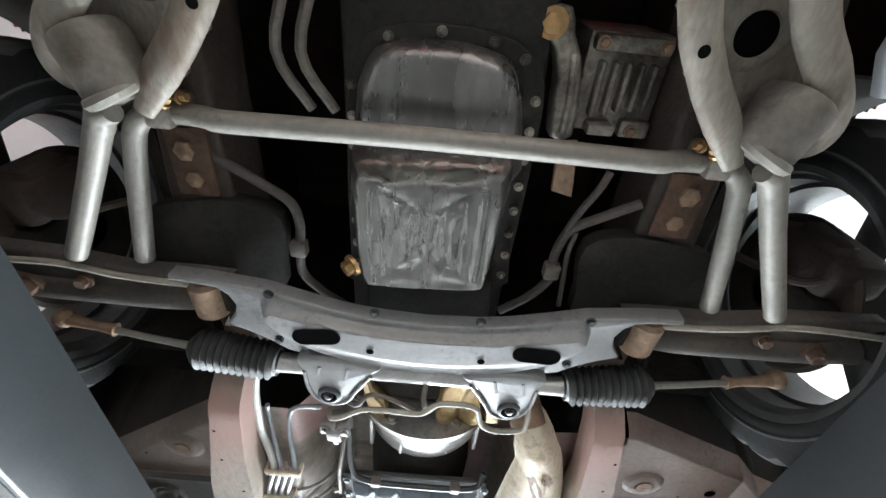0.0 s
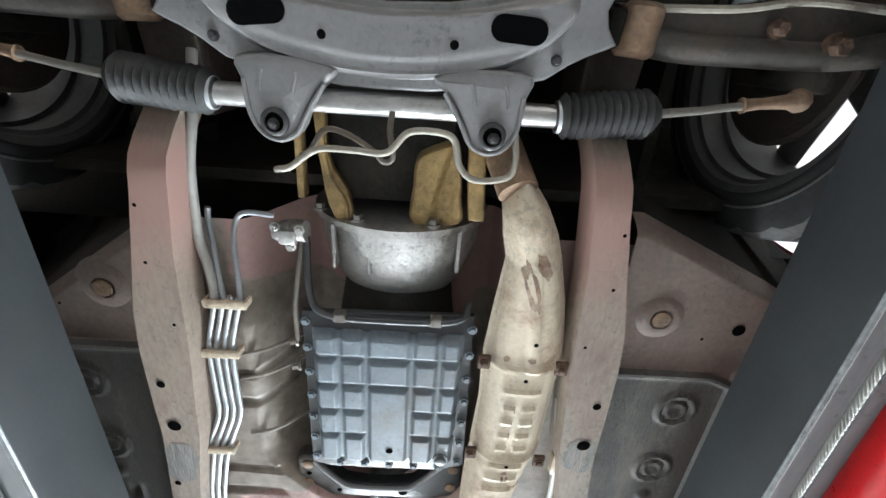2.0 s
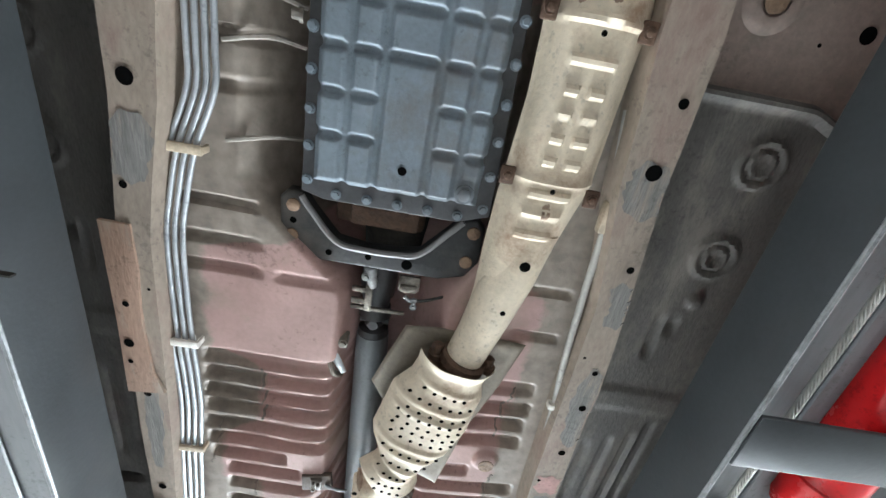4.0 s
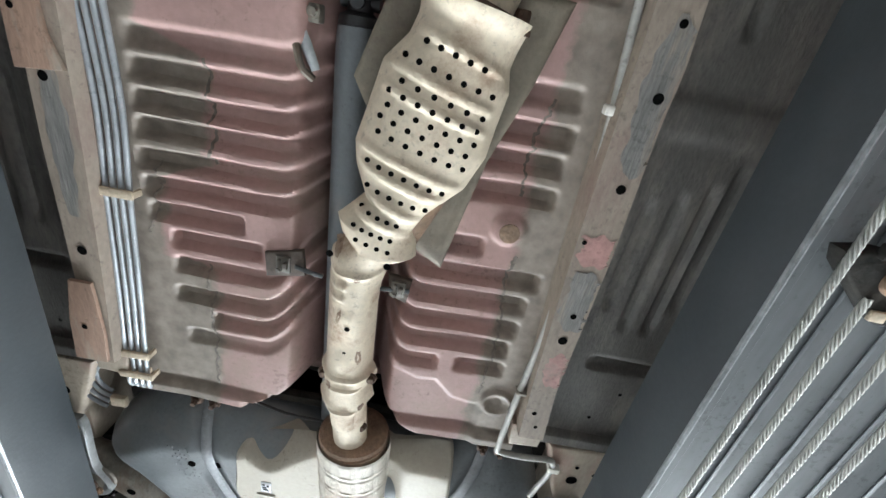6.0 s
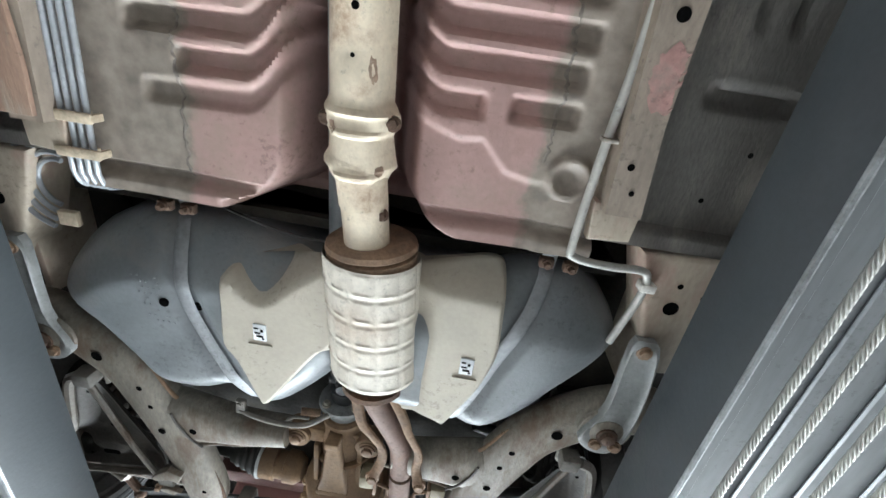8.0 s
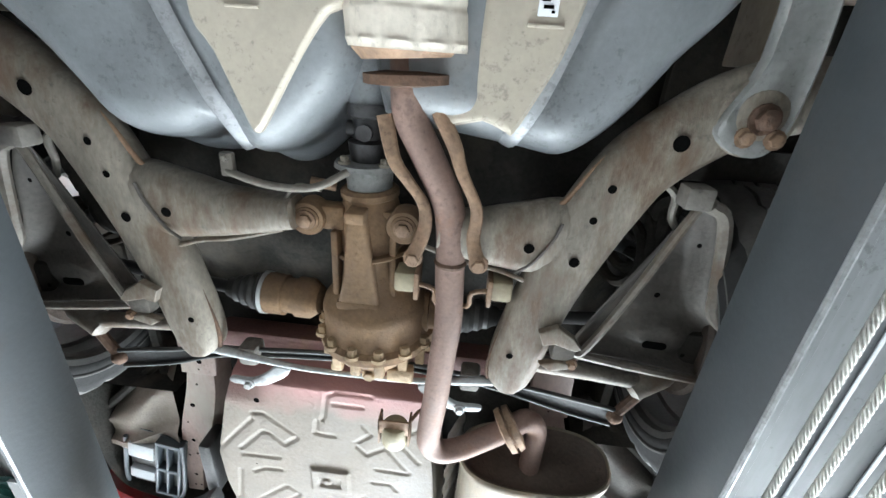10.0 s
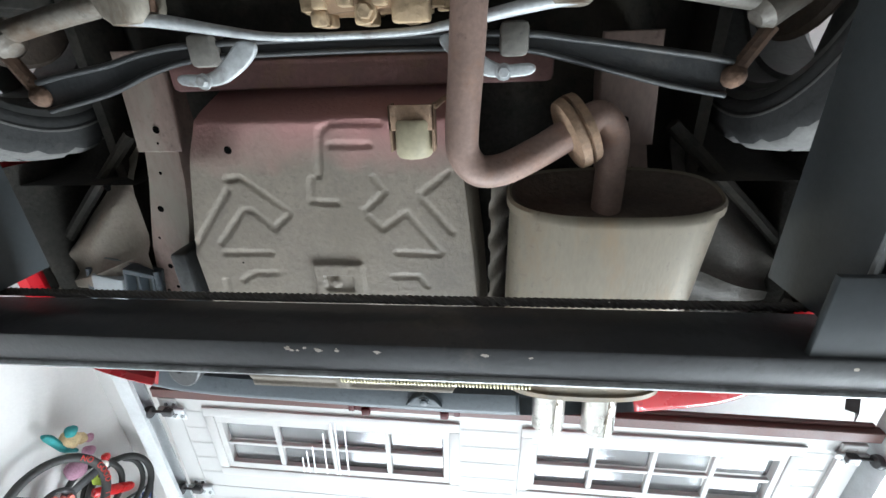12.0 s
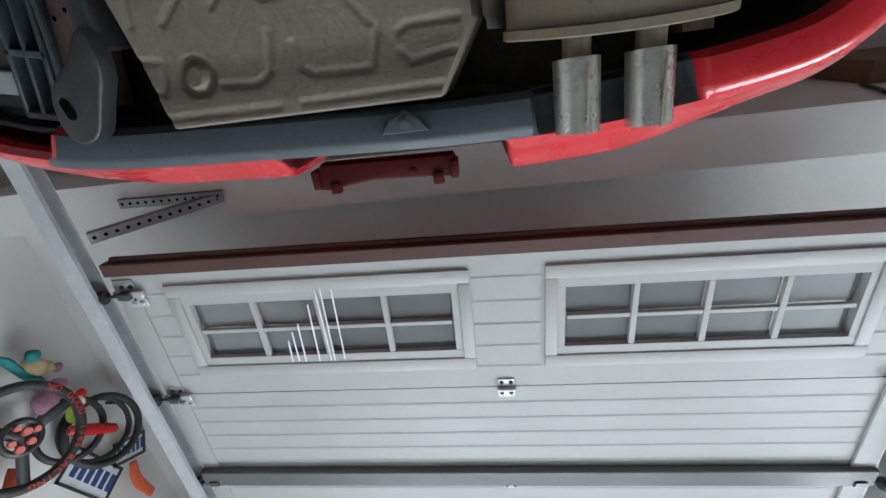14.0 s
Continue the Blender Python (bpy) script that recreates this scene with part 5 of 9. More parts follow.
    tube(bm, [(s * x, y, z) for x, y, z in ((.265, .42, 1.872), (.325, .562, 1.856), (.362, .613, 1.85), (.389, .648, 1.85), (.4, .676, 1.853), (.389, .694, 1.858), (.372, .688, 1.866))], (.02, .02, .02, .018, .014, .012, .01), 12, soft=5, flat=.7)
    for x0, y0, x1, y1 in ((.222, .568, .23, .572), (.252, .628, .262, .632), (.287, .674, .296, .678)):
        tube(bm, [(s * x0, y0, 1.852), (s * x1, y1, 1.892)], .012, 8)
    tbr = part("tension_bracket", bm, "subframe", car, "pale dusty tension rod bracket")
    part("bracket_hole", holes(bmesh.new(), ((s * .236, .608, .006),), .006, 1.839), ["hole", "hole"], tbr)
    bm = turned((s * .335, .704, 1.85), (s * .368, .642, 1.866), ((0, .018), (.0, .033), (.08, .0365), (.85, .0375), (.95, .034), (1, .024)), 30)
    rings_along(bm, (s * .3335, .7065, 1.849), (s * .336, .702, 1.85), ((0, .014), (.4, .0165), (1, .017)), 18)
    part("rod_bush", bm, "arm", tbr, "rubber filled steel bush")
    bm = bmesh.new()
    rings_along(bm, (s * .306, .594, 1.8895), (s * .306, .594, 1.884), ((0, .036), (.6, .031), (1, .027), (1, .023), (0, .021)), 28, caps=False, up=(0, 1, 0))
    holes(bm, ((s * .306, .594, .0225),), .02, 1.8885)
    part("access_hole", bm, ["subframe", "hole"], tbr)
    # boot, tie rod
    bm = bmesh.new()
    prof_ = [(0, .016), (.04, .021)]
    for i in range(11):
        t0 = .06 + .84 * i / 11
        prof_ += [(t0, .0235 + .004 * i / 11), (t0 + .038, .0305 + .003 * i / 11)]
    prof_ += [(.93, .026), (1, .015)]
    rings_along(bm, (s * .222, 1.098, 1.842), (s * .362, 1.086, 1.848), prof_, 28)
    boot = part("steering_boot", bm, "rubber", car, "ribbed black rubber steering boot")
    part("tie_rod", tubed([(s * .355, 1.087, 1.848), (s * .42, 1.078, 1.85), (s * .49, 1.066, 1.852)], (.0065, .0055, .0055), 10), "bar", boot)
    part("boot_clamp", turned((s * .225, 1.0985, 1.842), (s * .233, 1.098, 1.842), ((0, .0195), (0, .0215), (1, .0215), (1, .0195)), 24, caps=False), "galv", boot, "bright hose clamp")
    bm = tubed([(s * .475, 1.068, 1.852), (s * .482, 1.067, 1.852), (s * .5, 1.064, 1.853), (s * .545, 1.058, 1.855)], (.011, .0085, .0075, .0105), 10)
    bmesh.ops.create_icosphere(bm, subdivisions=2, radius=.0165, matrix=Matrix.Translation((s * .553, 1.057, 1.858)))
    part("rod_end", bm, "rust_pale", boot, "rusty tie rod end")
    # dark splash panels and the front rails
    bm = prismed(mirrored([(.262, .25), (.335, .25), (.362, .73), (.372, .86), (.35, 1.14), (.27, 1.14), (.28, .86), (.282, .72)], s), 1.915, 2.02, .008)
    fr = part("front_rail", bm, "rail_rust", car, "rust brown front chassis rail")
    bm = bmesh.new()
    bolt(bm, (s * .325, .785, 1.915), .014, .014)
    bolt(bm, (s * .322, .825, 1.915), .012, .012)
    part("bolts", bm, "rust_pale", fr, "rusty bolt heads")
    part("mount", boxed(min(s * .295, s * .35), max(s * .295, s * .35), .755, .85, 1.908, 1.9155, .003), "rust", fr, "rusty bracket plate")
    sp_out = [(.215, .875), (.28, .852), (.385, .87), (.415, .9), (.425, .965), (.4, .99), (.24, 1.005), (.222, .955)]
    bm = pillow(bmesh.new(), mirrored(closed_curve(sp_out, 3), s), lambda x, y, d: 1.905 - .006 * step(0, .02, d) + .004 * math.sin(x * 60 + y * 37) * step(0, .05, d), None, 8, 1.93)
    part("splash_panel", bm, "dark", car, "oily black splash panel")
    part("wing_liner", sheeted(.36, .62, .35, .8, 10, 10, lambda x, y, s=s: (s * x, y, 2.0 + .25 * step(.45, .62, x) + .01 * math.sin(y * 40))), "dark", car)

# anti-roll bar
half_bar = ((.06, .717, 1.843), (.17, .7185, 1.844), (.238, .721, 1.849), (.265, .7225, 1.862), (.30, .724, 1.87), (.328, .727, 1.866), (.345, .741, 1.862), (.358, .78, 1.862), (.378, .86, 1.863), (.397, .932, 1.866))
pts = [(-x, y, z) for x, y, z in half_bar[::-1]] + list(half_bar)
bar = part("anti_roll_bar", tubed(pts, .0125, 14, soft=5), "bar", car, "dusty grey front anti-roll bar")
for s in (-1, 1):
    bm = boxed(min(s * .298, s * .33), max(s * .298, s * .33), .708, .74, 1.852, 1.915, .008)
    part("clamp", bm, "arm", bar, "rubber bush clamp")
    bm = bmesh.new()
    bolt(bm, (s * .302, .708, 1.856), .006, .016, (s * -.6, -.5, -.3))
    bolt(bm, (s * .285, .703, 1.86), .005, .014, (s * -.8, -.2, -.3))
    part("clamp_bolt", bm, "brass", bar)

# engine sump
SU = [(-.105, .79), (-.107, .70), (-.1, .672), (-.088, .65), (-.064, .637), (-.01, .632), (.04, .636), (.073, .649), (.091, .676), (.1, .73), (.1, .79), (0, .80)]
SD = [(-.107, .752), (-.106, .80), (-.103, .85), (-.097, .905), (-.09, .926), (-.076, .933), (0, .93), (.062, .926), (.076, .918), (.081, .9), (.084, .85), (.086, .80), (.091, .742), (.06, .74), (0, .742), (-.06, .748)]


def sump_deep(x, y, d):
    front = step(.79, .76, y)
    return 1.837 + rounding(d, .012 + .03 * front, .062) + .0022 * math.cos(x * 385) * step(.95, .88, y) * step(.0, .02, d)


bm = pillow(bmesh.new(), closed_curve(SU, 3), lambda x, y, d: 1.898 + rounding(d, .02, .034), (0, .73), 16, 1.935)
pillow(bm, closed_curve(SD, 3), sump_deep, (-.008, .84), 34, 1.935)
sp_ = part("oil_pan", bm, "oilpan", car, "oily black pressed steel sump")
bm = prismed(closed_curve([(-.122, .725), (-.108, .652), (-.08, .627), (-.012, .616), (.055, .622), (.09, .636), (.116, .668), (.121, .739), (.118, .93), (.102, .99), (-.11, 1.0), (-.125, .95)], 2), 1.932, 1.94, .002)
fl = part("flange", bm, "dark", sp_)
bm = bmesh.new()
for k in range(8):
    bolt(bm, (.109, .69 + .038 * k, 1.932), .0045, .007)
    bolt(bm, (-.115, .69 + .038 * k, 1.932), .0045, .007)
for x, y in ((-.07, .634), (-.01, .624), (.05, .63), (.088, .645)):
    bolt(bm, (x, y, 1.932), .0045, .007)
part("flange_bolts", bm, "alu_dirty", sp_, "small rusty flange bolts")
bm = bmesh.new()
bolt(bm, (-.1, .895, 1.845), .0105, .016, (-.7, .2, -.65))
part("drain_plug", bm, "brass", sp_, "brass coloured drain plug")
bm = boxed(-.13, .12, .3, 1.22, 1.94, 2.3, .02)
box(bm, -.1, .1, .95, 1.26, 1.905, 2.1, .02)
eng = part("engine_block", bm, "dark", car, "oily black engine block")
# bracket and ribbed housing beside the sump
bm = prismed(closed_curve([(.093, .592), (.133, .589), (.142, .615), (.156, .64), (.164, .676), (.168, .733), (.14, .737), (.132, .66), (.117, .626), (.096, .623)], 2), 1.945, 1.985, .006)
tube(bm, [(.146, .635, 1.944), (.152, .68, 1.943), (.154, .728, 1.945)], .0055, 8, soft=3)
brk = part("bracket", bm, "alu_dirty", eng, "oily aluminium bracket")
bm = bmesh.new()
bolt(bm, (.113, .606, 1.945), .0125, .01)
part("bracket_bolt", bm, "brass", brk)
bm = boxed(.172, .28, .612, .737, 1.99, 2.1, .006)
box(bm, .176, .272, .614, .634, 1.972, 1.992, .005)
box(bm, .19, .226, .72, .735, 1.962, 1.99, .004)
box(bm, .236, .276, .715, .738, 1.975, 1.992, .004)
cmp_ = part("compressor", bm, "alu_dirty", eng, "oily ribbed compressor housing")
for k in range(5):
    part("rib", boxed(.19 + k * .0165, .197 + k * .0165, .645, .715 - .004 * k, 1.974, 1.992, .002, 1), "alu_dirty", cmp_)
bm = bmesh.new()
for x, y in ((.185, .624), (.262, .624), (.25, .728)):
    bolt(bm, (x, y, 1.974), .006, .008)
part("bolts", bm, "rust_pale", cmp_)
part("strap_bracket", prismed([(.146, .735), (.171, .732), (.18, .79), (.182, .81), (.153, .803), (.15, .77)], 1.925, 1.932, .002), "rust_pale", eng, "pale rusty bracket")
for s, q in ((-1, ((.33, .775), (.276, .806), (.241, .827), (.203, .853), (.194, .887), (.197, .927), (.198, .975), (.171, 1.009), (.13, 1.04))), (1, ((.274, .806), (.232, .83), (.192, .856), (.18, .89), (.179, .919), (.181, .945), (.155, .985), (.115, 1.019)))):
    hose = part("hose", tubed([(s * x, y, 1.918) for x, y in q], .007, 12, soft=5), "arm_dark", eng, "dusty black hose")
    part("hose_clip", boxed(s * (.198 if s < 0 else .179) - .012, s * (.198 if s < 0 else .179) + .012, .915, .94, 1.905, 1.926, .004), "arm", hose)
part("thin_pipe", tubed([(-.234, .869, 1.915), (-.224, .878, 1.915), (-.23, .921, 1.913), (-.24, .985, 1.91)], .0045, 8, soft=5), "dark_steel", eng)
part("thin_pipe", tubed([(.225, .77, 1.93), (.216, .794, 1.925), (.197, .829, 1.92), (.186, .859, 1.918)], .0055, 8, soft=5), "arm_dark", eng)
part("thin_pipe", tubed([(.2, .86, 1.918), (.196, .897, 1.915), (.2, .947, 1.912), (.204, .99, 1.91)], .004, 8, soft=5), "arm_dark", eng)
for x in (-.16, -.19):
    part("thin_pipe", tubed([(x, .45, 1.95), (x + .01, .56, 1.945), (x - .015, .66, 1.94), (x + .02, .73, 1.95)], .007, 8, soft=4), "arm", eng)
part("radiator_support", boxed(-.5, .5, .42, .47, 1.93, 1.99, .01), "subframe", car, "dusty front cross panel")
part("under_tray", prismed([(.43, .42), (.62, .42), (.62, .64), (.45, .64), (.43, .6)], 1.87, 1.885, .006), "tray", car, "pale grey plastic under tray")
part("under_tray", prismed([(-.2, .5), (-.15, .5), (-.155, .6), (-.19, .605), (-.23, .575)], 1.895, 1.90, .004), "tray_dark", car)

# rack tube and the small pipe that crosses behind it
part("steering_rack", tubed(((-.235, 1.098, 1.842), (.24, 1.098, 1.842)), .0155, 16), "alu", car, "bright steering rack tube")
part("brake_pipe", tubed([(-.15, 1.192, 1.83), (-.142, 1.186, 1.811), (-.124, 1.181, 1.81), (-.088, 1.156, 1.81), (-.04, 1.154, 1.81), (.003, 1.154, 1.81), (.03, 1.127, 1.81), (.064, 1.123, 1.81), (.09, 1.131, 1.81), (.1, 1.165, 1.81), (.122, 1.183, 1.81), (.165, 1.177, 1.81), (.174, 1.154, 1.812), (.17, 1.12, 1.82)], .0046, 10, soft=6), "arm_pale", car, "bent steel pipe")
part("brake_pipe", tubed([(-.115, 1.17, 1.83), (-.099, 1.159, 1.82), (-.08, 1.132, 1.82), (-.051, 1.135, 1.82), (-.015, 1.156, 1.82), (-.003, 1.169, 1.82), (.01, 1.163, 1.82), (.006, 1.128, 1.82), (.008, 1.105, 1.83)], .004, 10, soft=5), "arm", car)

# bell housing and gearbox
bm = turned((.012, 1.282, 2.0), (.012, 1.452, 2.0), ((0, .155), (.07, .155), (.075, .146), (.35, .143), (.7, .122), (.95, .098), (1, .08)), 48)
bell = part("bell_housing", bm, "alu", car, "bright cast aluminium bell housing")
bm = bmesh.new()
for x in (-.09, -.03, .06, .115):
    box(bm, x - .004, x + .004, 1.29, 1.37, 1.856 + abs(x) * .25, 1.88 + abs(x) * .25, .002, 1)
for x in (-.12, -.05, .07, .14):
    bolt(bm, (x, 1.283, 1.868 + abs(x - .012) ** 2 * 3.2), .008, .012, (0, -1, 0))
part("webs", bm, "alu", bell)
gl = [(-.112, 1.1), (-.096, 1.1), (-.095, 1.163), (-.087, 1.202), (-.066, 1.233), (-.058, 1.285), (-.08, 1.29), (-.097, 1.257), (-.104, 1.212), (-.11, 1.16)]
bm = prismed(closed_curve(gl, 2), 1.885, 1.9, .003)
tube(bm, [(-.1, 1.11, 1.885), (-.099, 1.17, 1.884), (-.09, 1.215, 1.884), (-.07, 1.25, 1.884), (-.066, 1.28, 1.884)], .0035, 6, soft=4)
part("gusset", bm, "gold", bell, "gold plated gusset strip")
part("gusset", prismed([(-.143, 1.1), (-.131, 1.1), (-.133, 1.252), (-.144, 1.252)], 1.885, 1.91, .003), "gold", bell, "gold plated gusset strip")


def gusset_face(x, y, d):
    fold = x - .082 - .25 * (1.22 - y)
    return 1.878 + rounding(d, .006, .02) + .012 * step(-.014, .0, fold) * step(.03, .012, fold)


gr = closed_curve([(.036, 1.283), (.035, 1.225), (.039, 1.18), (.057, 1.163), (.1, 1.152), (.11, 1.2), (.113, 1.24), (.112, 1.28)], 4)
part("gusset", pillow(bmesh.new(), gr, gusset_face, (.075, 1.22), 16, 1.93), "gold", bell, "gold plated gusset plate")
part("gusset", prismed([(.115, 1.13), (.141, 1.13), (.148, 1.225), (.152, 1.272), (.125, 1.272), (.119, 1.211)], 1.88, 1.9, .005), "gold", bell, "gold plated gusset plate")
bm = turned((-.182, 1.308, 1.872), (-.128, 1.3, 1.868), ((0, .01), (.08, .013), (.25, .013), (.28, .019), (.6, .021), (.65, .015), (1, .018)), 18)
box(bm, -.168, -.14, 1.292, 1.318, 1.845, 1.9, .006)
for x, y in ((-.172, 1.29), (-.15, 1.322), (-.135, 1.292)):
    bolt(bm, (x, y, 1.856), .006, .01)
part("lever_housing", bm, "alu", bell)
bm = turned((.01, 1.42, 1.985), (.005, 1.93, 1.965), ((0, .1), (.2, .115), (.7, .11), (.75, .07), (1, .055)), 28)
gb_ = part("gearbox", bm, "dark", car, "grimy gearbox casing")
XS, YS = (-.081, -.033, .048, .097), (1.525, 1.587, 1.648, 1.71)


def trans_pan(x, y):
    d = min(x + .131, .141 - x, y - 1.468, 1.792 - y)
    z = 1.833 + .022 * (1 - step(0, .016, d))
    g = 0
    inner_cell = -.033 < x < .048 and y > 1.6
    for k in XS:
        g = max(g, step(.0105, .002, abs(x - k)) if not (-.02 < x < .035 and y > 1.6) else 0)
    for k in YS:
        if not (inner_cell and k > 1.6):
            g = max(g, step(.0105, .002, abs(y - k)))
    if x > .097 and y > 1.735:
        g = max(g, step(.0, .01, y - 1.735) * .3)
    return z + .008 * g


bm = sheeted(-.131, .141, 1.468, 1.792, 136, 162, trans_pan)
holes(bm, ((.012, 1.745, .007),), .007, 1.8325)
tp = part("transmission_pan", bm, ["transpan", "hole"], car, "blue grey pressed transmission pan with square ribs")
bm = prismed([(-.142, 1.44), (.15, 1.432), (.156, 1.6), (.163, 1.802), (.11, 1.82), (-.11, 1.82), (-.146, 1.81)], 1.852, 1.862, .002)
tf = part("pan_flange", bm, "dark_steel", tp)
bm = bmesh.new()
for k in range(7):
    bolt(bm, (-.137, 1.46 + .055 * k, 1.852), .006, .007)
    bolt(bm, (.149, 1.46 + .055 * k, 1.852), .006, .007)
for k in range(5):
    bolt(bm, (-.09 + k * .05, 1.808, 1.852), .006, .007)
bolt(bm, (.113, 1.765, 1.836), .011, .01)
part("pan_bolts", bm, "transpan", tp)
part("cooler_pipe", tubed([(-.13, 1.31, 1.87), (-.125, 1.40, 1.85), (-.10, 1.437, 1.842), (0, 1.443, 1.84), (.12, 1.437, 1.842), (.142, 1.41, 1.86)], .006, 10, soft=5), "dark_steel", gb_, "dark steel cooler pipe")
part("cooler_pipe", tubed([(-.135, 1.31, 1.87), (-.15, 1.42, 1.85), (-.152, 1.50, 1.85)], .0045, 8, soft=5), "arm", gb_)
bm = bmesh.new()
for x in (-.075, .085):
    box(bm, x - .01, x + .01, 1.43, 1.447, 1.832, 1.85, .002, 1)
for y in (1.505, 1.56):
    bolt(bm, (-.152, y, 1.855), .007, .015, (-1, 0, -.3))
part("pipe_tabs", bm, "arm", gb_)
# rear gearbox crossmember
ox = [(-.188, 1.835), (-.176, 1.822), (-.15, 1.822), (-.135, 1.845), (-.088, 1.898), (-.04, 1.906), (.02, 1.905), (.06, 1.896), (.105, 1.845), (.122, 1.82), (.15, 1.818), (.165, 1.835), (.166, 1.90), (.15, 1.93), (.1, 1.945), (-.12, 1.945), (-.165, 1.93), (-.186, 1.915)]
bm = prismed(ox, 1.872, 1.90, .006)
xm2 = part("gearbox_crossmember", bm, "satin_black", car, "black pressed gearbox crossmember")
part("rim", tubed([(x, y + .002, 1.868) for x, y in ((-.15, 1.824), (-.135, 1.845), (-.088, 1.898), (-.04, 1.906), (.02, 1.905), (.06, 1.896), (.105, 1.845), (.125, 1.822))], .0058, 8, soft=4), "xm", xm2, "worn grey edge")
bm = bmesh.new()
for x, y in ((-.164, 1.846), (-.166, 1.902), (.146, 1.843), (.143, 1.9)):
    disc(bm, (x, y, 1.872), .0115, .004, 14)
part("bolts", bm, "rust_pale", xm2, "rusty fixing bolts")
bm = holes(bmesh.new(), ((.04, 1.925, .01), (-.1, 1.925, .006), (-.03, 1.922, .006), (-.164, 1.874, .006)), .006, 1.872)
for p in bm.faces:
    p.material_index = 0
part("bores", bm, "hole", xm2)
bm = boxed(-.1, .06, 1.815, 1.875, 1.9, 1.95, .01)
box(bm, -.07, .05, 1.83, 1.87, 1.885, 1.905, .006)
part("rubber_mount", bm, "rust", xm2, "rusty gearbox mount")
# tail, joint, shaft
bm = turned((-.01, 1.93, 1.945), (-.012, 2.06, 1.94), ((0, .03), (.15, .034), (.6, .036), (.8, .034), (.82, .029), (1, .028)), 24)
tail = part("tail_housing", bm, "dark_steel", gb_, "dark tail housing")
part("cross_bar", boxed(-.082, .0, 1.926, 1.946, 1.882, 1.896, .004), "arm_pale", gb_, "pale steel cross bar")
part("cross_bar", boxed(.0, .03, 1.928, 1.946, 1.884, 1.896, .004), "rust_pale", gb_)
bm = boxed(-.03, -.016, 1.985, 2.05, 1.888, 1.895, .002)
box(bm, -.056, -.028, 1.997, 2.008, 1.888, 1.895, .002)
box(bm, -.056, -.028, 2.023, 2.035, 1.888, 1.895, .002)
box(bm, -.056, .05, 2.04, 2.048, 1.889, 1.896, .002)
part("guard_bracket", bm, "alu_dirty", gb_, "oily slotted aluminium bracket")
bm = boxed(.03, .07, 1.957, 1.988, 1.887, 1.893, .002)
box(bm, .034, .066, 1.975, 1.99, 1.882, 1.89, .003)
part("guard_bracket", bm, "alu_dirty", gb_, "oily aluminium bracket")
bm = tubed([(.045, 2.0, 1.885), (.056, 2.008, 1.885), (.066, 2.004, 1.886), (.062, 2.022, 1.886)], .004, 8, soft=3)
bolt(bm, (.064, 2.02, 1.884), .005, .006)
part("clip", bm, "pale_edge", gb_)
bm = turned((-.026, 1.945, 1.885), (-.016, 1.992, 1.887), ((0, .006), (.1, .012), (.4, .013), (.45, .009), (.8, .01), (1, .006)), 16)
bolt(bm, (-.03, 1.965, 1.876), .006, .008)
part("speed_sensor", bm, "pale_edge", gb_, "bright metal sensor")
part("sensor_lead", tubed([(.065, 2.01, 1.89), (.09, 2.0, 1.885), (.13, 1.985, 1.89), (.17, 1.98, 1.9)], .003, 8, soft=5), "rubber", gb_)
part("strap_lever", tubed([(-.09, 2.108, 1.88), (-.083, 2.135, 1.872), (-.068, 2.165, 1.87), (-.054, 2.197, 1.874)], (.006, .008, .009, .007), 8, soft=4, flat=.4), "pale_edge", gb_, "bare metal strap")
shaft = part("propeller_shaft", tubed(((-.012, 2.0, 1.94), (-.010, 2.055, 1.938)), .023, 18), "dark_steel", car, "dull blue grey propeller shaft")
bm = turned((-.011, 2.06, 1.938), (-.010, 2.13, 1.936), ((0, .03), (.35, .034), (.45, .02), (.7, .02), (.8, .031), (1, .033)), 20)
tube(bm, ((-.04, 2.095, 1.937), (.02, 2.095, 1.937)), .011, 12)
tube(bm, ((-.01, 2.095, 1.907), (-.01, 2.095, 1.967)), .011, 12)
part("joint", bm, "dark_steel", shaft, "universal joint")
part("tube", turned((-.010, 2.13, 1.936), (.02, 3.28, 1.935), ((0, .033), (.03, .035), (.97, .035), (1, .03)), 24), "tank", shaft, "dull grey shaft tube")

# ---- floor ----
# pressed grooves of the floor: (y, x from, x to, depth)
GROOVES_L = ((2.19, -.34, .0, .6), (2.236, -.34, .0, .9), (2.283, -.34, .0, 1), (2.325, -.34, .0, 1), (2.376, -.345, .0, 1), (2.423, -.34, .0, 1), (2.470, -.335, -.158, 1),
             (2.519, -.302, -.125, 1), (2.572, -.30, .0, 1), (2.637, -.305, .0, 1), (2.687, -.235, .0, 1), (2.733, -.29, .0, .45))
GROOVES_R = ((2.165, .20, .345, .6), (2.221, .2, .35, 1), (2.268, .2, .347, 1), (2.321, .19, .352, 1), (2.423, .12, .256, .8), (2.479, .0, .372, 1), (2.531, .0, .358, 1), (2.585, .0, .357, 1), (2.634, .0, .352, 1),
             (2.688, .0, .222, .9), (2.686, .246, .355, .9))
DEEP = .02


def groove(y, c):
    return step(.0215, .007, abs(y - c))


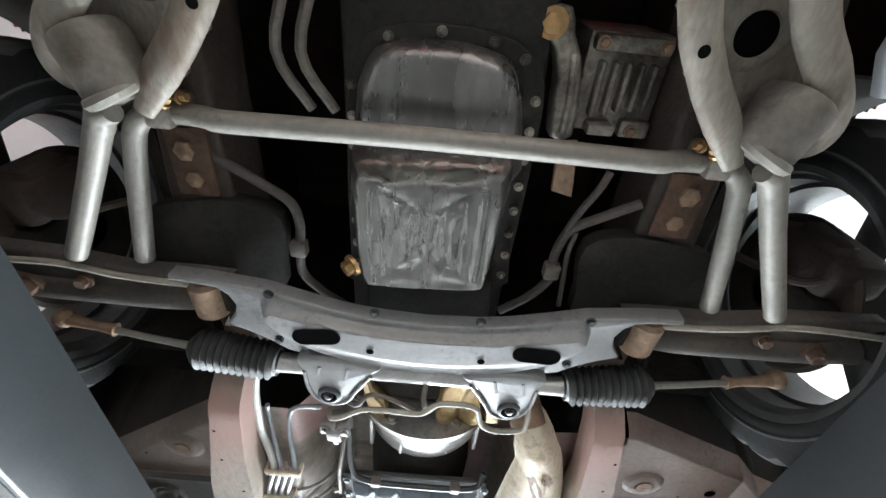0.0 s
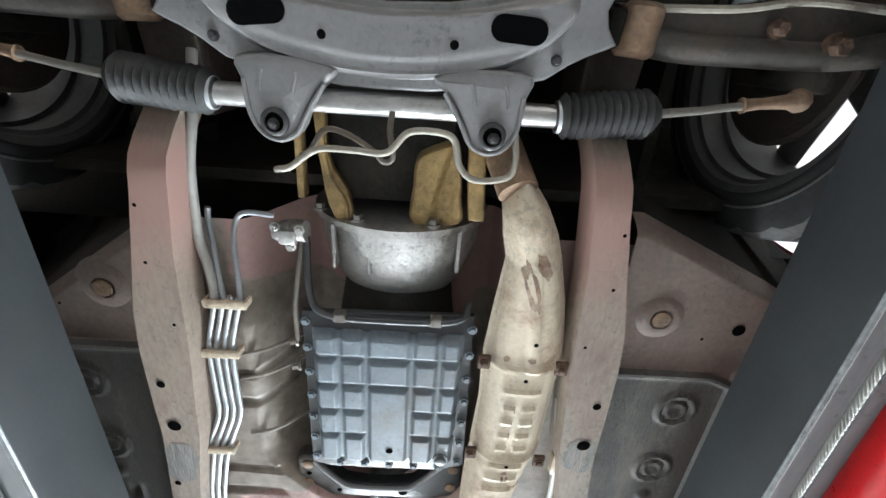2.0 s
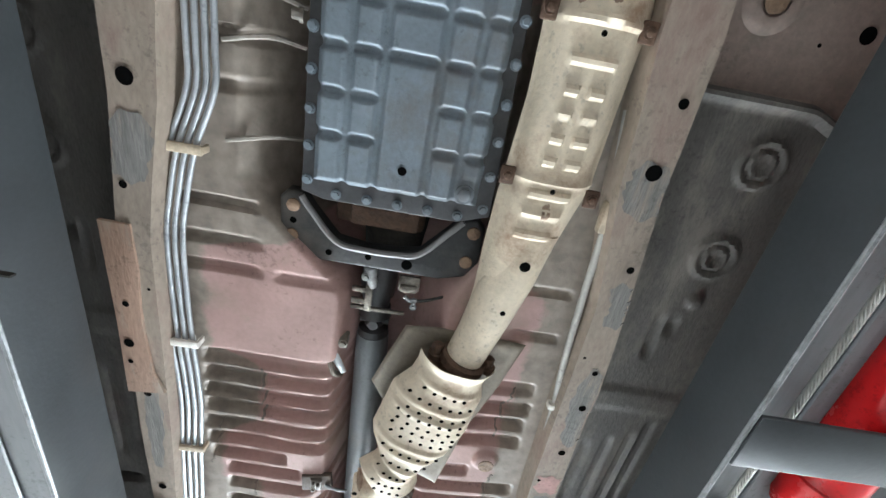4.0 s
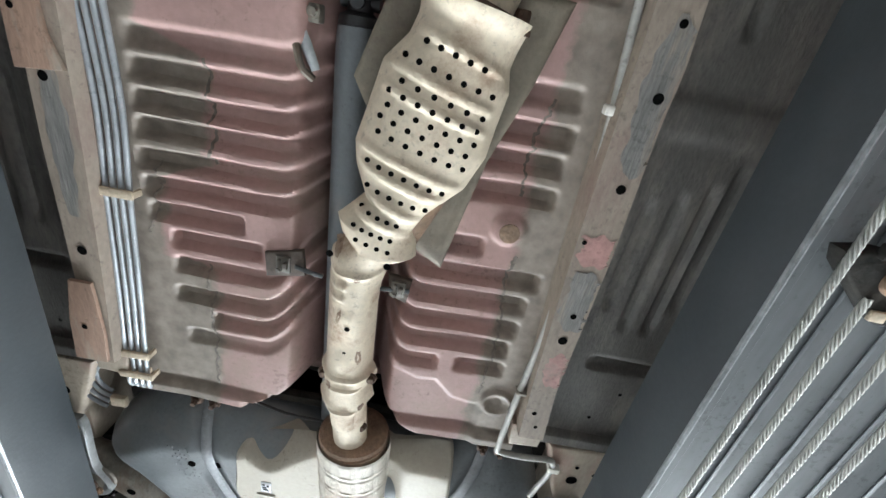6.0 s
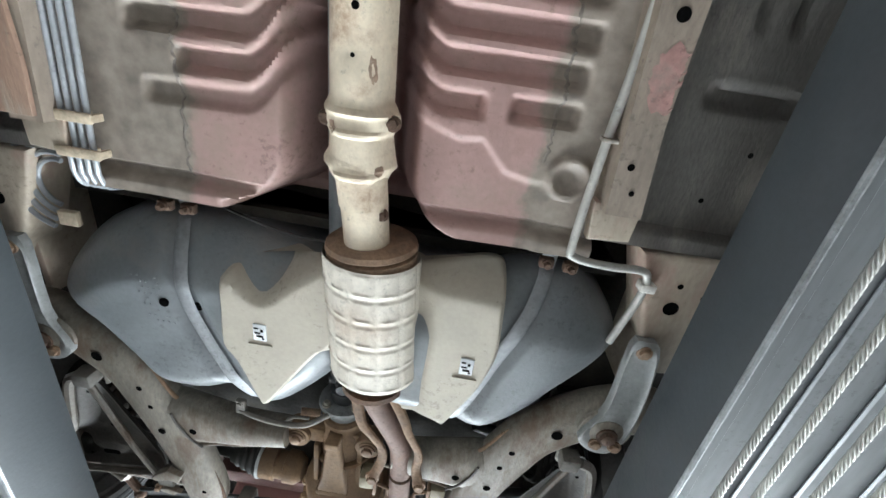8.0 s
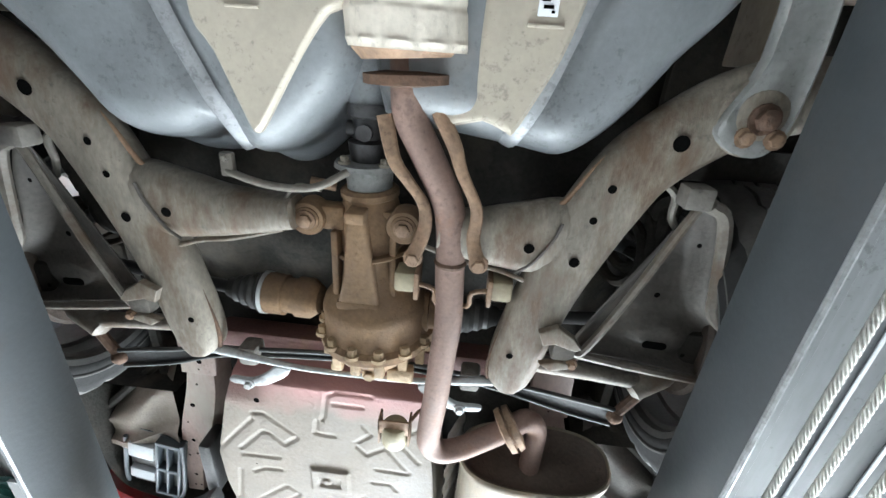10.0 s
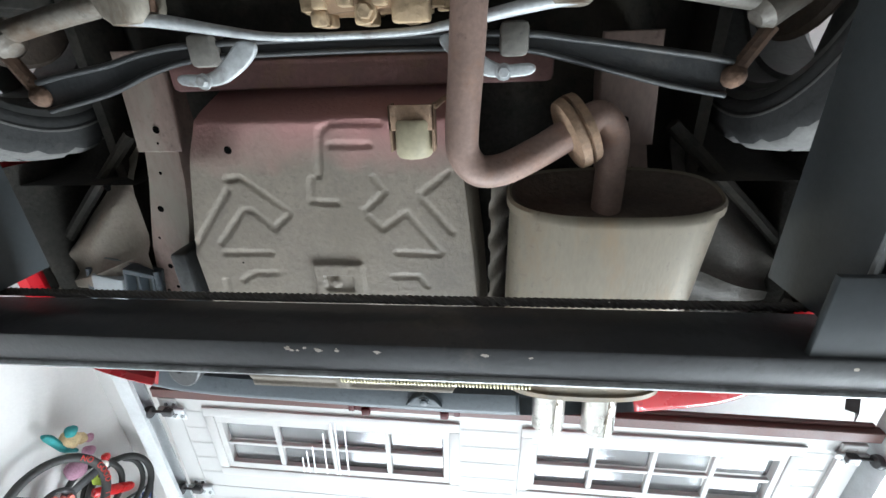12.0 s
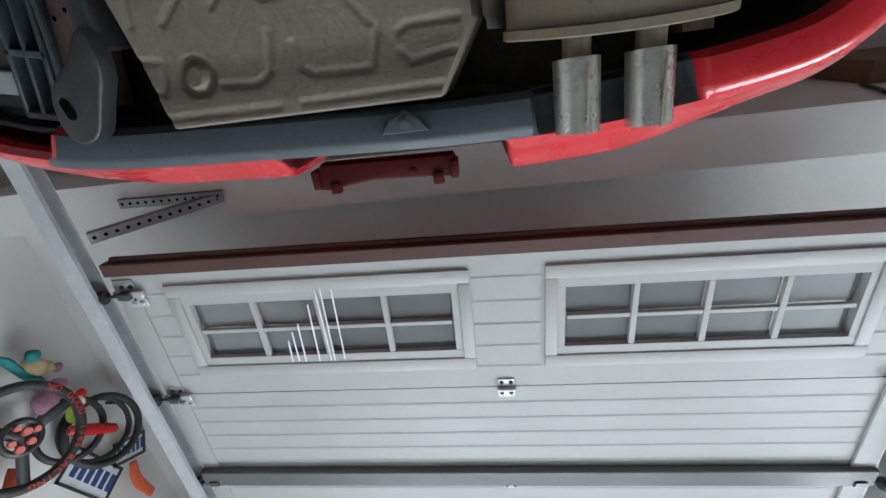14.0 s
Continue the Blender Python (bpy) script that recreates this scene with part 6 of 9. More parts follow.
def pan_left(x, y):
    """The floor on the side of the pipes, x below the tunnel."""
    w = .20 - .155 * step(1.80, 2.02, y) + (.1 - math.sqrt(max(0, .01 - max(0, y - 2.79) ** 2)) if y > 2.79 else 0)
    e = step(-w - .035 - .02 * step(2.02, 1.8, y), -w + .03 + .02 * step(2.02, 1.8, y), x)
    z = 1.858 + .16 * e + .008 * step(-.12, -.30, x)
    fade = 1 - step(.75, 1.0, e)
    for c, x0, x1, dp in GROOVES_L:
        if abs(y - c) < .09:
            bend = .035 * (x + .17) + .055 * step(-.13, -.045, x) * step(2.40, 2.60, c) + .02 * step(-.1, -.04, x)
            z += DEEP * dp * groove(y + bend, c) * fade * step(x0, x0 + .016, x) * step(x1, x1 - .016, x)
    for r in (1.60, 1.67):
        z += .007 * ridge(y, r, .014) * step(-.30, -.27, x)
    for r in (1.86, 1.93, 1.985):
        z += .008 * ridge(y, r, .014) * step(-.205, -.235, x)
    z += .007 * ridge(y, 1.985, .014) * step(-.2, -.17, x) * (1 - e)
    z += .010 * ridge(y, 2.868, .012) - .008 * step(2.875, 2.888, y)
    z += .03 * step(1.50, 1.42, y)
    return z + .0012 * math.sin(x * 31 + y * 5) * math.sin(y * 23)


def pan_right(x, y):
    w = .22 - .12 * step(1.75, 2.0, y) + (.1 - math.sqrt(max(0, .01 - max(0, y - 2.8) ** 2)) if y > 2.8 else 0)
    e = step(w + .035, w - .035, x)
    z = 1.858 + .16 * e + .008 * step(.16, .34, x)
    fade = 1 - step(.75, 1.0, e)
    for c, x0, x1, dp in GROOVES_R:
        if abs(y - c) < .09:
            bend = .015 * (x - .29) + .03 * step(.16, .10, x)
            z += DEEP * dp * groove(y + bend, c) * fade * step(x0, x0 + .016, x) * step(x1, x1 - .016, x)
    # folded step towards the rear of the floor
    line = float(np.interp(x, (.08, .122, .185, .222, .261, .301, .32), (2.70, 2.716, 2.738, 2.734, 2.777, 2.787, 2.787)))
    z += .007 * step(line - .006, line + .006, y) * step(.335, .315, x)
    d = math.hypot(x - .357, y - 2.772)
    z -= .007 * ridge(d, .028, .009) - .004 * step(.016, .011, d)
    d = math.hypot(x - .285, y - 2.384)
    z -= .008 * step(.032, .022, d)
    for r in (1.93, 2.03):
        z += .007 * ridge(y, r, .013) * step(.25, .27, x) * step(.355, .34, x)
    z += .010 * ridge(y, 2.858, .012) - .008 * step(2.865, 2.878, y)
    z += .03 * step(1.50, 1.42, y)
    return z + .0012 * math.sin(x * 29 + y * 4) * math.sin(y * 21)


fp = part("floor_pan", sheeted(-.40, .03, 1.30, 2.905, 100, 420, pan_left), "pan", car, "pink primed and grey undersealed pressed floor")
part("floor_pan", sheeted(.03, .42, 1.30, 2.895, 92, 420, pan_right), "pan_r", car, "pink primed and grey undersealed pressed floor")
# raised seams of the tunnel cover
for y in (1.545, 1.60, 1.745):
    part("seam", tubed([(-.27, y + .01, 1.866), (-.23, y, 1.868), (-.2, y - .004, 1.885), (-.17, y + .004, 1.93)], .004, 6, soft=4), "pan_grey", fp)
rnd = random.Random(3)
for k, line in enumerate((((-.215, 2.21), (-.214, 2.30), (-.216, 2.375)), ((-.31, 2.385), (-.318, 2.45), (-.335, 2.52)), ((-.238, 2.575), (-.233, 2.63), (-.232, 2.68), (-.228, 2.77), (-.229, 2.865)),
                          ((.30, 2.17), (.29, 2.231), (.287, 2.276), (.293, 2.329)), ((.308, 2.43), (.306, 2.488), (.312, 2.54), (.319, 2.6), (.321, 2.671), (.314, 2.754)))):
    sx = smooth_path([(x, y, 0) for x, y in line], 14)
    pts = []
    for p in sx:
        fz = pan_left if k < 3 else pan_right
        pts.append((p.x + rnd.uniform(-.0035, .0035), p.y, fz(p.x, p.y) - .0005))
    part("sealer_bead", tubed(pts, [rnd.uniform(.0014, .0034) for _ in pts], 8, flat=.35), "sealer", fp, "lumpy seam sealer bead")


def plug(x, y, z, r=.017):
    bm = bmesh.new()
    ring(bm, Vector((x, y, z)), r, .0035, (0, 0, 1), 24, 8)
    ring(bm, Vector((x, y, z - .001)), r * .55, .003, (0, 0, 1), 20, 8)
    disc(bm, (x, y, z), r * .9, .002, 20)
    return bm


part("floor_plug", plug(.285, 2.384, 1.849, .019), "rust_pale", fp, "pressed drain plug")

# chassis rails under the floor
RAIL = ((1.08, .272, .335), (1.12, .279, .339), (1.22, .29, .352), (1.33, .302, .375), (1.43, .305, .398), (1.5, .308, .406), (1.63, .322, .409), (1.7, .328, .409), (1.82, .35, .42), (1.92, .366, .43), (2.1, .37, .446), (2.17, .372, .444), (2.38, .378, .452), (2.67, .394, .45), (2.80, .402, .462))


def rail_z(u, y):
    a = abs(u)
    return 1.812 + .004 * math.sin(y * 3) + .055 * step(.86, 1.0, a) + .085 * step(1.2, 1.06, y)


for s in (-1, 1):
    bm = bmesh.new()
    rows = fine_rows(RAIL, 70)
    ribbon(bm, [(y, s * a, s * b) for y, a, b in rows] if s > 0 else [(y, s * b, s * a) for y, a, b in rows], lambda u, y: rail_z(u * 1.0, y), 24)
    hz = ((.375, 1.675, .0125), (.40, 1.834, .0065), (.378, 1.577, .0075), (.42, 2.14, .0075), (.418, 2.268, .0075), (.395, 2.36, .004), (.42, 2.55, .0085), (.422, 2.497, .0055), (.42, 2.73, .005), (.432, 2.765, .004), (.415, 2.052, .0055), (.345, 1.25, .003), (.35, 1.34, .003), (.33, 1.45, .003), (.385, 2.02, .003))
    if s < 0:
        hz = tuple((x, y, r) for x, y, r in hz if y not in (2.497, 2.052, 2.36))
    for x, y, r in hz:
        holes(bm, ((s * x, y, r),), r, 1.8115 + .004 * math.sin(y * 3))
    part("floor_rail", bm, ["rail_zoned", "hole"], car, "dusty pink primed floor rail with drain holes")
    if s < 0:
        strip = [(-.449, 1.90), (-.398, 1.90), (-.396, 1.98), (-.402, 2.06), (-.402, 2.13), (-.396, 2.21), (-.38, 2.255), (-.45, 2.262), (-.447, 2.1)]
        bm = prismed(strip, 1.806, 1.8125, .001)
        holes(bm, ((-.425, 2.054, .006), (-.431, 2.140, .0095), (-.434, 2.183, .005)), .006, 1.8058)
        part("rail_plate", bm, ["rail_orange", "hole"], car, "flaking orange rust plate")
        bm = prismed([(-.45, 2.61), (-.41, 2.61), (-.405, 2.72), (-.41, 2.79), (-.47, 2.79), (-.465, 2.7)], 1.805, 1.812, .001)
        holes(bm, ((-.438, 2.709, .0055),), .006, 1.8048)
        part("rail_plate", bm, ["rail_orange", "hole"], car, "flaking orange rust plate")
    # tubby brackets at the rail end
    part("rail_foot", prismed(mirrored([(.395, 2.79), (.465, 2.79), (.462, 2.845), (.40, 2.85)], s), 1.835, 1.86, .004), "rail", car)

# scraped underseal and bare primer on the rails: y from, y to, across from, across to (0 inner edge, 1 outer edge)
rnd = random.Random(21)
for s, y0, y1, w0, w1, mat in ((1, 2.04, 2.25, .35, .97, "slate_scrape"), (1, 2.41, 2.53, .2, .96, "slate_scrape"), (1, 2.345, 2.40, .2, .97, "bare_pink"), (1, 2.58, 2.66, .3, .95, "bare_pink"), (1, 1.86, 1.95, .4, .95, "slate_scrape"),
                               (-1, 2.22, 2.49, .3, .72, "slate_scrape"), (-1, 1.72, 1.83, .15, .9, "slate_scrape"), (1, 1.66, 1.75, .2, .9, "slate_scrape")):
    ph = [rnd.uniform(0, 6.3) for _ in range(6)]
    g = []
    bm = bmesh.new()
    for i in range(41):
        v = i / 40
        y = y0 + (y1 - y0) * v
        a = float(np.interp(y, [r[0] for r in RAIL], [r[1] for r in RAIL]))
        b = float(np.interp(y, [r[0] for r in RAIL], [r[2] for r in RAIL]))
        taper = .5 * (w1 - w0) * (1 - min(1, 7 * v, 7 * (1 - v)) ** .5)
        u0 = w0 + taper + .05 * math.sin(9 * v + ph[0]) + .03 * math.sin(31 * v + ph[1])
        u1 = w1 - taper + .02 * math.sin(11 * v + ph[2]) + .015 * math.sin(37 * v + ph[3])
        row = []
        for k in range(7):
            w = u0 + (u1 - u0) * k / 6
            row.append(bm.verts.new((s * (a + (b - a) * w), y + .004 * math.sin(17 * w + ph[4]), rail_z(2 * w - 1, y) - .0008)))
        g.append(row)
    for a, b in zip(g, g[1:]):
        for k in range(6):
            bm.faces.new((a[k], a[k + 1], b[k + 1], b[k]))
    part("rail_patch", bm, mat, car, "scraped grey underseal" if mat == "slate_scrape" else "bare pink primer")

# outer floor and sill
for s in (-1, 1):
    def arch_edge(x, s=s):
        return 1.32 + .72 * max(0, x - .42) if s < 0 else 1.25 + .45 * max(0, x - .42)

    def sill(x, y):
        z = 1.878
        z -= .012 * ridge(y, 1.555 + .02 * step(.6, .67, x), .012) * step(.69, .66, x)
        z -= .01 * ridge(x, .665, .012) * step(1.53, 1.56, y) + .035 * step(.675, .69, x)
        for cy in (1.645, 1.815):
            d = math.hypot(x - .575, y - cy)
            z -= .005 * ridge(d, .036, .008) + .004 * ridge(d, .018, .007)
        d = math.hypot(x - .578, y - 1.905)
        z -= .007 * ridge(d, .0, .02)
        for gx, y0, y1 in ((.535, 1.93, 2.06), (.56, 1.93, 2.0), (.50, 2.28, 2.52), (.545, 2.26, 2.56), (.59, 2.24, 2.56), (.62, 2.2, 2.5)):
            z += .008 * ridge(x, gx, .014) * step(y0, y0 + .04, y) * step(y1, y1 - .04, y)
        z += .01 * ridge(y, 2.63, .02) * step(.5, .53, x) - .004 * ridge(y, 2.16, .04)
        z -= .012 * step(2.82, 2.835, y)
        z += .3 * step(arch_edge(x) + .03, arch_edge(x) - .1, y)
        return z
    bm = bmesh.new()

    def joint(x):
        return 1.545 + .02 * step(.6, .67, x)

    def floor_point(x, v):
        e, j = arch_edge(x), joint(x)
        y = e + v * 1.2 if v < 0 else e + (j - e) * v / .3 if v < .3 else j + (2.86 - j) * (v - .3) / .7
        return (s * x, y, sill(x, y))

    sheet(bm, .40, .80, -.1, 1.0, 90, 330, floor_point)
    holes(bm, ((s * .63, 1.447, .012), (s * .60, 2.70, .004), (s * .57, 1.47, .003), (s * .56, 2.775, .004)), .01, 1.8775)
    for f in bm.faces:
        c = f.calc_center_median()
        if f.material_index == 0 and c.y < joint(abs(c.x)):
            f.material_index = 3 if c.y < arch_edge(abs(c.x)) else 2
    sl = part("outer_floor", bm, ["sill", "hole", "toe", "dark"], car, "grey undersealed outer floor and sill")
    part("floor_plug", plug(s * .481, 1.43, 1.8715, .018), "rust_pale", sl, "pressed floor plug")
    bm = turned((s * .481, 1.43, 1.885), (s * .481, 1.43, 1.871), ((0, .055), (.45, .044), (.8, .036), (.95, .03), (1, .02)), 28, caps=False, up=(0, 1, 0))
    part("plug_boss", bm, "toe", sl)
    # box member ahead of the rear arm
    bm = prismed(mirrored([(.50, 2.865), (.74, 2.85), (.76, 3.09), (.60, 3.1), (.55, 3.02)], s), 1.862, 1.95, .012)
    holes(bm, ((s * .577, 2.958, .013), (s * .577, 2.915, .005), (s * .62, 2.93, .005), (s * .66, 3.03, .006)), .01, 1.8612)
    part("box_member", bm, ["rail", "hole"], car, "dusty pink box member")
    bm = bmesh.new()
    ring(bm, Vector((s * .577, 2.958, 1.861)), .0155, .003, (0, 0, 1), 20, 8)
    part("bore_rim", bm, "rust_pale", sl)

# pipes along the floor
def run(pts, r, mat, name, label="", n=10):
    return part(name, tubed(pts, r, n, soft=5), mat, car, label)


LP = ((1.30, -.255), (1.42, -.259), (1.47, -.272), (1.528, -.285), (1.62, -.288), (1.68, -.292), (1.77, -.326), (1.85, -.345), (1.93, -.358), (2.05, -.36), (2.15, -.358), (2.3, -.353), (2.44, -.362), (2.62, -.371), (2.79, -.382), (2.86, -.385))
for k in range(4):
    off = (k - 1.5) * .0132
    pts = [(x + off, y, 1.842) for y, x in LP]
    pts = [(-.259 + off, 1.418, 1.846), (-.259 + off, 1.425, 1.842)] + pts[2:]
    if k == 1:
        pts = [(-.287, 1.277, 1.885), (-.29, 1.30, 1.885), (-.28, 1.345, 1.868), (-.27, 1.39, 1.852)] + pts
    elif k == 3:
        pts = [(-.19, 1.29, 1.9), (-.235, 1.285, 1.89), (-.25, 1.31, 1.885), (-.248, 1.345, 1.87), (-.24, 1.39, 1.852)] + pts
    pts += [(-.392 + off, 2.885, 1.85), (-.40 + off, 2.91, 1.87), (-.41 + off, 2.925, 1.91)]
    run(pts, .0046, "line", "brake_line", "steel brake and fuel line")
for y, x, m in ((1.425, -.259, "clip"), (1.528, -.285, "clip"), (1.77, -.326, "clip"), (2.149, -.358, "clip_white"), (2.44, -.366, "clip"), (2.79, -.384, "clip"), (2.845, -.383, "clip")):
    bm = boxed(x - .034, x + .034, y - .008, y + .008, 1.832, 1.838, .002)
    for k in range(5):
        box(bm, x - .0375 + k * .0165, x - .0315 + k * .0165, y - .006, y + .006, 1.834, 1.857, .001, 1)
    part("line_clip", bm, m, car, "pale plastic line clip")
run([(-.278, 1.05, 1.9), (-.277, 1.128, 1.872), (-.288, 1.2, 1.862), (-.293, 1.262, 1.86), (-.294, 1.325, 1.858), (-.285, 1.36, 1.852), (-.279, 1.395, 1.846), (-.279, 1.42, 1.843)], .0075, "line_dull", "fuel_hose", "grey fuel pipe")
run([(.325, 1.60, 1.85), (.338, 1.70, 1.842), (.347, 1.763, 1.838), (.355, 1.9, 1.84), (.365, 2.05, 1.84), (.378, 2.17, 1.84), (.388, 2.32, 1.84), (.394, 2.46, 1.84), (.392, 2.6, 1.84), (.386, 2.72, 1.84), (.383, 2.86, 1.84), (.392, 2.885, 1.842), (.45, 2.893, 1.846), (.50, 2.893, 1.85), (.516, 2.905, 1.852), (.52, 2.95, 1.86), (.505, 3.05, 1.87)], .0068, "line_dull", "fuel_pipe", "single steel fuel pipe")
part("line_clip", boxed(.335, .36, 1.735, 1.79, 1.829, 1.85, .004), "clip", car, "cream plastic pipe clip")
part("line_clip", boxed(.363, .39, 2.16, 2.174, 1.828, 1.846, .003), "clip_white", car)
part("line_clip", boxed(.378, .402, 2.70, 2.706, 1.828, 1.85, .002), "pan_grey", car)
part("line_clip", boxed(.51, .535, 2.915, 2.93, 1.845, 1.87, .003), "clip_white", car)

# hanger boxes at the tunnel edge
for ol in (((-.123, 2.508), (-.056, 2.492), (-.05, 2.542), (-.12, 2.556)), ((.098, 2.506), (.141, 2.512), (.136, 2.56), (.103, 2.548))):
    cx, cy = sum(p[0] for p in ol) / 4, sum(p[1] for p in ol) / 4
    hb = part("hanger_plate", prismed(ol, 1.852, 1.862, .002), "cap_brown", car, "dusty brown hanger plate at the tunnel edge")
    bm = boxed(cx - .014, cx + .012, cy - .017, cy + .015, 1.846, 1.853, .002)
    box(bm, cx - .009, cx - .003, cy - .013, cy + .011, 1.838, 1.848, .002)
    box(bm, cx + .001, cx + .008, cy - .009, cy + .005, 1.838, 1.848, .002)
    bolt(bm, (cx - .006, cy + .006, 1.841), .004, .006)
    part("hanger_tab", bm, "arm", hb)
    part("hanger_strap", tubed([(cx + .02, cy, 1.85), (cx + (.05 if cx < 0 else -.05), cy + .004, 1.846), (cx + (.07 if cx < 0 else -.07), cy + .01, 1.85)], .005, 8, soft=3, flat=.5), "satin_black", hb)
bm = tubed([(-.07, 2.10, 1.89), (-.085, 2.13, 1.87), (-.075, 2.19, 1.865), (-.06, 2.21, 1.88)], .006, 8, soft=4)
box(bm, -.072, -.052, 2.11, 2.135, 1.872, 1.9, .003)
bolt(bm, (-.06, 2.12, 1.872), .007, .01)
part("cable_bracket", bm, "subframe", car, "small steel bracket")

# ---- exhaust ----
ex = part("exhaust_pipe", tubed([(.235, 1.80, 1.845), (.215, 1.9, 1.838), (.188, 2.02, 1.832), (.170, 2.09, 1.832)], (.045, .045, .038, .036), 20, soft=5), "shield", car, "cream heat aged exhaust pipe")
HS = ((1.185, .192, .205), (1.2, .178, .222), (1.225, .17, .24), (1.27, .176, .262), (1.31, .186, .275), (1.39, .178, .295), (1.49, .170, .312), (1.505, .170, .311), (1.6, .173, .307), (1.70, .168, .305), (1.725, .167, .304), (1.75, .164, .298), (1.84, .162, .276), (1.93, .163, .252), (2.0, .158, .232))


def hs(u, y):
    c = 1.80 + .05 * abs(u) ** 3.2 - .006 * step(.93, 1.0, abs(u))
    for yy in (1.50, 1.715):
        c -= .006 * ridge(y, yy, .007)
    c += .03 * step(1.25, 1.19, y)
    if abs(u) < .62 and 1.5 < y < 1.95:
        for k, yy in enumerate((1.548, 1.588, 1.618, 1.652, 1.685, 1.735, 1.765, 1.80)):
            wdt = .5 if k not in (1, 2, 3, 4) else .42
            lim = abs(u) < wdt and (abs(u) > .1 or k in (0, 5, 6, 7))
            if lim:
                c -= .006 * ridge(y, yy, .008)
    if 1.3 < y < 1.5:
        c -= .004 * ridge(u - .9 * (y - 1.4), 0.05, .2)
    return c


bm = bmesh.new()
rows = fine_rows(HS, 150)
ribbon(bm, rows, hs, 40)
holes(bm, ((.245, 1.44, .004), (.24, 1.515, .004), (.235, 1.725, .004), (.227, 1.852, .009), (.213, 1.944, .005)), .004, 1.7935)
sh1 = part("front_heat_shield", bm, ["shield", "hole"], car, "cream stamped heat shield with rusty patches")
bm = bmesh.new()
for x, y in ((.17, 1.497), (.303, 1.503), (.168, 1.717), (.302, 1.732)):
    box(bm, x - .011, x + .011, y - .014, y + .014, 1.812, 1.82, .003)
    bolt(bm, (x, y, 1.812), .006, .006)
part("shield_bolts", bm, "rust", sh1, "rusty shield bolts")
part("collar", turned((.19, 1.205, 1.84), (.165, 1.15, 1.9), ((0, .03), (1, .03)), 16), "rust_pale", sh1)
part("flange", turned((.176, 2.072, 1.832), (.170, 2.094, 1.832), ((0, .041), (.2, .046), (.8, .046), (1, .041)), 20), "rust", ex, "rusty pipe flange")
bm = bmesh.new()
for x, y in ((.122, 2.085), (.222, 2.10)):
    bolt(bm, (x, y, 1.832), .011, .03, (0, -1, 0))
part("flange_bolts", bm, "rust", ex)
# catalyst with its pierced shield, skewed to the axis
ca_, sa_ = Vector((.158, 2.075, 0)), Vector((.104, 2.435, 0))
axv = (sa_ - ca_).normalized()
pv = Vector((axv.y, -axv.x, 0))
CAT_L = ((0, -.067), (.03, -.064), (.057, -.069), (.098, -.094), (.168, -.1), (.218, -.105), (.252, -.095), (.294, -.071), (.315, -.085), (.342, -.104), (.363, -.094), (.38, -.075))
CAT_R = ((0, .08), (.035, .075), (.057, .074), (.086, .085), (.134, .085), (.181, .087), (.237, .073), (.293, .034), (.325, .023), (.36, .034), (.374, .038), (.385, .015))
bm = bmesh.new()
g = []
NL, NW = 110, 40
LT = .38
for i in range(NL + 1):
    l = LT * i / NL
    wl = float(np.interp(l, [c[0] for c in CAT_L], [c[1] for c in CAT_L]))
    wr = float(np.interp(l, [c[0] for c in CAT_R], [c[1] for c in CAT_R]))
    rowv = []
    for j in range(NW + 1):
        u = -1 + 2 * j / NW
        z = 1.787 + .045 * abs(u) ** 3 + .004 * step(.92, .97, abs(u))
        for rr in (.055, .105, .135, .222, .25, .29, .318):
            z -= .005 * ridge(l - .012 * u, rr, .009) * step(.9, .8, abs(u))
        z += .012 * step(.03, .0, l) * -1
        p = ca_ + axv * l + pv * (wl + (wr - wl) * (u + 1) / 2)
        rowv.append(bm.verts.new((p.x, p.y, z)))
    g.append(rowv)
for a, b in zip(g, g[1:]):
    for j in range(NW):
        bm.faces.new((a[j], a[j + 1], b[j + 1], b[j]))
pts = []
for l, n_, ww, c_, ph in ((.062, 5, .04, .0, 0), (.088, 7, .062, .0, .0), (.118, 6, .058, -.004, .5), (.136, 7, .064, -.006, 0), (.154, 7, .064, -.008, .5), (.172, 7, .064, -.009, 0), (.192, 7, .064, -.01, .4), (.236, 7, .058, -.016, 0), (.27, 6, .046, -.022, .3), (.306, 5, .03, -.036, 0), (.334, 5, .03, -.04, .2), (.354, 4, .026, -.038, .6)):
    for k in range(n_):
        u = c_ - ww + 2 * ww * (k + ph * .5) / (n_ - 1)
        lt = l + .1 * (u - c_)
        p = ca_ + axv * lt + pv * u
        wl = float(np.interp(lt, [c[0] for c in CAT_L], [c[1] for c in CAT_L]))
        wr = float(np.interp(lt, [c[0] for c in CAT_R], [c[1] for c in CAT_R]))
        pts.append((p.x, p.y, 2 * (u - wl) / (wr - wl) - 1))
for x, y, uu in pts:
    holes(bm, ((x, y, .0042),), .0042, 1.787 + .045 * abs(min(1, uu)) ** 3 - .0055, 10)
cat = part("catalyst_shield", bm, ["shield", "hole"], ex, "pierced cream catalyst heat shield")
part("catalyst", turned((.158, 2.09, 1.862), (.10, 2.44, 1.862), ((0, .035), (.2, .06), (.7, .06), (1, .035)), 20), "rust_pale", ex)
def cat_floor(x, y, d):
    return 1.853 + .006 * rounding(d, .012, 1) + .004 * ridge((y + .25 * x) % .058, .03, .016) * step(.008, .02, d)


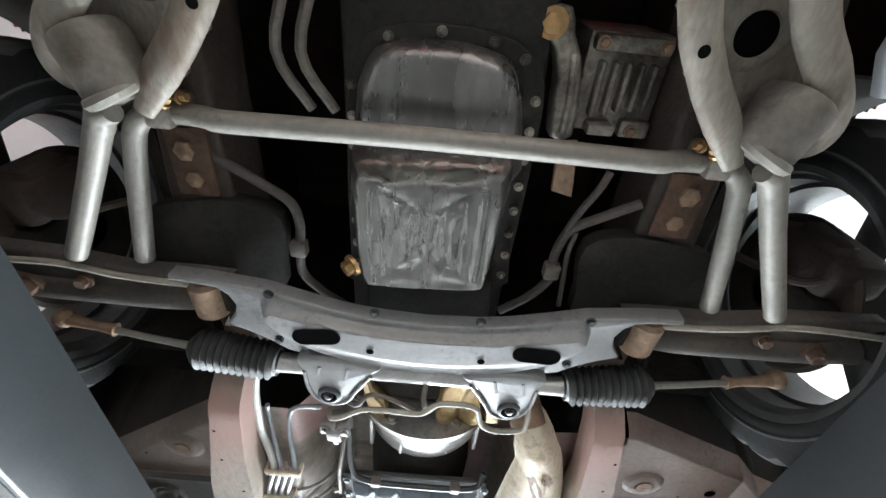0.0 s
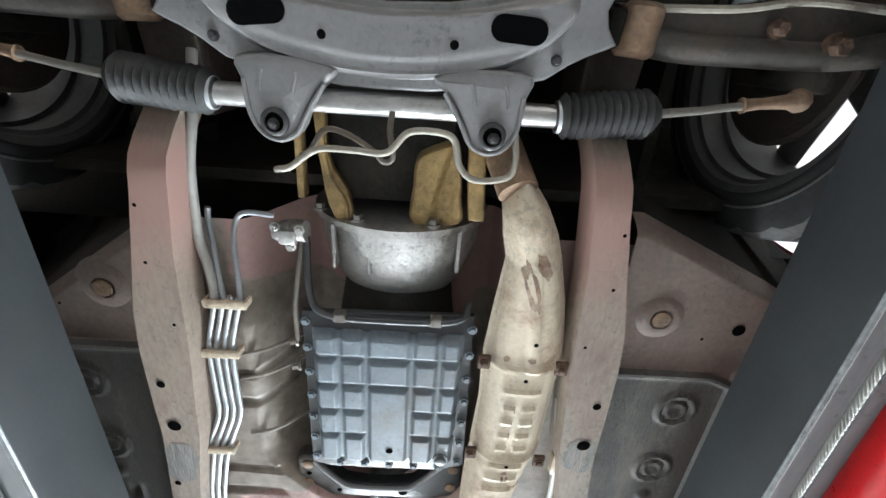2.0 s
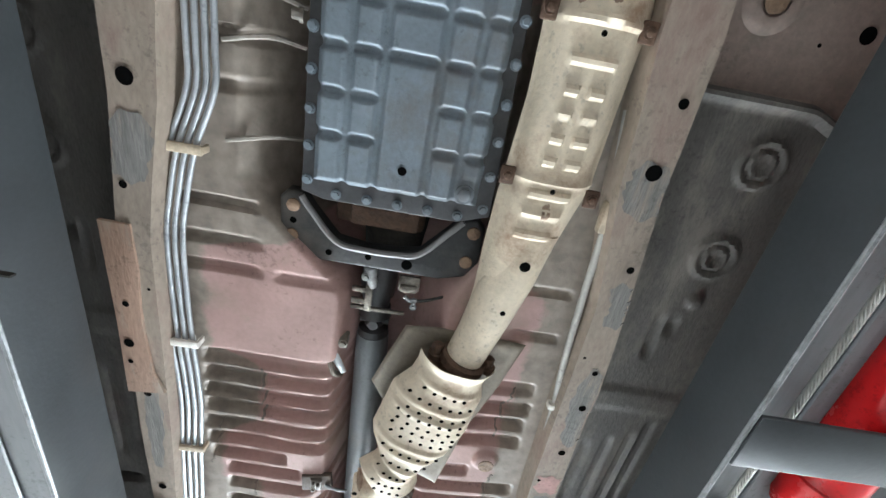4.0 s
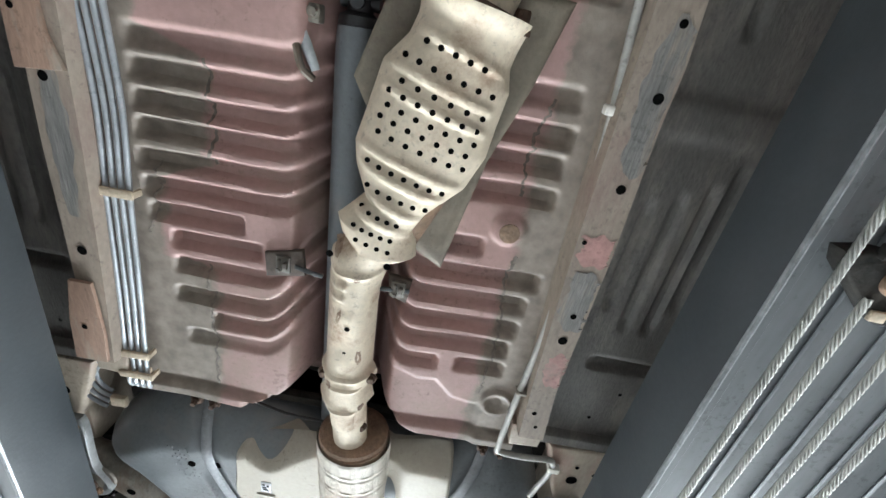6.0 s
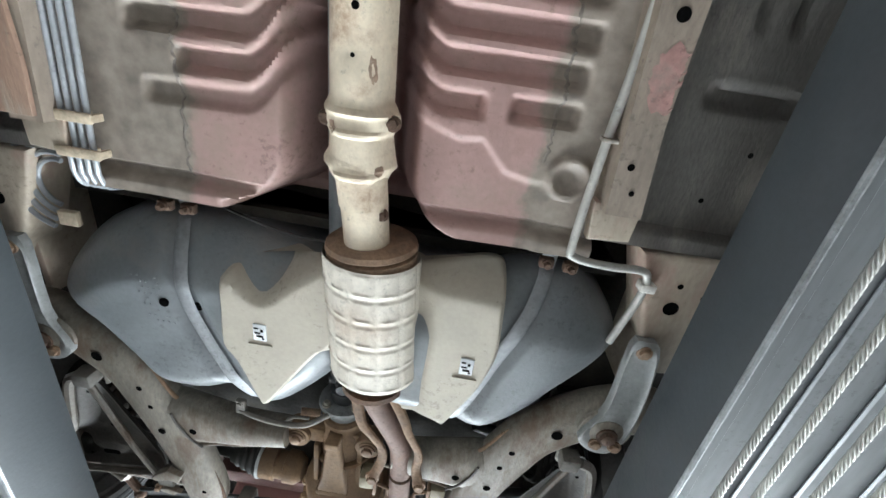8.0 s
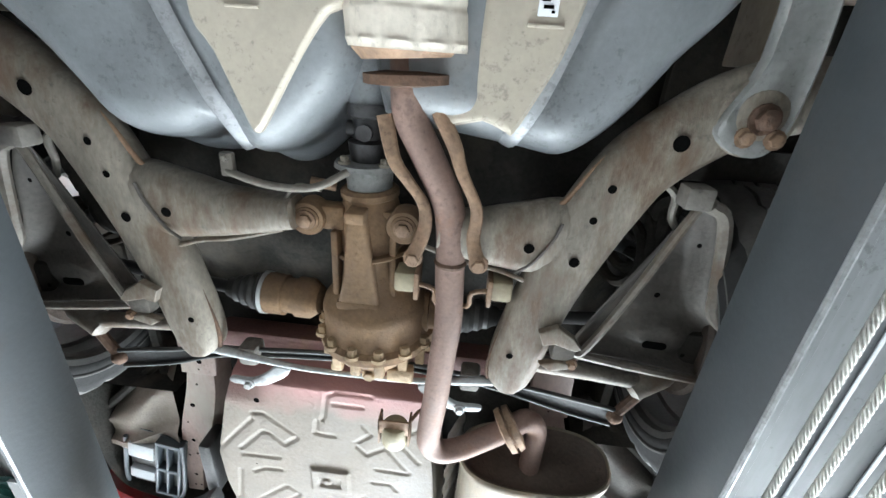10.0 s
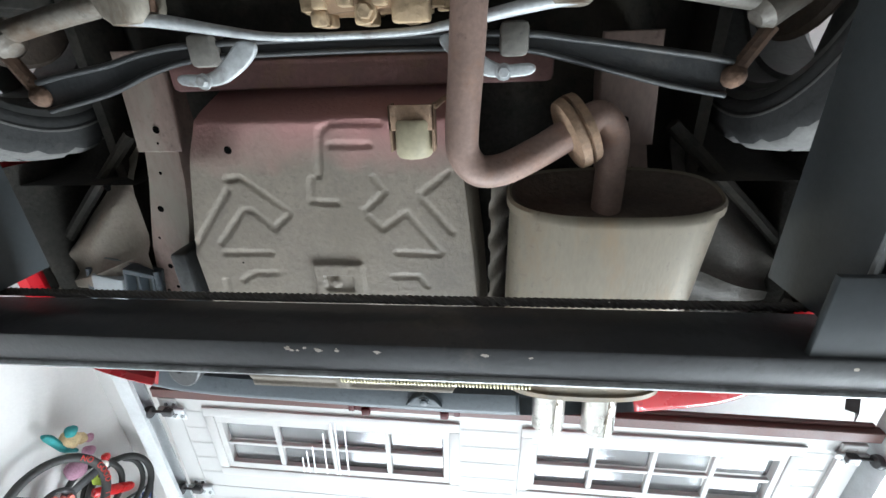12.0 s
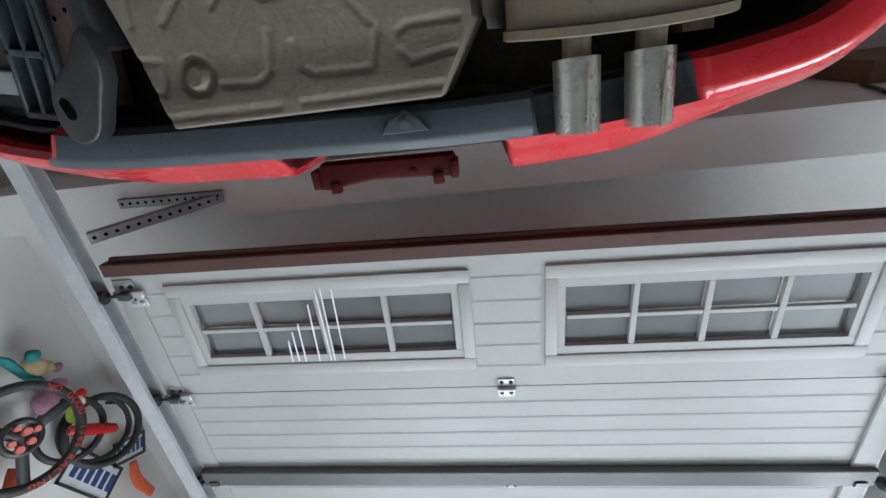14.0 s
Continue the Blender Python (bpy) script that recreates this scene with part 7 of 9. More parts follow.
bm = pillow(bmesh.new(), [(.057, 2.046), (.095, 2.041), (.133, 2.039), (.2, 2.041), (.291, 2.048), (.263, 2.158), (.243, 2.22), (.223, 2.278), (.203, 2.38), (.185, 2.477), (.131, 2.448), (.085, 2.34), (.04, 2.25), (.006, 2.191), (.03, 2.12)], cat_floor, None, 16)
part("floor_heat_shield", bm, "cat_sheet", car, "dusty beige sheet heat shield above the catalyst")
def on_shield(rows, f):
    """The height of a stamped shield at (x, y)."""
    def z(x, y):
        a = float(np.interp(y, [r[0] for r in rows], [r[1] for r in rows]))
        b = float(np.interp(y, [r[0] for r in rows], [r[2] for r in rows]))
        return f(max(-1, min(1, 2 * (x - a) / (b - a) - 1)), y)
    return z


rnd = random.Random(14)


def rust_patch(parent, surface, cx, cy, rx, ry, tilt, hollow):
    bm = bmesh.new()
    ph = [rnd.uniform(0, 6.3) for _ in range(4)]
    g = []
    for i in range(48):
        q = 2 * math.pi * i / 48
        wob = 1 + .13 * math.sin(2 * q + ph[0]) + .1 * math.sin(5 * q + ph[1]) + .06 * math.sin(11 * q + ph[2])
        inn = hollow * (1 + .18 * math.sin(3 * q + ph[3]) + .1 * math.sin(7 * q + ph[1]))
        row = []
        for k in range(4):
            f = inn + (wob - inn) * k / 3
            u, v = rx * f * math.cos(q), ry * f * math.sin(q)
            x, y = cx + u * math.cos(tilt) - v * math.sin(tilt), cy + u * math.sin(tilt) + v * math.cos(tilt)
            row.append(bm.verts.new((x, y, surface(x, y) - .0007)))
        g.append(row)
    for a, b in zip(g, g[1:] + g[:1]):
        for k in range(3):
            bm.faces.new((a[k], a[k + 1], b[k + 1], b[k]))
    part("rust_patch", bm, "shield_rust", parent, "flaked brown rust patch")


for spot in ((.222, 1.925, .017, .043, .1, .62), (.224, 1.34, .009, .05, -.35, .5), (.238, 1.305, .008, .026, -.5, .0), (.232, 1.87, .008, .02, .2, .0), (.245, 1.475, .006, .006, 0, .0), (.205, 1.48, .005, .006, 0, .0), (.235, 1.76, .006, .015, .1, .3)):
    rust_patch(sh1, on_shield(HS, hs), *spot)
# second shielded pipe
P2 = ((2.42, .048, .082), (2.44, .02, .112), (2.462, -.002, .105), (2.47, -.004, .10), (2.52, -.003, .088), (2.56, -.003, .087), (2.70, .0, .092), (2.715, -.006, .102), (2.73, -.008, .104), (2.745, .002, .094), (2.775, .0, .1), (2.79, -.008, .104), (2.80, .004, .096), (2.815, .012, .090), (2.85, .018, .092))


def p2(u, y):
    c = 1.792 + .055 * abs(u) ** 3
    for yy in (2.487, 2.715, 2.742, 2.80):
        c -= .005 * ridge(y, yy, .006)
    for yy in (2.512, 2.535):
        c -= .004 * ridge(y, yy, .007) * step(0, -.2, u)
    c += .0025 * math.sin(y * 46) * step(.6, .2, abs(u)) * step(2.55, 2.58, y) * step(2.7, 2.65, y)
    return c


bm = bmesh.new()
ribbon(bm, fine_rows(P2, 110), p2, 32)
holes(bm, ((.047, 2.592, .005), (.046, 2.645, .003), (.10, 2.455, .006), (.008, 2.45, .006)), .004, 1.7905)
sh2 = part("pipe_heat_shield", bm, ["shield", "hole"], ex, "cream folded pipe heat shield")
for spot in ((.012, 2.452, .009, .012, .2, .0), (.098, 2.456, .008, .011, 0, .0), (.055, 2.492, .006, .005, 0, .0), (.03, 2.57, .004, .012, .2, .3), (.07, 2.66, .004, .018, -.1, .4), (.02, 2.735, .006, .008, 0, 0), (.085, 2.79, .006, .007, 0, 0)):
    rust_patch(sh2, on_shield(P2, p2), *spot)
bm = bmesh.new()
for x, y in ((.004, 2.73), (.096, 2.725), (.09, 2.86)):
    bolt(bm, (x, y, 1.825), .008, .012)
part("shield_bolts", bm, "rust", sh2)
part("mid_pipe", tubed([(.055, 2.80, 1.836), (.062, 2.86, 1.836), (.07, 2.94, 1.842)], .036, 20), "shield", ex)
bm = turned((.07, 2.915, 1.862), (.094, 3.2, 1.862), ((0, .035), (0, .06), (.03, .071), (.06, .073), (.08, .066), (.09, .0715), (.95, .0715), (1, .06), (1, .03)), 36, squash=(1.06, 1.0))
res = part("resonator", bm, "rust_pale", car, "ribbed silencer under a quilted heat shield")
bm = bmesh.new()
g = []
for i in range(121):
    y = 2.945 + .245 * i / 120
    row = []
    for j in range(61):
        a = radians(-105 + 210 * j / 60)
        r = .077
        band = (i / 120 * 5.0) % 1
        uu = (j / 60 * 7) % 1
        r += .0014 * step(.44, .4, abs(band - .5)) * step(.43, .37, abs(uu - .5))
        r += .0016 * ridge(band, .8, .06) * step(.33, .25, abs(uu - .5))
        cx = .0725 + .022 * i / 120
        row.append(bm.verts.new((cx + r * 1.06 * math.sin(a), y, 1.864 - r * math.cos(a))))
    g.append(row)
for a, b in zip(g, g[1:]):
    for j in range(60):
        bm.faces.new((a[j], a[j + 1], b[j + 1], b[j]))
part("quilted_shield", bm, "shield_white", res, "chalky white quilted heat shield")
pl = [(.092, 3.19, 1.862), (.094, 3.245, 1.862), (.10, 3.28, 1.864), (.128, 3.335, 1.868), (.160, 3.40, 1.871), (.170, 3.46, 1.872), (.172, 3.52, 1.872), (.177, 3.615, 1.872), (.172, 3.70, 1.872), (.166, 3.80, 1.873), (.158, 3.90, 1.877), (.160, 3.94, 1.882), (.182, 3.966, 1.888), (.22, 3.966, 1.897), (.27, 3.945, 1.91), (.315, 3.92, 1.92)]
tailp = part("tail_pipe", tubed(pl, .0245, 18, soft=5), "pipe", car, "rust brown rear exhaust pipe")
part("joint_ring", turned((.094, 3.215, 1.862), (.095, 3.235, 1.862), ((0, .03), (.2, .062), (.8, .062), (1, .03)), 24), "rust", tailp, "rusty joint flange")
part("seam", turned((.172, 3.497, 1.872), (.172, 3.507, 1.872), ((0, .025), (.5, .0275), (1, .025)), 18), "rust", tailp)
bm = turned((.312, 3.925, 1.919), (.345, 3.908, 1.928), ((0, .026), (.1, .044), (.42, .046), (.44, .038), (.56, .038), (.58, .046), (.9, .044), (1, .026)), 24, squash=(1.25, .9))
part("flange", bm, "rust_pale", tailp, "brown pipe flange with a gasket")
part("inlet_pipe", tubed([(.335, 3.908, 1.926), (.362, 3.897, 1.935), (.388, 3.925, 1.943), (.392, 3.99, 1.945), (.392, 4.06, 1.945)], .024, 16, soft=5), "pipe", tailp)
for pts in ([(.062, 3.275, 1.86), (.078, 3.335, 1.852), (.10, 3.365, 1.85), (.125, 3.40, 1.85), (.128, 3.44, 1.85), (.113, 3.485, 1.84)], [(.138, 3.262, 1.86), (.165, 3.31, 1.852), (.178, 3.345, 1.85), (.205, 3.40, 1.85), (.205, 3.45, 1.85), (.217, 3.49, 1.84)]):
    part("hanger_fork", tubed(pts, (.0125, .0085, .0125), 10, soft=5, flat=.7), "rust_pale", tailp, "pressed steel hanger fork")
bm = bmesh.new()
for x in (.113, .217):
    bolt(bm, (x, 3.487, 1.845), .011, .016)
part("fork_bolts", bm, "rust_pale", tailp)


def rubber_hanger(x, y, z, s, mat="rubber_tan"):
    bm = boxed(x - .018, x + .018, y - .018, y + .02, z, z + .045, .006)
    ob = part("rubber_hanger", bm, mat, car, "faded rubber exhaust hanger")
    bm = tubed([(x + s * .015, y + .005, z + .012), (x + s * .05, y + .01, z + .005), (x + s * .055, y + .04, z + .01), (x + s * .1, y + .04, z + .03)], .0045, 8, soft=3)
    box(bm, x + s * .02 - .004, x + s * .02 + .004, y - .02, y + .03, z - .004, z + .05, .002)
    part("hanger_rod", bm, "rust_pale", ob)


rubber_hanger(.098, 3.545, 1.862, 1)
rubber_hanger(.262, 3.545, 1.862, -1)
bm = boxed(.055, .12, 3.865, 3.90, 1.858, 1.862, .001)
box(bm, .055, .059, 3.865, 3.93, 1.858, 1.89, .001)
box(bm, .116, .12, 3.865, 3.93, 1.858, 1.89, .001)
tube(bm, [(.12, 3.87, 1.87), (.135, 3.86, 1.89), (.16, 3.86, 1.90)], .004, 6, soft=3)
hb = part("hanger_bracket", bm, "rust_pale", car, "folded steel exhaust bracket")
part("rubber_block", turned((.088, 3.885, 1.872), (.088, 3.938, 1.874), ((0, .024), (.08, .027), (.92, .027), (1, .024)), 24), "rubber_tan", hb, "tan rubber block")

# rear silencer with twin tips
bm = bmesh.new()
rings = []
NS = 56


def oval(cx, cz, a, b, k=3.2):
    out = []
    for i in range(NS):
        q = 2 * math.pi * i / NS
        c, s_ = math.cos(q), math.sin(q)
        out.append((cx + a * math.copysign(abs(c) ** (2 / k), c), cz + b * math.copysign(abs(s_) ** (2 / k), s_)))
    return out


for y, a, b, k_ in ((4.045, .08, .022, 2.2), (4.05, .112, .038, 2.2), (4.046, .136, .051, 2.3), (4.035, .153, .063, 2.4), (4.024, .162, .070, 2.5), (4.018, .164, .073, 2.6), (4.015, .168, .0775, 2.6), (4.019, .172, .081, 2.6), (4.032, .172, .081, 2.6), (4.035, .166, .075, 2.7),
                    (4.2, .158, .0735, 3.2), (4.385, .148, .072, 3.4), (4.387, .153, .077, 3.4), (4.398, .153, .077, 3.4), (4.40, .146, .069, 3.4), (4.39, .13, .05, 3)):
    bow = .6 if y > 4.3 else 0
    cx = .400 if y < 4.1 else .389 if y < 4.3 else .378
    lean = -.24 if y < 4.1 else 0
    rings.append([bm.verts.new((x, y + lean * (z - 1.948) + bow * .012 * (1 - ((x - .378) / .16) ** 2), z)) for x, z in oval(cx, 1.945 if y < 4.1 else 1.948, a, b, k_)])
for a, b in zip(rings, rings[1:]):
    for k in range(NS):
        bm.faces.new((a[k], a[(k + 1) % NS], b[(k + 1) % NS], b[k]))
bm.faces.new(rings[0][::-1])
bm.faces.new(rings[-1])
bm.faces.ensure_lookup_table()
for f in bm.faces[:5 * NS]:
    f.material_index = 1
bm.faces[-2].material_index = 1
muf = part("rear_silencer", bm, ["muffler", "cap_brown"], car, "dusty beige steel silencer box")
bm = bmesh.new()
for i in range(5):
    bmesh.ops.create_icosphere(bm, subdivisions=2, radius=.0035, matrix=Matrix.Translation((.30 + .036 * i, 4.25, 1.8748)) @ Matrix.Diagonal((1, 1, .5, 1)))
for i in range(7):
    box(bm, .365 + i * .012, .373 + i * .012, 4.352, 4.362, 1.8756, 1.877)
    box(bm, .37 + i * .011, .377 + i * .011, 4.367, 4.373, 1.8756, 1.877)
part("embossing_marks", bm, "muffler", muf)
for x0, x1 in ((.329, .008), (.433, .012)):
    bm = bmesh.new()
    rings_along(bm, (x0, 4.435, 1.952), (x0 + .001, 4.54, 1.94), ((.98, .031), (.0, .0315), (0, .0345), (1, .0335), (1, .031), (.2, .031)), 32, caps=False)
    tp_ = part("exhaust_tip", bm, "stainless", muf, "brushed steel exhaust tip")
    bm = bmesh.new()
    for i in range(3):
        disc(bm, (x0 + .013, 4.46 + .03 * i, 1.917), .0035, .003, 10)
    box(bm, x0 + .007, x0 + .009, 4.437, 4.54, 1.9065, 1.912)
    part("weld_seam", bm, "arm_pale", tp_)
    part("stub", tubed(((x0, 4.38, 1.952), (x0, 4.47, 1.95)), .021, 16), "muffler", tp_)
bm = turned((.598, 4.285, 1.95), (.606, 4.335, 1.942), ((0, .026), (.08, .031), (.9, .031), (1, .026)), 24)
part("rubber_hanger", bm, "rubber_tan", muf, "tan rubber exhaust hanger")
bm = tubed([(.55, 4.372, 1.955), (.57, 4.35, 1.945), (.573, 4.30, 1.945)], .0055, 8, soft=3)
tube(bm, [(.557, 4.365, 1.945), (.585, 4.35, 1.938), (.64, 4.345, 1.938), (.642, 4.31, 1.945)], .0035, 8, soft=3)
part("hanger_rod", bm, "arm", muf, "bent steel hanger rod")

# ---- fuel tank ----
TL = closed_curve([(-.53, 3.12), (-.505, 3.065), (-.437, 2.995), (-.357, 2.957), (-.297, 2.948), (-.207, 2.945), (-.12, 2.958), (-.03, 2.985), (.035, 3.0), (.04, 3.12), (.02, 3.23), (-.05, 3.315), (-.1, 3.352), (-.15, 3.357), (-.178, 3.332), (-.2, 3.325), (-.245, 3.345), (-.32, 3.347), (-.37, 3.325), (-.405, 3.283), (-.445, 3.233), (-.505, 3.175)], 3)
TR = closed_curve([(.04, 2.985), (.138, 2.972), (.233, 2.96), (.324, 2.935), (.371, 2.932), (.431, 2.942), (.496, 2.995), (.53, 3.05), (.528, 3.088), (.5, 3.13), (.455, 3.182), (.415, 3.243), (.37, 3.293), (.32, 3.322), (.26, 3.315), (.15, 3.3), (.05, 3.28), (.035, 3.12)], 3)
STRAP_L = ((-.275, 2.945), (-.272, 2.975), (-.268, 3.01), (-.26, 3.06), (-.25, 3.11), (-.24, 3.14), (-.218, 3.19), (-.197, 3.235), (-.172, 3.29), (-.15, 3.345))
STRAP_R = ((.372, 2.935), (.368, 2.965), (.355, 3.01), (.338, 3.05), (.312, 3.115), (.29, 3.18), (.272, 3.23), (.25, 3.28), (.235, 3.31))
in_left, in_right = edge_distance(TL), edge_distance(TR)


def along(line, x, y):
    return min(math.hypot(x - a[0] - (b[0] - a[0]) * k / 8, y - a[1] - (b[1] - a[1]) * k / 8) for a, b in zip(line, line[1:]) for k in range(9))


def tank_face(line, x, y, d):
    r = .07 + .12 * step(3.16, 2.98, y)
    z = 1.838 + rounding(d, r, .1) + .0012 * math.sin(x * 40 + y * 13) * math.sin(y * 33)
    return z + .011 * step(.034, .016, along(line, x, y)) * step(.0, .05, d)


bm = pillow(bmesh.new(), TL, lambda x, y, d: tank_face(STRAP_L, x, y, d), (-.25, 3.14), 40, 2.03)
for v in bm.verts:
    if v.co.z > 2.02 and v.co.y > 3.2:
        v.co.y += .04
tank = part("fuel_tank", bm, "tank", car, "blue grey moulded fuel tank")
bm = pillow(bmesh.new(), TR, lambda x, y, d: tank_face(STRAP_R, x, y, d), (.29, 3.12), 40, 2.03)
part("tank_half", bm, "tank", tank)
part("tank_saddle", boxed(-.05, .15, 2.99, 3.25, 1.95, 2.05, .03), "tank", tank)
BL = closed_curve([(-.182, 3.03), (-.15, 3.0), (-.1, 2.985), (-.05, 2.975), (.0, 2.972), (.02, 2.985), (.025, 3.13), (-.006, 3.156), (-.047, 3.214), (-.1, 3.297), (-.117, 3.312), (-.13, 3.29), (-.163, 3.209), (-.188, 3.17), (-.186, 3.1)], 3)


def notch(x):
    return float(np.interp(x, (-.19, -.158, -.13, -.112, -.09, -.053, -.011, .03), (3.022, 3.03, 3.055, 3.064, 3.054, 3.016, 2.985, 2.975)))


bm = pillow(bmesh.new(), BL, lambda x, y, d: 1.829 + .008 * (1 - step(0, .006, d)) + .075 * step(notch(x) + .012, notch(x) - .06, y), (-.09, 3.14), 26, 1.88)
bl = part("tank_shield", bm, "tank_beige", tank, "beige tank heat shield")
BR = closed_curve([(.12, 2.965), (.16, 2.953), (.25, 2.927), (.285, 2.926), (.3, 2.945), (.306, 3.0), (.312, 3.08), (.309, 3.12), (.291, 3.185), (.268, 3.235), (.243, 3.283), (.232, 3.282), (.2, 3.27), (.13, 3.262)], 3)
bm = pillow(bmesh.new(), BR, lambda x, y, d: 1.83 + .01 * (1 - step(0, .006, d)) + .05 * step(2.99, 2.93, y) + .022 * step(.205, .165, x), (.22, 3.1), 22, 1.88)
br = part("tank_shield", bm, "tank_beige", tank, "beige tank heat shield")
for x, y, par in ((-.113, 3.127, bl), (.263, 3.125, br)):
    bm = boxed(x - .012, x + .012, y - .018, y + .018, 1.8275, 1.83, .001)
    lab = part("label", bm, "plate_white", par, "small white label with black marks")
    bm = bmesh.new()
    for k, (u, v, w, h) in enumerate(((-.006, -.009, .008, .003), (.004, -.005, .005, .006), (-.004, .001, .01, .003), (0, .008, .012, .004), (.006, .013, .004, .003))):
        box(bm, x + u - w / 2, x + u + w / 2, y + v - h / 2, y + v + h / 2, 1.8268, 1.8275)
    part("marks", bm, "hole", lab)
    part("fold", boxed(x - .022, x + .022, y + .026, y + .03, 1.826, 1.831, .001), "tank_beige", par)
for line, inside in ((STRAP_L, in_left), (STRAP_R, in_right)):
    pts = [(p.x, p.y, tank_face(line, p.x, p.y, inside(p.x, p.y)) - .004) for p in smooth_path([(x, y, 0) for x, y in line], 5)]
    pts = [(pts[0][0], pts[0][1] - .03, 1.905)] + pts[1:]
    st = part("strap", tubed(pts, .013, 12, flat=.22), "strap", tank, "steel tank strap")
for x, y in ((-.292, 3.103), (-.236, 3.108)):
    part("strap_slot", disc(bmesh.new(), (x, y, tank_face(STRAP_L, x, y, .1) + .001), .009, .003, 14), "hole", tank)
bm = bmesh.new()
for x, y in ((-.285, 2.925), (.36, 2.915), (-.245, 2.925), (.4, 2.917)):
    box(bm, x - .012, x + .012, y - .008, y + .01, 1.865, 1.88, .003)
    bolt(bm, (x, y, 1.866), .006, .014)
part("strap_bolts", bm, "rust", tank, "rusty strap bolts")
bm = bmesh.new()
rnd = random.Random(5)
for i in range(9):
    for j in range(5):
        if rnd.random() < .75:
            bmesh.ops.create_icosphere(bm, subdivisions=1, radius=.0022, matrix=Matrix.Translation((-.345 + j * .0105 + i * .003, 3.055 + i * .0115, 1.8385)))
part("embossing", bm, "tank", tank)
part("vent_tube", tubed([(-.235, 2.92, 1.905), (-.1, 2.955, 1.9), (0, 2.96, 1.9)], .003, 6, soft=3), "rubber", tank)

bm = tubed([(-.2, 3.372, 1.885), (-.185, 3.382, 1.868), (-.12, 3.398, 1.866), (-.05, 3.395, 1.868), (.0, 3.37, 1.885)], .0062, 10, soft=5)
box(bm, -.197, -.176, 3.352, 3.39, 1.864, 1.876, .003)
bolt(bm, (-.187, 3.36, 1.865), .005, .006)
part("rear_fuel_pipe", bm, "arm", tank, "dusty brown pipe with a small clamp")

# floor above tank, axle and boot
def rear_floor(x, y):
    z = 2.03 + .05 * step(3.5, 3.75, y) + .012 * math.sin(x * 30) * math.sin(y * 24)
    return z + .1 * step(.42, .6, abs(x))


# Black colour carries the shade over the tank and axle.
part("rear_floor", sheeted(-.62, .62, 2.90, 4.50, 50, 60, rear_floor), "dark", car, "black rear floor with its shade in the colour")
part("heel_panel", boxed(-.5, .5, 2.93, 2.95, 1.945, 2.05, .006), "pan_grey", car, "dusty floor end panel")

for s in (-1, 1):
    part("side_closing_panel", boxed(min(s * .5, s * .79), max(s * .5, s * .79), 2.86, 3.37, 2.03, 2.05, .004), "dark", car, "black inner panel standing in for shade")
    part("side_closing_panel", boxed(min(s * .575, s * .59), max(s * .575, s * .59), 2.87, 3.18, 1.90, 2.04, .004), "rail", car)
for k in range(4):
    r = .034 + .0105 * k
    pts = [(-.478 + r * math.cos(radians(a)) * 1.2, 2.925 + r * math.sin(radians(a)) * 1.25, 1.885 - .004 * k) for a in range(285, 90, -15)]
    part("pipe_loop", tubed(pts, .0044, 8, soft=2), "line", car, "bent loop of the brake and fuel lines")
part("line_clip", boxed(-.49, -.455, 2.972, 3.0, 1.872, 1.885, .003), "clip", car, "pale plastic line clip")

# ---- rear subframe ----
def beam(bm, pts, zc, hh, n=20, k=3.0, soft=4):
    """A pressed box beam along pts of (x, y, half width), hh half its height, with rounded edges."""
    q = smooth_path(pts, soft)
    rings = []
    for i, c in enumerate(q):
        d = q[min(i + 1, len(q) - 1)] - q[max(i - 1, 0)]
        d = Vector((d.x, d.y, 0)).normalized()
        o = Vector((d.y, -d.x, 0))
        row = []
        for j in range(n):
            a = 2 * math.pi * j / n
            ca, sa = math.cos(a), math.sin(a)
            u, v = math.copysign(abs(ca) ** (2 / k), ca), math.copysign(abs(sa) ** (2 / k), sa)
            row.append(bm.verts.new((c.x + o.x * u * c.z, c.y + o.y * u * c.z, zc + v * hh)))
        rings.append(row)
    for a, b in zip(rings, rings[1:]):
        for j in range(n):
            bm.faces.new((a[j], a[(j + 1) % n], b[(j + 1) % n], b[j]))
    bm.faces.new(rings[0][::-1])
    bm.faces.new(rings[-1])
    return bm


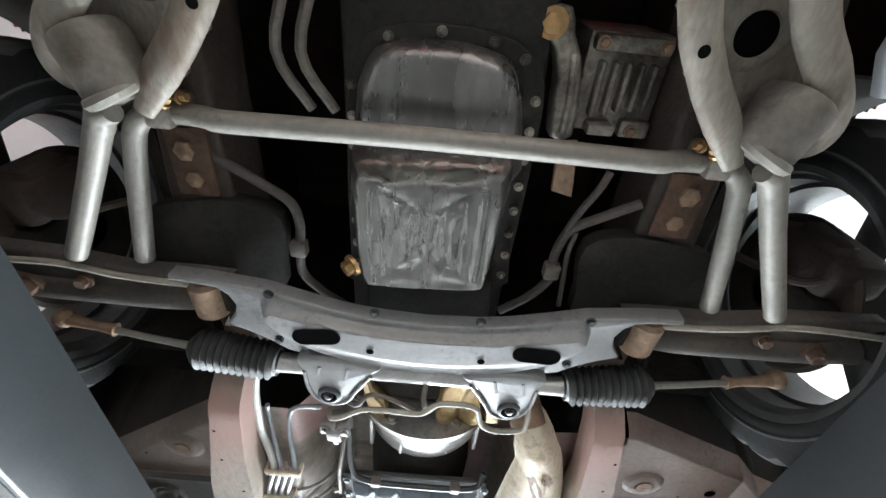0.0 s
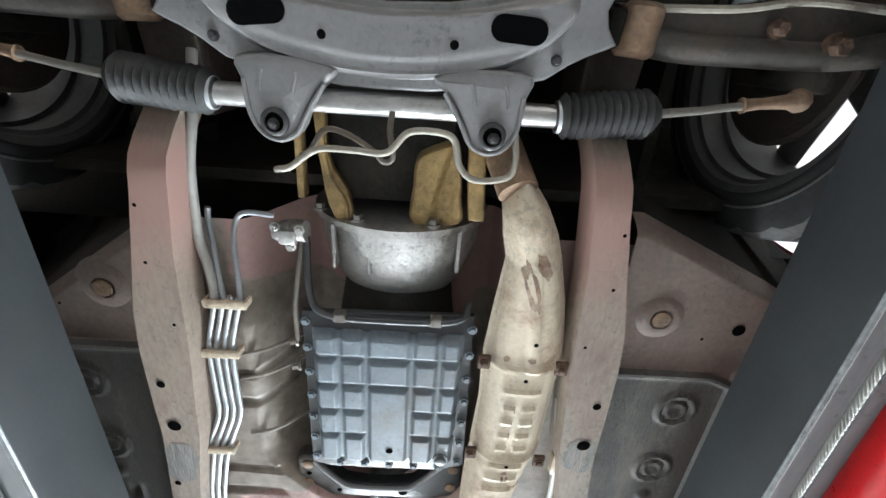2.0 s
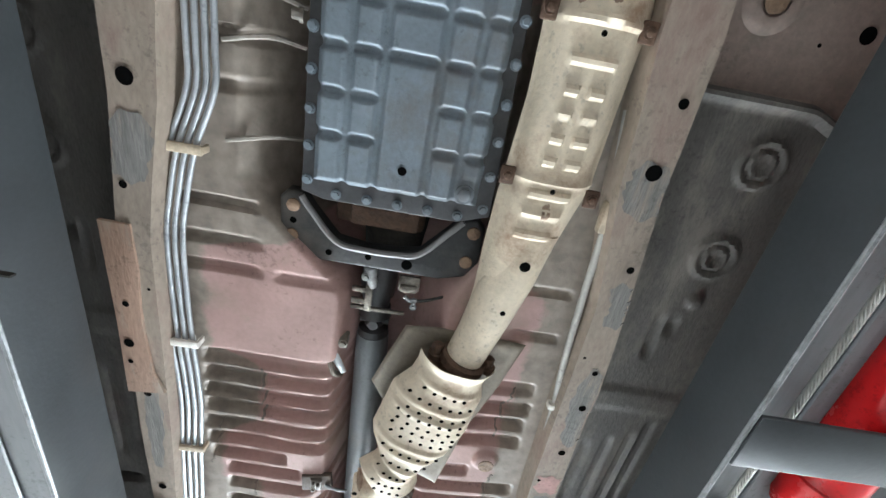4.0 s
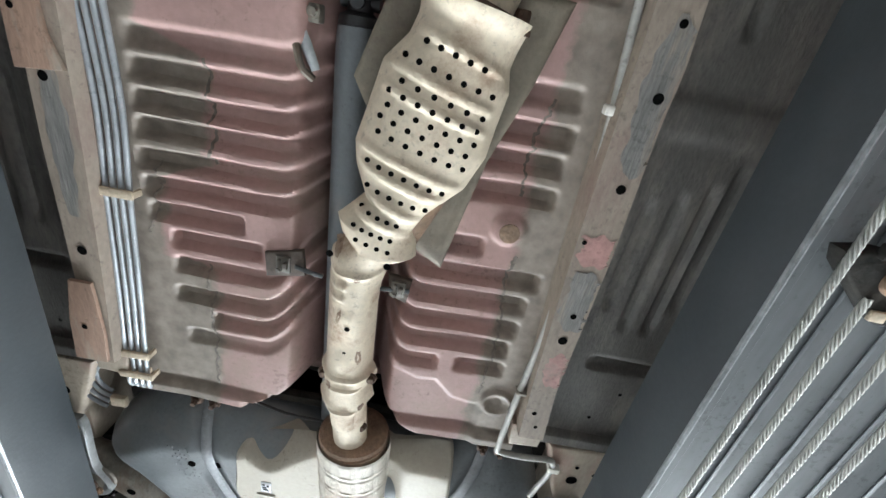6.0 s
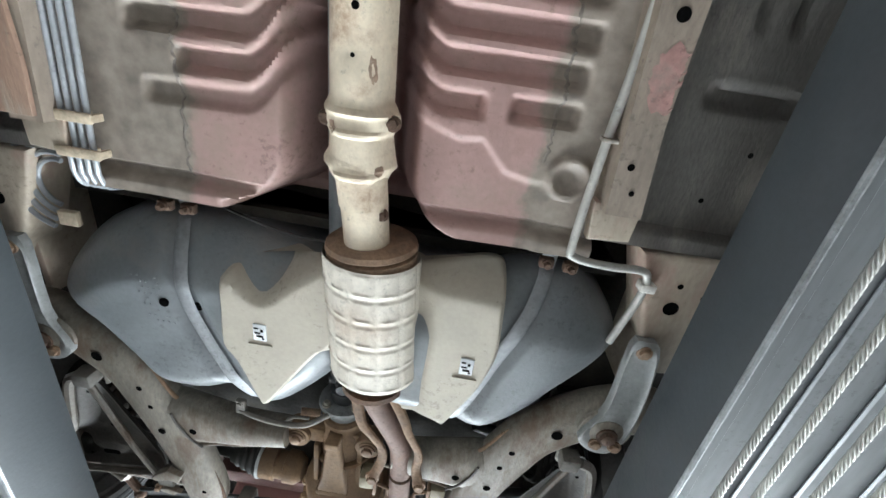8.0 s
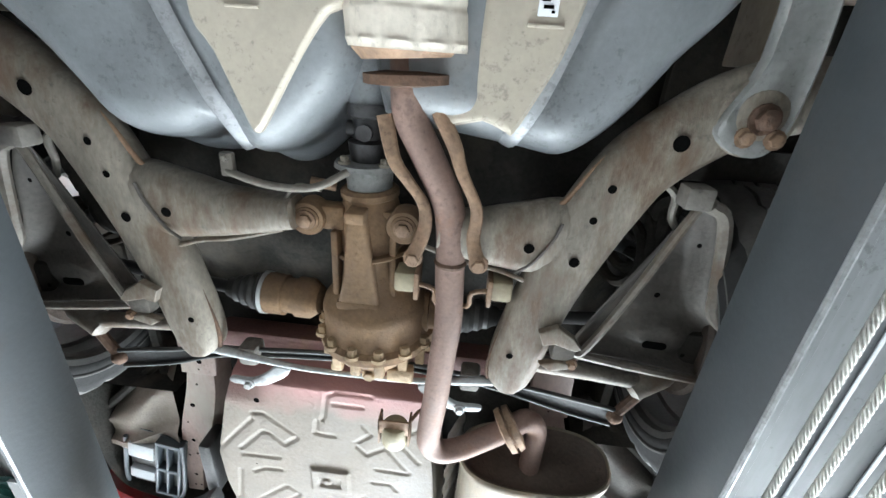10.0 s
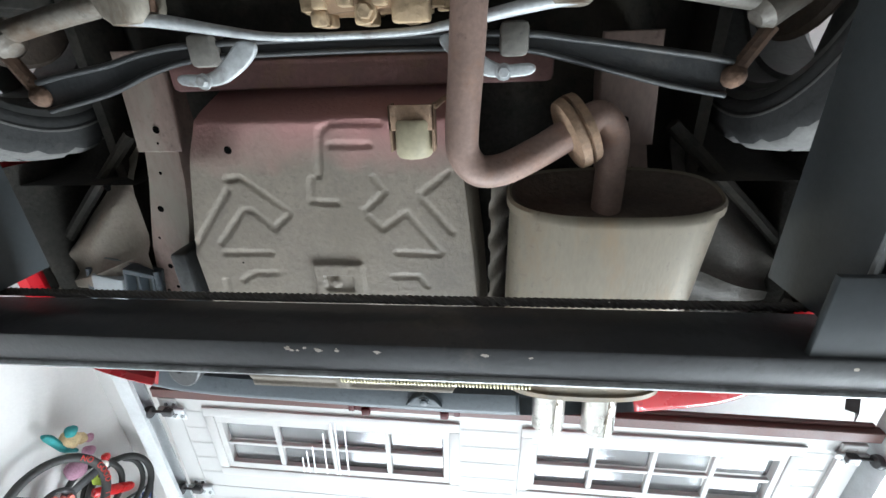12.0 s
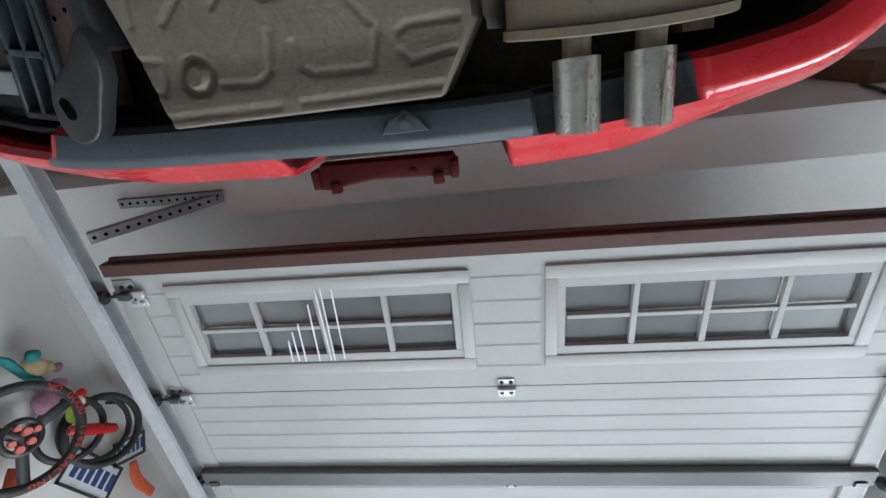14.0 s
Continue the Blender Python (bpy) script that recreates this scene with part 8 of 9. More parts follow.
for s in (-1, 1):
    bm = beam(bmesh.new(), [(s * x, y, w) for x, y, w in ((.65, 3.205, .045), (.59, 3.215, .052), (.52, 3.245, .052), (.44, 3.313, .052), (.40, 3.38, .054), (.37, 3.45, .053), (.342, 3.53, .05), (.318, 3.62, .048), (.304, 3.69, .047), (.298, 3.735, .038), (.297, 3.752, .022))], 1.886, .034)
    beam(bm, [(s * x, y, w) for x, y, w in (((.09, 3.446, .026), (.15, 3.452, .034)) if s < 0 else ((.15, 3.45, .03), (.17, 3.452, .036))) + ((.21, 3.455, .043), (.27, 3.452, .055), (.33, 3.447, .064), (.37, 3.44, .06))], 1.888, .0345)
    holes(bm, ((s * .469, 3.279, .0115), (s * .394, 3.35, .0065), (s * .292, 3.455, .0085), (s * .364, 3.471, .0085), (s * .378, 3.40, .006), (s * .29, 3.664, .006)), .008, 1.8515)
    tube(bm, [(s * x, y, 1.872) for x, y in ((.11, 3.474), (.2, 3.5), (.25, 3.508), (.297, 3.523))], .0045, 8, soft=4)
    sf = part("rear_subframe", bm, ["subframe", "hole"], car, "dusty steel rear subframe arm")
    bm = bmesh.new()
    tube(bm, [(s * x, y, 1.851) for x, y in ((.275, 3.5), (.30, 3.48), (.325, 3.44), (.335, 3.41))], .0028, 6, soft=3)
    part("weld", bm, "arm_dark", sf, "rusty weld bead")
    part("rolled_lip", tubed([(s * x, y, 1.874) for x, y in ((.298, 3.53), (.29, 3.56), (.272, 3.63), (.258, 3.70), (.26, 3.738))], .0045, 8, soft=4), "rust", sf, "rust brown rolled edge")
    part("rolled_lip", tubed([(s * x, y, 1.874) for x, y in ((.49, 3.225), (.43, 3.262), (.38, 3.315), (.345, 3.37), (.33, 3.39))], .0045, 8, soft=4), "rust_pale", sf, "rust brown rolled edge")
    bm = turned((s * .55, 3.238, 1.85), (s * .55, 3.238, 1.832), ((0, .052), (.3, .05), (.4, .038), (.8, .034), (1, .02)), 26, up=(0, 1, 0))
    part("mount_cup", bm, "subframe", sf, "pressed mount cup")
    bm = bmesh.new()
    bolt(bm, (s * .55, 3.238, 1.833), .014, .014)
    part("mount_bolt", bm, "rust", sf, "rusty mount bolt")
    # stamped brace to the body
    ob_ = closed_curve([(.528, 3.028), (.55, 3.015), (.574, 3.022), (.588, 3.1), (.592, 3.18), (.586, 3.25), (.565, 3.284), (.53, 3.284), (.503, 3.262), (.506, 3.232), (.53, 3.17)], 3)
    bm = bowl(bmesh.new(), mirrored(ob_, s), ((1.0, 1.85), (1.0, 1.834), (.9, 1.831), (.82, 1.8345), (.55, 1.8365), (.2, 1.8365)), (s * .553, 3.15))
    bc = part("brace", bm, "brace", sf, "grey stamped brace")
    bm = bmesh.new()
    for x, y in ((.551, 3.035), (.535, 3.262), (.572, 3.262)):
        ring(bm, Vector((s * x, y, 1.833)), .014, .003, (0, 0, 1), 18, 8)
        bolt(bm, (s * x, y, 1.834), .0095, .01)
    part("brace_bolts", bm, "rust_pale", bc)
    # lower arm
    oa = [(.535, 3.372), (.56, 3.37), (.585, 3.43), (.606, 3.54), (.66, 3.588), (.76, 3.63), (.76, 3.69), (.645, 3.69), (.50, 3.672), (.405, 3.662), (.40, 3.64)]
    oa = [(x, y) for x, y, _ in [(q.x, q.y, 0) for q in smooth_path([(x, y, 0) for x, y in oa + oa[:1]], 3)[:-1]]]

    def arm_face(x, y, d, s=s):
        x = abs(x)
        dome = ridge(math.hypot((x - .548) / .085, (y - 3.625) / .05), 0, 1)
        return 1.888 + .026 * step(.0, .03, d) - .016 * dome + .012 * ridge(math.hypot(x - .55, (y - 3.50) * .6), 0, .05)

    bm = pillow(bmesh.new(), mirrored(oa, s), arm_face, (s * .545, 3.60), 24)
    slot(bm, s * .547, 3.638, .022, .008, 1.894, .05 * s)
    holes(bm, ((s * .523, 3.535, .005), (s * .562, 3.439, .004), (s * .60, 3.652, .004)), .005, 1.893)
    la = part("lower_arm", bm, ["arm_dark", "hole"], car, "dark pressed rear lower arm")
    bm = tubed([(s * x, y, z) for x, y, z in ((.53, 3.368, 1.868), (.51, 3.42, 1.868), (.47, 3.53, 1.868), (.43, 3.625, 1.868), (.412, 3.655, 1.868), (.396, 3.65, 1.868))], .0075, 8, soft=4)
    tube(bm, [(s * x, y, z) for x, y, z in ((.545, 3.366, 1.87), (.575, 3.39, 1.872), (.60, 3.5, 1.875), (.615, 3.555, 1.878), (.67, 3.595, 1.88), (.76, 3.635, 1.885))], .011, 8, soft=4)
    tube(bm, [(s * x, y, z) for x, y, z in ((.40, 3.66, 1.875), (.50, 3.676, 1.876), (.64, 3.694, 1.88), (.76, 3.70, 1.885))], .008, 8, soft=4)
    part("arm_rim", bm, "arm", la, "pale rolled arm edge")
    for x, y in ((.378, 3.64), (.515, 3.352)):
        bm = boxed(s * x - .02, s * x + .02, y - .017, y + .017, 1.842, 1.88, .006)
        part("bush", bm, "bush", la, "rubber bush in a steel clip")
    bm = prismed(mirrored([(.33, 3.60), (.36, 3.585), (.39, 3.605), (.405, 3.625), (.395, 3.63), (.36, 3.62), (.34, 3.625)], s), 1.836, 1.85, .003)
    prism(bm, mirrored([(.34, 3.665), (.37, 3.655), (.395, 3.66), (.39, 3.67), (.36, 3.678)], s), 1.838, 1.85, .003)
    part("clip_bracket", bm, "subframe", sf)
    bm = bmesh.new()
    bolt(bm, (s * .395, 3.66, 1.845), .007, .012)
    part("clip_bolt", bm, "rust_pale", sf)
    # lateral link and knuckle end
    bm = tubed([(s * .32, 3.715, 1.905), (s * .46, 3.735, 1.92), (s * .56, 3.752, 1.93)], .0165, 12)
    ll = part("lateral_link", bm, "arm", car, "dusty lateral link")
    bm = turned((s * .545, 3.775, 1.925), (s * .62, 3.72, 1.94), ((0, .012), (.1, .024), (.75, .027), (1, .02)), 18)
    ring(bm, Vector((s * .551, 3.77, 1.926)), .015, .004, (-s * .8, .6, -.2), 16, 6)
    part("link_end", bm, "arm", ll)
    bm = bmesh.new()
    for k in range(4):
        ring(bm, Vector((s * (.48 + k * .01), 3.50 - k * .03, 1.99)), .06, .01, (s, .1, .3), 20, 8)
    part("coil_spring", bm, "dark", car, "black coil spring")
    part("damper", tubed([(s * .52, 3.40, 1.94), (s * .5, 3.36, 2.2)], .026, 14), "dark", car, "black damper")
    part("upper_link", tubed([(s * .33, 3.44, 1.99), (s * .5, 3.50, 2.0), (s * .64, 3.58, 2.02)], .015, 10), "dark_steel", car)
    part("brake_hose", tubed([(s * .44, 3.37, 1.92), (s * .47, 3.345, 1.9), (s * .50, 3.36, 1.89), (s * .51, 3.40, 1.9), (s * .55, 3.44, 1.93)], .006, 8, soft=5), "bar", car, "grey brake hose")
    # drive shaft
    bm = turned((s * .10 + .02 * (s < 0) + .0, 3.652, 1.945), (s * .19, 3.65, 1.947), ((0, .028), (.15, .04), (.4, .041), (.42, .035), (.62, .035), (.64, .041), (1, .041)), 24)
    ds = part("drive_shaft", bm, "diff", car, "rusty drive shaft joint")
    prof_ = [(0, .036)]
    for i in range(4):
        prof_ += [(.05 + i * .23, .042 - i * .005), (.17 + i * .23, .036 - i * .005)]
    prof_ += [(1, .018)]
    part("boot", turned((s * .192, 3.65, 1.947), (s * .27, 3.65, 1.95), prof_, 24), "rubber", ds, "black rubber boot")
    part("clamp", turned((s * .186, 3.65, 1.947), (s * .194, 3.65, 1.947), ((0, .043), (1, .043)), 24), "galv", ds, "bright hose clamp")
    part("shaft", tubed(((s * .26, 3.65, 1.95), (s * .60, 3.642, 1.99)), .013, 12), "dark_steel", ds)
    bm = bmesh.new()
    for k in range(5):
        q = 2 * math.pi * k / 5
        bolt(bm, (s * .155, 3.652 + .03 * math.cos(q), 1.946 + .03 * math.sin(q)), .006, .012, (s, 0, 0))
    part("joint_bolts", bm, "rust_pale", ds)

# rear tie panel of the subframe and anti-roll bar
bm = bmesh.new()
tube(bm, [(-.31, 3.744, 1.876), (-.25, 3.75, 1.876), (-.17, 3.764, 1.878), (-.1, 3.774, 1.88), (0, 3.776, 1.88), (.1, 3.774, 1.88), (.17, 3.764, 1.878), (.25, 3.75, 1.876), (.31, 3.744, 1.876)], (.008, .009, .007, .0055, .005, .0055, .007, .009, .008), 12, soft=4)
part("subframe_tie", bm, "pale_edge", car, "pale scraped subframe tie")
pts = [(-.53, 3.846, 1.93), (-.49, 3.838, 1.93), (-.403, 3.822, 1.93), (-.325, 3.80, 1.93), (-.233, 3.788, 1.93), (0, 3.785, 1.945), (.226, 3.79, 1.93), (.319, 3.805, 1.93), (.437, 3.83, 1.93), (.49, 3.84, 1.93), (.53, 3.848, 1.93)]
bm = bmesh.new()
q = smooth_path(pts, 5)
wid = [.009 + .013 * step(.2, .5, abs(p.x)) for p in q]
for e, dz in ((-1, 0), (1, .004)):
    tube(bm, [(p.x, p.y + e * w, p.z - .008 + dz) for p, w in zip(q, wid)], .0048, 10)
g = [[bm.verts.new((p.x, p.y - w + 2 * w * k / 4, p.z - .002)) for k in range(5)] for p, w in zip(q, wid)]
for a, b in zip(g, g[1:]):
    for k in range(4):
        bm.faces.new((a[k], a[k + 1], b[k + 1], b[k]))
arb = part("rear_anti_roll_bar", bm, "satin_black", car, "black channel-section rear anti-roll bar")
for s in (-1, 1):
    part("bush", boxed(s * .23 - .02, s * .23 + .02, 3.765, 3.81, 1.905, 1.95, .008), "bush", arb)
    bm = prismed(mirrored(closed_curve([(.13, 3.782), (.155, 3.778), (.18, 3.80), (.21, 3.818), (.25, 3.818), (.258, 3.826), (.245, 3.834), (.195, 3.834), (.16, 3.818), (.135, 3.798)], 3), s), 1.878, 1.886, .003)
    bolt(bm, (s * .215, 3.828, 1.878), .008, .012)
    part("strap", bm, "pale_edge", arb, "pale bush strap")
    bm = tubed([(s * .57, 3.785, 1.93), (s * .535, 3.84, 1.925)], .011, 8)
    bmesh.ops.create_icosphere(bm, subdivisions=2, radius=.017, matrix=Matrix.Translation((s * .535, 3.845, 1.925)))
    part("drop_link", bm, "rust", arb, "rusty drop link")

# ---- differential ----
bm = turned((.022, 3.405, 1.935), (.038, 3.745, 1.945), ((0, .044), (.015, .05), (.04, .05), (.05, .046), (.1, .05), (0.129, .055), (0.401, .058), (0.543, .07), (0.630, .097), (0.674, .102), (0.717, .1), (0.826, .103), (0.848, .112), (0.891, .112), (0.902, .104), (1.000, .085)), 40)
diff = part("differential", bm, "diff", car, "rust brown cast differential case")
bm = bmesh.new()
k_ = [(.003, 3.432), (.03, 3.432), (.033, 3.462), (.047, 3.555), (.056, 3.606), (-.02, 3.603), (-.009, 3.557), (-.001, 3.462)]
prism(bm, k_, 1.862, 1.90, .006)
box(bm, -.001, .031, 3.428, 3.448, 1.856, 1.9, .004)
box(bm, -.022, .056, 3.596, 3.614, 1.86, 1.91, .006)
for x0, x1 in ((-.035, -.022), (.066, .079)):
    box(bm, x0, x1, 3.475, 3.60, 1.885, 1.93, .005)
for y in (3.515, 3.605):
    rings_along(bm, (.03, y, 1.94), (.031, y + .008, 1.94), ((0, .07), (.5, .0735), (1, .07)), 30)
part("keel", bm, "diff", diff, "cast keel")
for s, x in ((-1, -.073), (1, .09)):
    bm = turned((x, 3.457, 1.925), (x, 3.457, 1.882), ((0, .03), (.85, .03), (.95, .028), (.95, .022), (1, .021)), 24, up=(0, 1, 0))
    box(bm, min(x, x - s * .06), max(x, x - s * .06), 3.435, 3.478, 1.895, 1.93, .006)
    ear = part("mount_ear", bm, "diff", diff)
    bm = bmesh.new()
    bolt(bm, (x, 3.457, 1.882), .012, .012)
    part("ear_bolt", bm, "rust_pale", ear)
bm = bmesh.new()
for k in range(14):
    q = 2 * math.pi * k / 14
    bolt(bm, (.036 + .108 * math.cos(q), 3.697, 1.944 + .108 * math.sin(q)), .0095, .02, (0, -1, 0))
    box(bm, .037 + .1 * math.cos(q) - .009, .037 + .1 * math.cos(q) + .009, 3.70, 3.745, 1.945 + .095 * math.sin(q) - .009, 1.945 + .095 * math.sin(q) + .009, .003)
part("cover_bolts", bm, "diff_pale", diff, "pale rusty cover bolts")
bm = bmesh.new()
for x in (-.03, .03, .09):
    box(bm, x - .012, x + .012, 3.745, 3.765, 1.872, 1.93, .005)
bolt(bm, (.038, 3.75, 1.862), .01, .014)
box(bm, .07, .12, 3.735, 3.765, 1.86, 1.885, .005)
part("cover_fins", bm, "diff_pale", diff)
bm = turned((.021, 3.36, 1.935), (.022, 3.41, 1.935), ((0, .025), (.05, .056), (.2, .058), (.25, .04), (1, .038)), 28)
pf = part("input_flange", bm, "brace", diff, "pale steel input flange")
bm = bmesh.new()
for k in range(4):
    q = math.pi / 4 + math.pi / 2 * k
    bolt(bm, (.021 + .046 * math.cos(q), 3.362, 1.935 + .046 * math.sin(q)), .007, .012, (0, -1, 0))
part("flange_bolts", bm, "arm_pale", pf)
bm = turned((.02, 3.27, 1.935), (.021, 3.362, 1.935), ((0, .034), (.2, .034), (.25, .026), (.6, .024), (.65, .034), (1, .03)), 20)
tube(bm, ((-.014, 3.312, 1.935), (.056, 3.312, 1.935)), .013, 12)
tube(bm, ((.021, 3.312, 1.90), (.021, 3.312, 1.97)), .013, 12)
part("rear_joint", bm, "dark_steel", diff, "universal joint")
part("breather_hose", tubed([(-.05, 3.41, 1.9), (-.085, 3.40, 1.885), (-.105, 3.43, 1.878), (-.10, 3.47, 1.882)], .0035, 8, soft=5), "bar", diff)
part("sensor", tubed(((-.03, 3.405, 1.915), (-.07, 3.398, 1.905)), .009, 10), "rust_pale", diff)

# ---- boot floor ----
TW = ((3.83, -.32, .15), (3.875, -.325, .155), (3.97, -.348, .17), (4.14, -.39, .19), (4.25, -.385, .198), (4.36, -.362, .2), (4.47, -.33, .135))


def seg(x, y, x0, y0, x1, y1, w):
    vx, vy = x1 - x0, y1 - y0
    t = max(0, min(1, ((x - x0) * vx + (y - y0) * vy) / (vx * vx + vy * vy)))
    return step(w, w * .3, math.hypot(x - x0 - t * vx, y - y0 - t * vy))


# pressed lines of the well floor, as runs of corners
LINES_FRONT = (((-.267, 3.994), (-.242, 3.991), (-.166, 4.053)), ((-.273, 4.015), (-.375, 4.138)), ((-.312, 4.12), (-.251, 4.053), (-.233, 4.053), (-.198, 4.089), (-.164, 4.06)), ((-.31, 4.14), (-.216, 4.139)),
               ((-.097, 3.989), (-.085, 3.914), (-.064, 3.9), (.019, 3.902)), ((-.069, 3.936), (-.003, 3.937)), ((-.111, 3.995), (-.118, 4.036), (-.071, 4.039)), ((-.02, 4.053), (.017, 4.019), (0, 3.993)),
               ((-.017, 4.064), (.007, 4.089), (.053, 4.057), (.112, 4.135)), ((.03, 4.136), (.109, 4.139)), ((.081, 4.023), (.13, 3.985)), ((.081, 4.03), (.134, 4.095)), ((-.287, 4.201), (-.26, 4.184), (-.215, 4.183)), ((.022, 4.187), (.069, 4.186), (.082, 4.206)))
LINES_REAR = (((-.285, 4.31), (-.209, 4.244), (-.199, 4.244), (-.173, 4.269), (-.2, 4.297)), ((-.026, 4.268), (.001, 4.245), (.048, 4.296), (.071, 4.293), (.082, 4.27)), ((-.026, 4.279), (.032, 4.349)), ((-.216, 4.407), (-.156, 4.411), (-.135, 4.398), (-.125, 4.341)),
              ((-.09, 4.36), (-.086, 4.395), (-.066, 4.408), (.027, 4.41), (.041, 4.356)), ((.12, 4.293), (.136, 4.31), (.167, 4.309)), ((.073, 4.366), (.085, 4.358), (.162, 4.357)), ((.073, 4.394), (.085, 4.408), (.156, 4.399)), ((-.323, 4.201), (-.338, 4.309)),
              ((-.349, 4.357), (-.31, 4.362), (-.311, 4.393), (-.319, 4.408), (-.345, 4.403)), ((-.328, 4.446), (-.132, 4.448)), ((-.091, 4.447), (.131, 4.445)), ((-.123, 4.297), (-.084, 4.294)))
BEADS = [(*p, *q) for run_ in LINES_FRONT + LINES_REAR for p, q in zip(run_, run_[1:])]


def tub(u, y, x):
    z = 1.946 + .014 * step(4.36, 4.45, y) * -1 + .004
    deep = 0
    for b in BEADS:
        if min(b[1], b[3]) - .02 < y < max(b[1], b[3]) + .02:
            deep = max(deep, seg(x, y, *b, .0082))
    z += .0027 * deep
    z -= .007 * step(.053, .045, abs(x + .087)) * step(.045, .037, abs(y - 4.198))
    z += .005 * step(.03, .026, abs(x + .087)) * step(.018, .014, abs(y - 4.2)) * step(.008, .012, math.hypot(x + .095, y - 4.2))
    d = math.hypot(x + .257, y - 4.389)
    z += .006 * ridge(d, .026, .008)
    z -= .006 * step(.02, .014, d)
    z += .12 * step(3.90, 3.83, y) + .02 * step(3.97, 3.88, y) * step(-.2, -.3, x)
    z += .09 * step(.93, 1.0, abs(u)) + .06 * step(4.462, 4.47, y)
    return z


bm = bmesh.new()
g = []
for y, xl, xr in fine_rows(TW, 190):
    g.append([bm.verts.new((xl + (xr - xl) * k / 150, y, tub(-1 + 2 * k / 150, y, xl + (xr - xl) * k / 150))) for k in range(151)])
for a, b in zip(g, g[1:]):
    for k in range(150):
        bm.faces.new((a[k], a[k + 1], b[k + 1], b[k]))
holes(bm, ((-.245, 3.94, .007), (-.105, 4.452, .005), (-.27, 4.155, .002)), .005, 1.94)
tubo = part("spare_wheel_well", bm, ["tub", "hole"], car, "dusty pressed spare wheel well with X beads")
bm = bmesh.new()
ring(bm, Vector((-.245, 3.94, 1.946)), .01, .003, (0, 0, 1), 18, 8)
part("drain_rim", bm, "rust_pale", tubo)
bm = bmesh.new()
g = []
for i in range(41):
    y = 3.98 + .40 * i / 40
    g.append([bm.verts.new((.198 + .012 * k + .004 * (1 if (i // 3) % 2 else 0), y, 1.945 + .03 * k)) for k in range(4)])
for a, b in zip(g, g[1:]):
    for k in range(3):
        bm.faces.new((a[k], a[k + 1], b[k + 1], b[k]))
part("ribbed_shield", bm, "pan_grey", tubo, "corrugated side shield")
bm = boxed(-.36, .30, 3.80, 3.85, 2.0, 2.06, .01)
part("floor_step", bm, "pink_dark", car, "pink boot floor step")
for s in (-1, 1):
    rr = ((3.80, .38, .458), (3.86, .383, .462), (3.92, .388, .468), (4.02, .396, .49), (4.1, .412, .515), (4.16, .43, .532), (4.22, .455, .54), (4.33, .487, .55), (4.42, .5, .556))
    bm = bmesh.new()
    rows = fine_rows(rr, 30)
    ribbon(bm, [(y, s * a, s * b) for y, a, b in rows] if s > 0 else [(y, s * b, s * a) for y, a, b in rows], lambda u, y: 2.022 + .075 * step(.86, 1, abs(u)), 22)
    holes(bm, ((s * .475, 4.075, .007), (s * .45, 4.0, .0035), (s * .497, 4.208, .006), (s * .495, 4.26, .004), (s * .52, 4.27, .004), (s * .43, 3.95, .003), (s * .5, 4.14, .003), (s * .515, 4.35, .005), (s * .525, 4.395, .003), (s * .508, 4.395, .003)), .005, 2.022)
    prism(bm, mirrored([(.374, 3.78), (.466, 3.78), (.472, 3.9), (.476, 3.957), (.386, 3.957), (.38, 3.9)], s), 2.013, 2.023, .003)
    holes(bm, ((s * .423, 3.915, .007), (s * .428, 3.94, .0025)), .005, 2.0128)
    part("rear_rail", bm, ["rail_rear", "hole"], car, "dusty pink rear chassis rail")
    bm = bmesh.new()
    def quarter(u, v, s=s):
        # u along the wheel arch edge, v back from it
        x = .53 + .26 * u
        y = 3.955 + (x - .53) * .92 + v * (.44 - .3 * u)
        return (s * x, y, 2.03 + .05 * step(.2, .0, v) - .02 * ridge(v, .55, .12) + .012 * math.sin(u * 9) * step(.1, .3, v) + .06 * step(.86, 1, v))
    sheet(bm, 0, 1, 0, 1, 24, 24, quarter)
    holes(bm, ((s * .585, 4.03, .009),), .009, 2.03)
    # the right panel takes a darker colour than the left
    part("quarter_panel_inner", bm, ["tub" if s < 0 else "arm_dark", "hole"], car, "dusty beige inner quarter panel" if s < 0 else "darker inner quarter panel")
    bm = tubed([(s * x, y, 2.06) for x, y in ((.52, 3.93), (.6, 4.005), (.7, 4.1), (.8, 4.2))], .012, 8, soft=3)
    part("arch_lip", bm, "dark", car, "rolled arch edge")
# vent and lash brackets
VM = Matrix.Translation((-.6, 4.31, 2.0)) @ Euler((0, 0, radians(12))).to_matrix().to_4x4()


def in_vent(bm):
    bmesh.ops.transform(bm, matrix=VM, verts=bm.verts)
    return bm


bm = bmesh.new()
for x0, x1, y0, y1 in ((-.012, -.004, -.1, .11), (.0195, .0265, -.1, .11), (.051, .06, -.1, .11), (-.012, .06, -.108, -.095), (-.012, .06, -.004, .008), (-.012, .06, .1, .112)):
    box(bm, x0, x1, y0, y1, -.006, .02, .002, 1)
vent = part("cabin_vent", in_vent(bm), "bumper_dark", car, "grey plastic cabin vent grille")
part("vent_back", in_vent(boxed(-.1, .062, -.11, .115, .02, .028, .002)), "tray_dark", vent)
for y0, y1, z in ((-.075, -.02, .0), (.035, .075, .004)):
    part("flap_box", in_vent(boxed(-.09, -.018, y0, y1, z - .004, .02, .004)), "tray", vent, "pale grey plastic box")
for y0, y1 in ((-.02, .03), (.075, .1)):
    part("flap", in_vent(boxed(-.085, -.02, y0, y1, .012, .02, .002)), "rubber", vent, "black rubber flap")
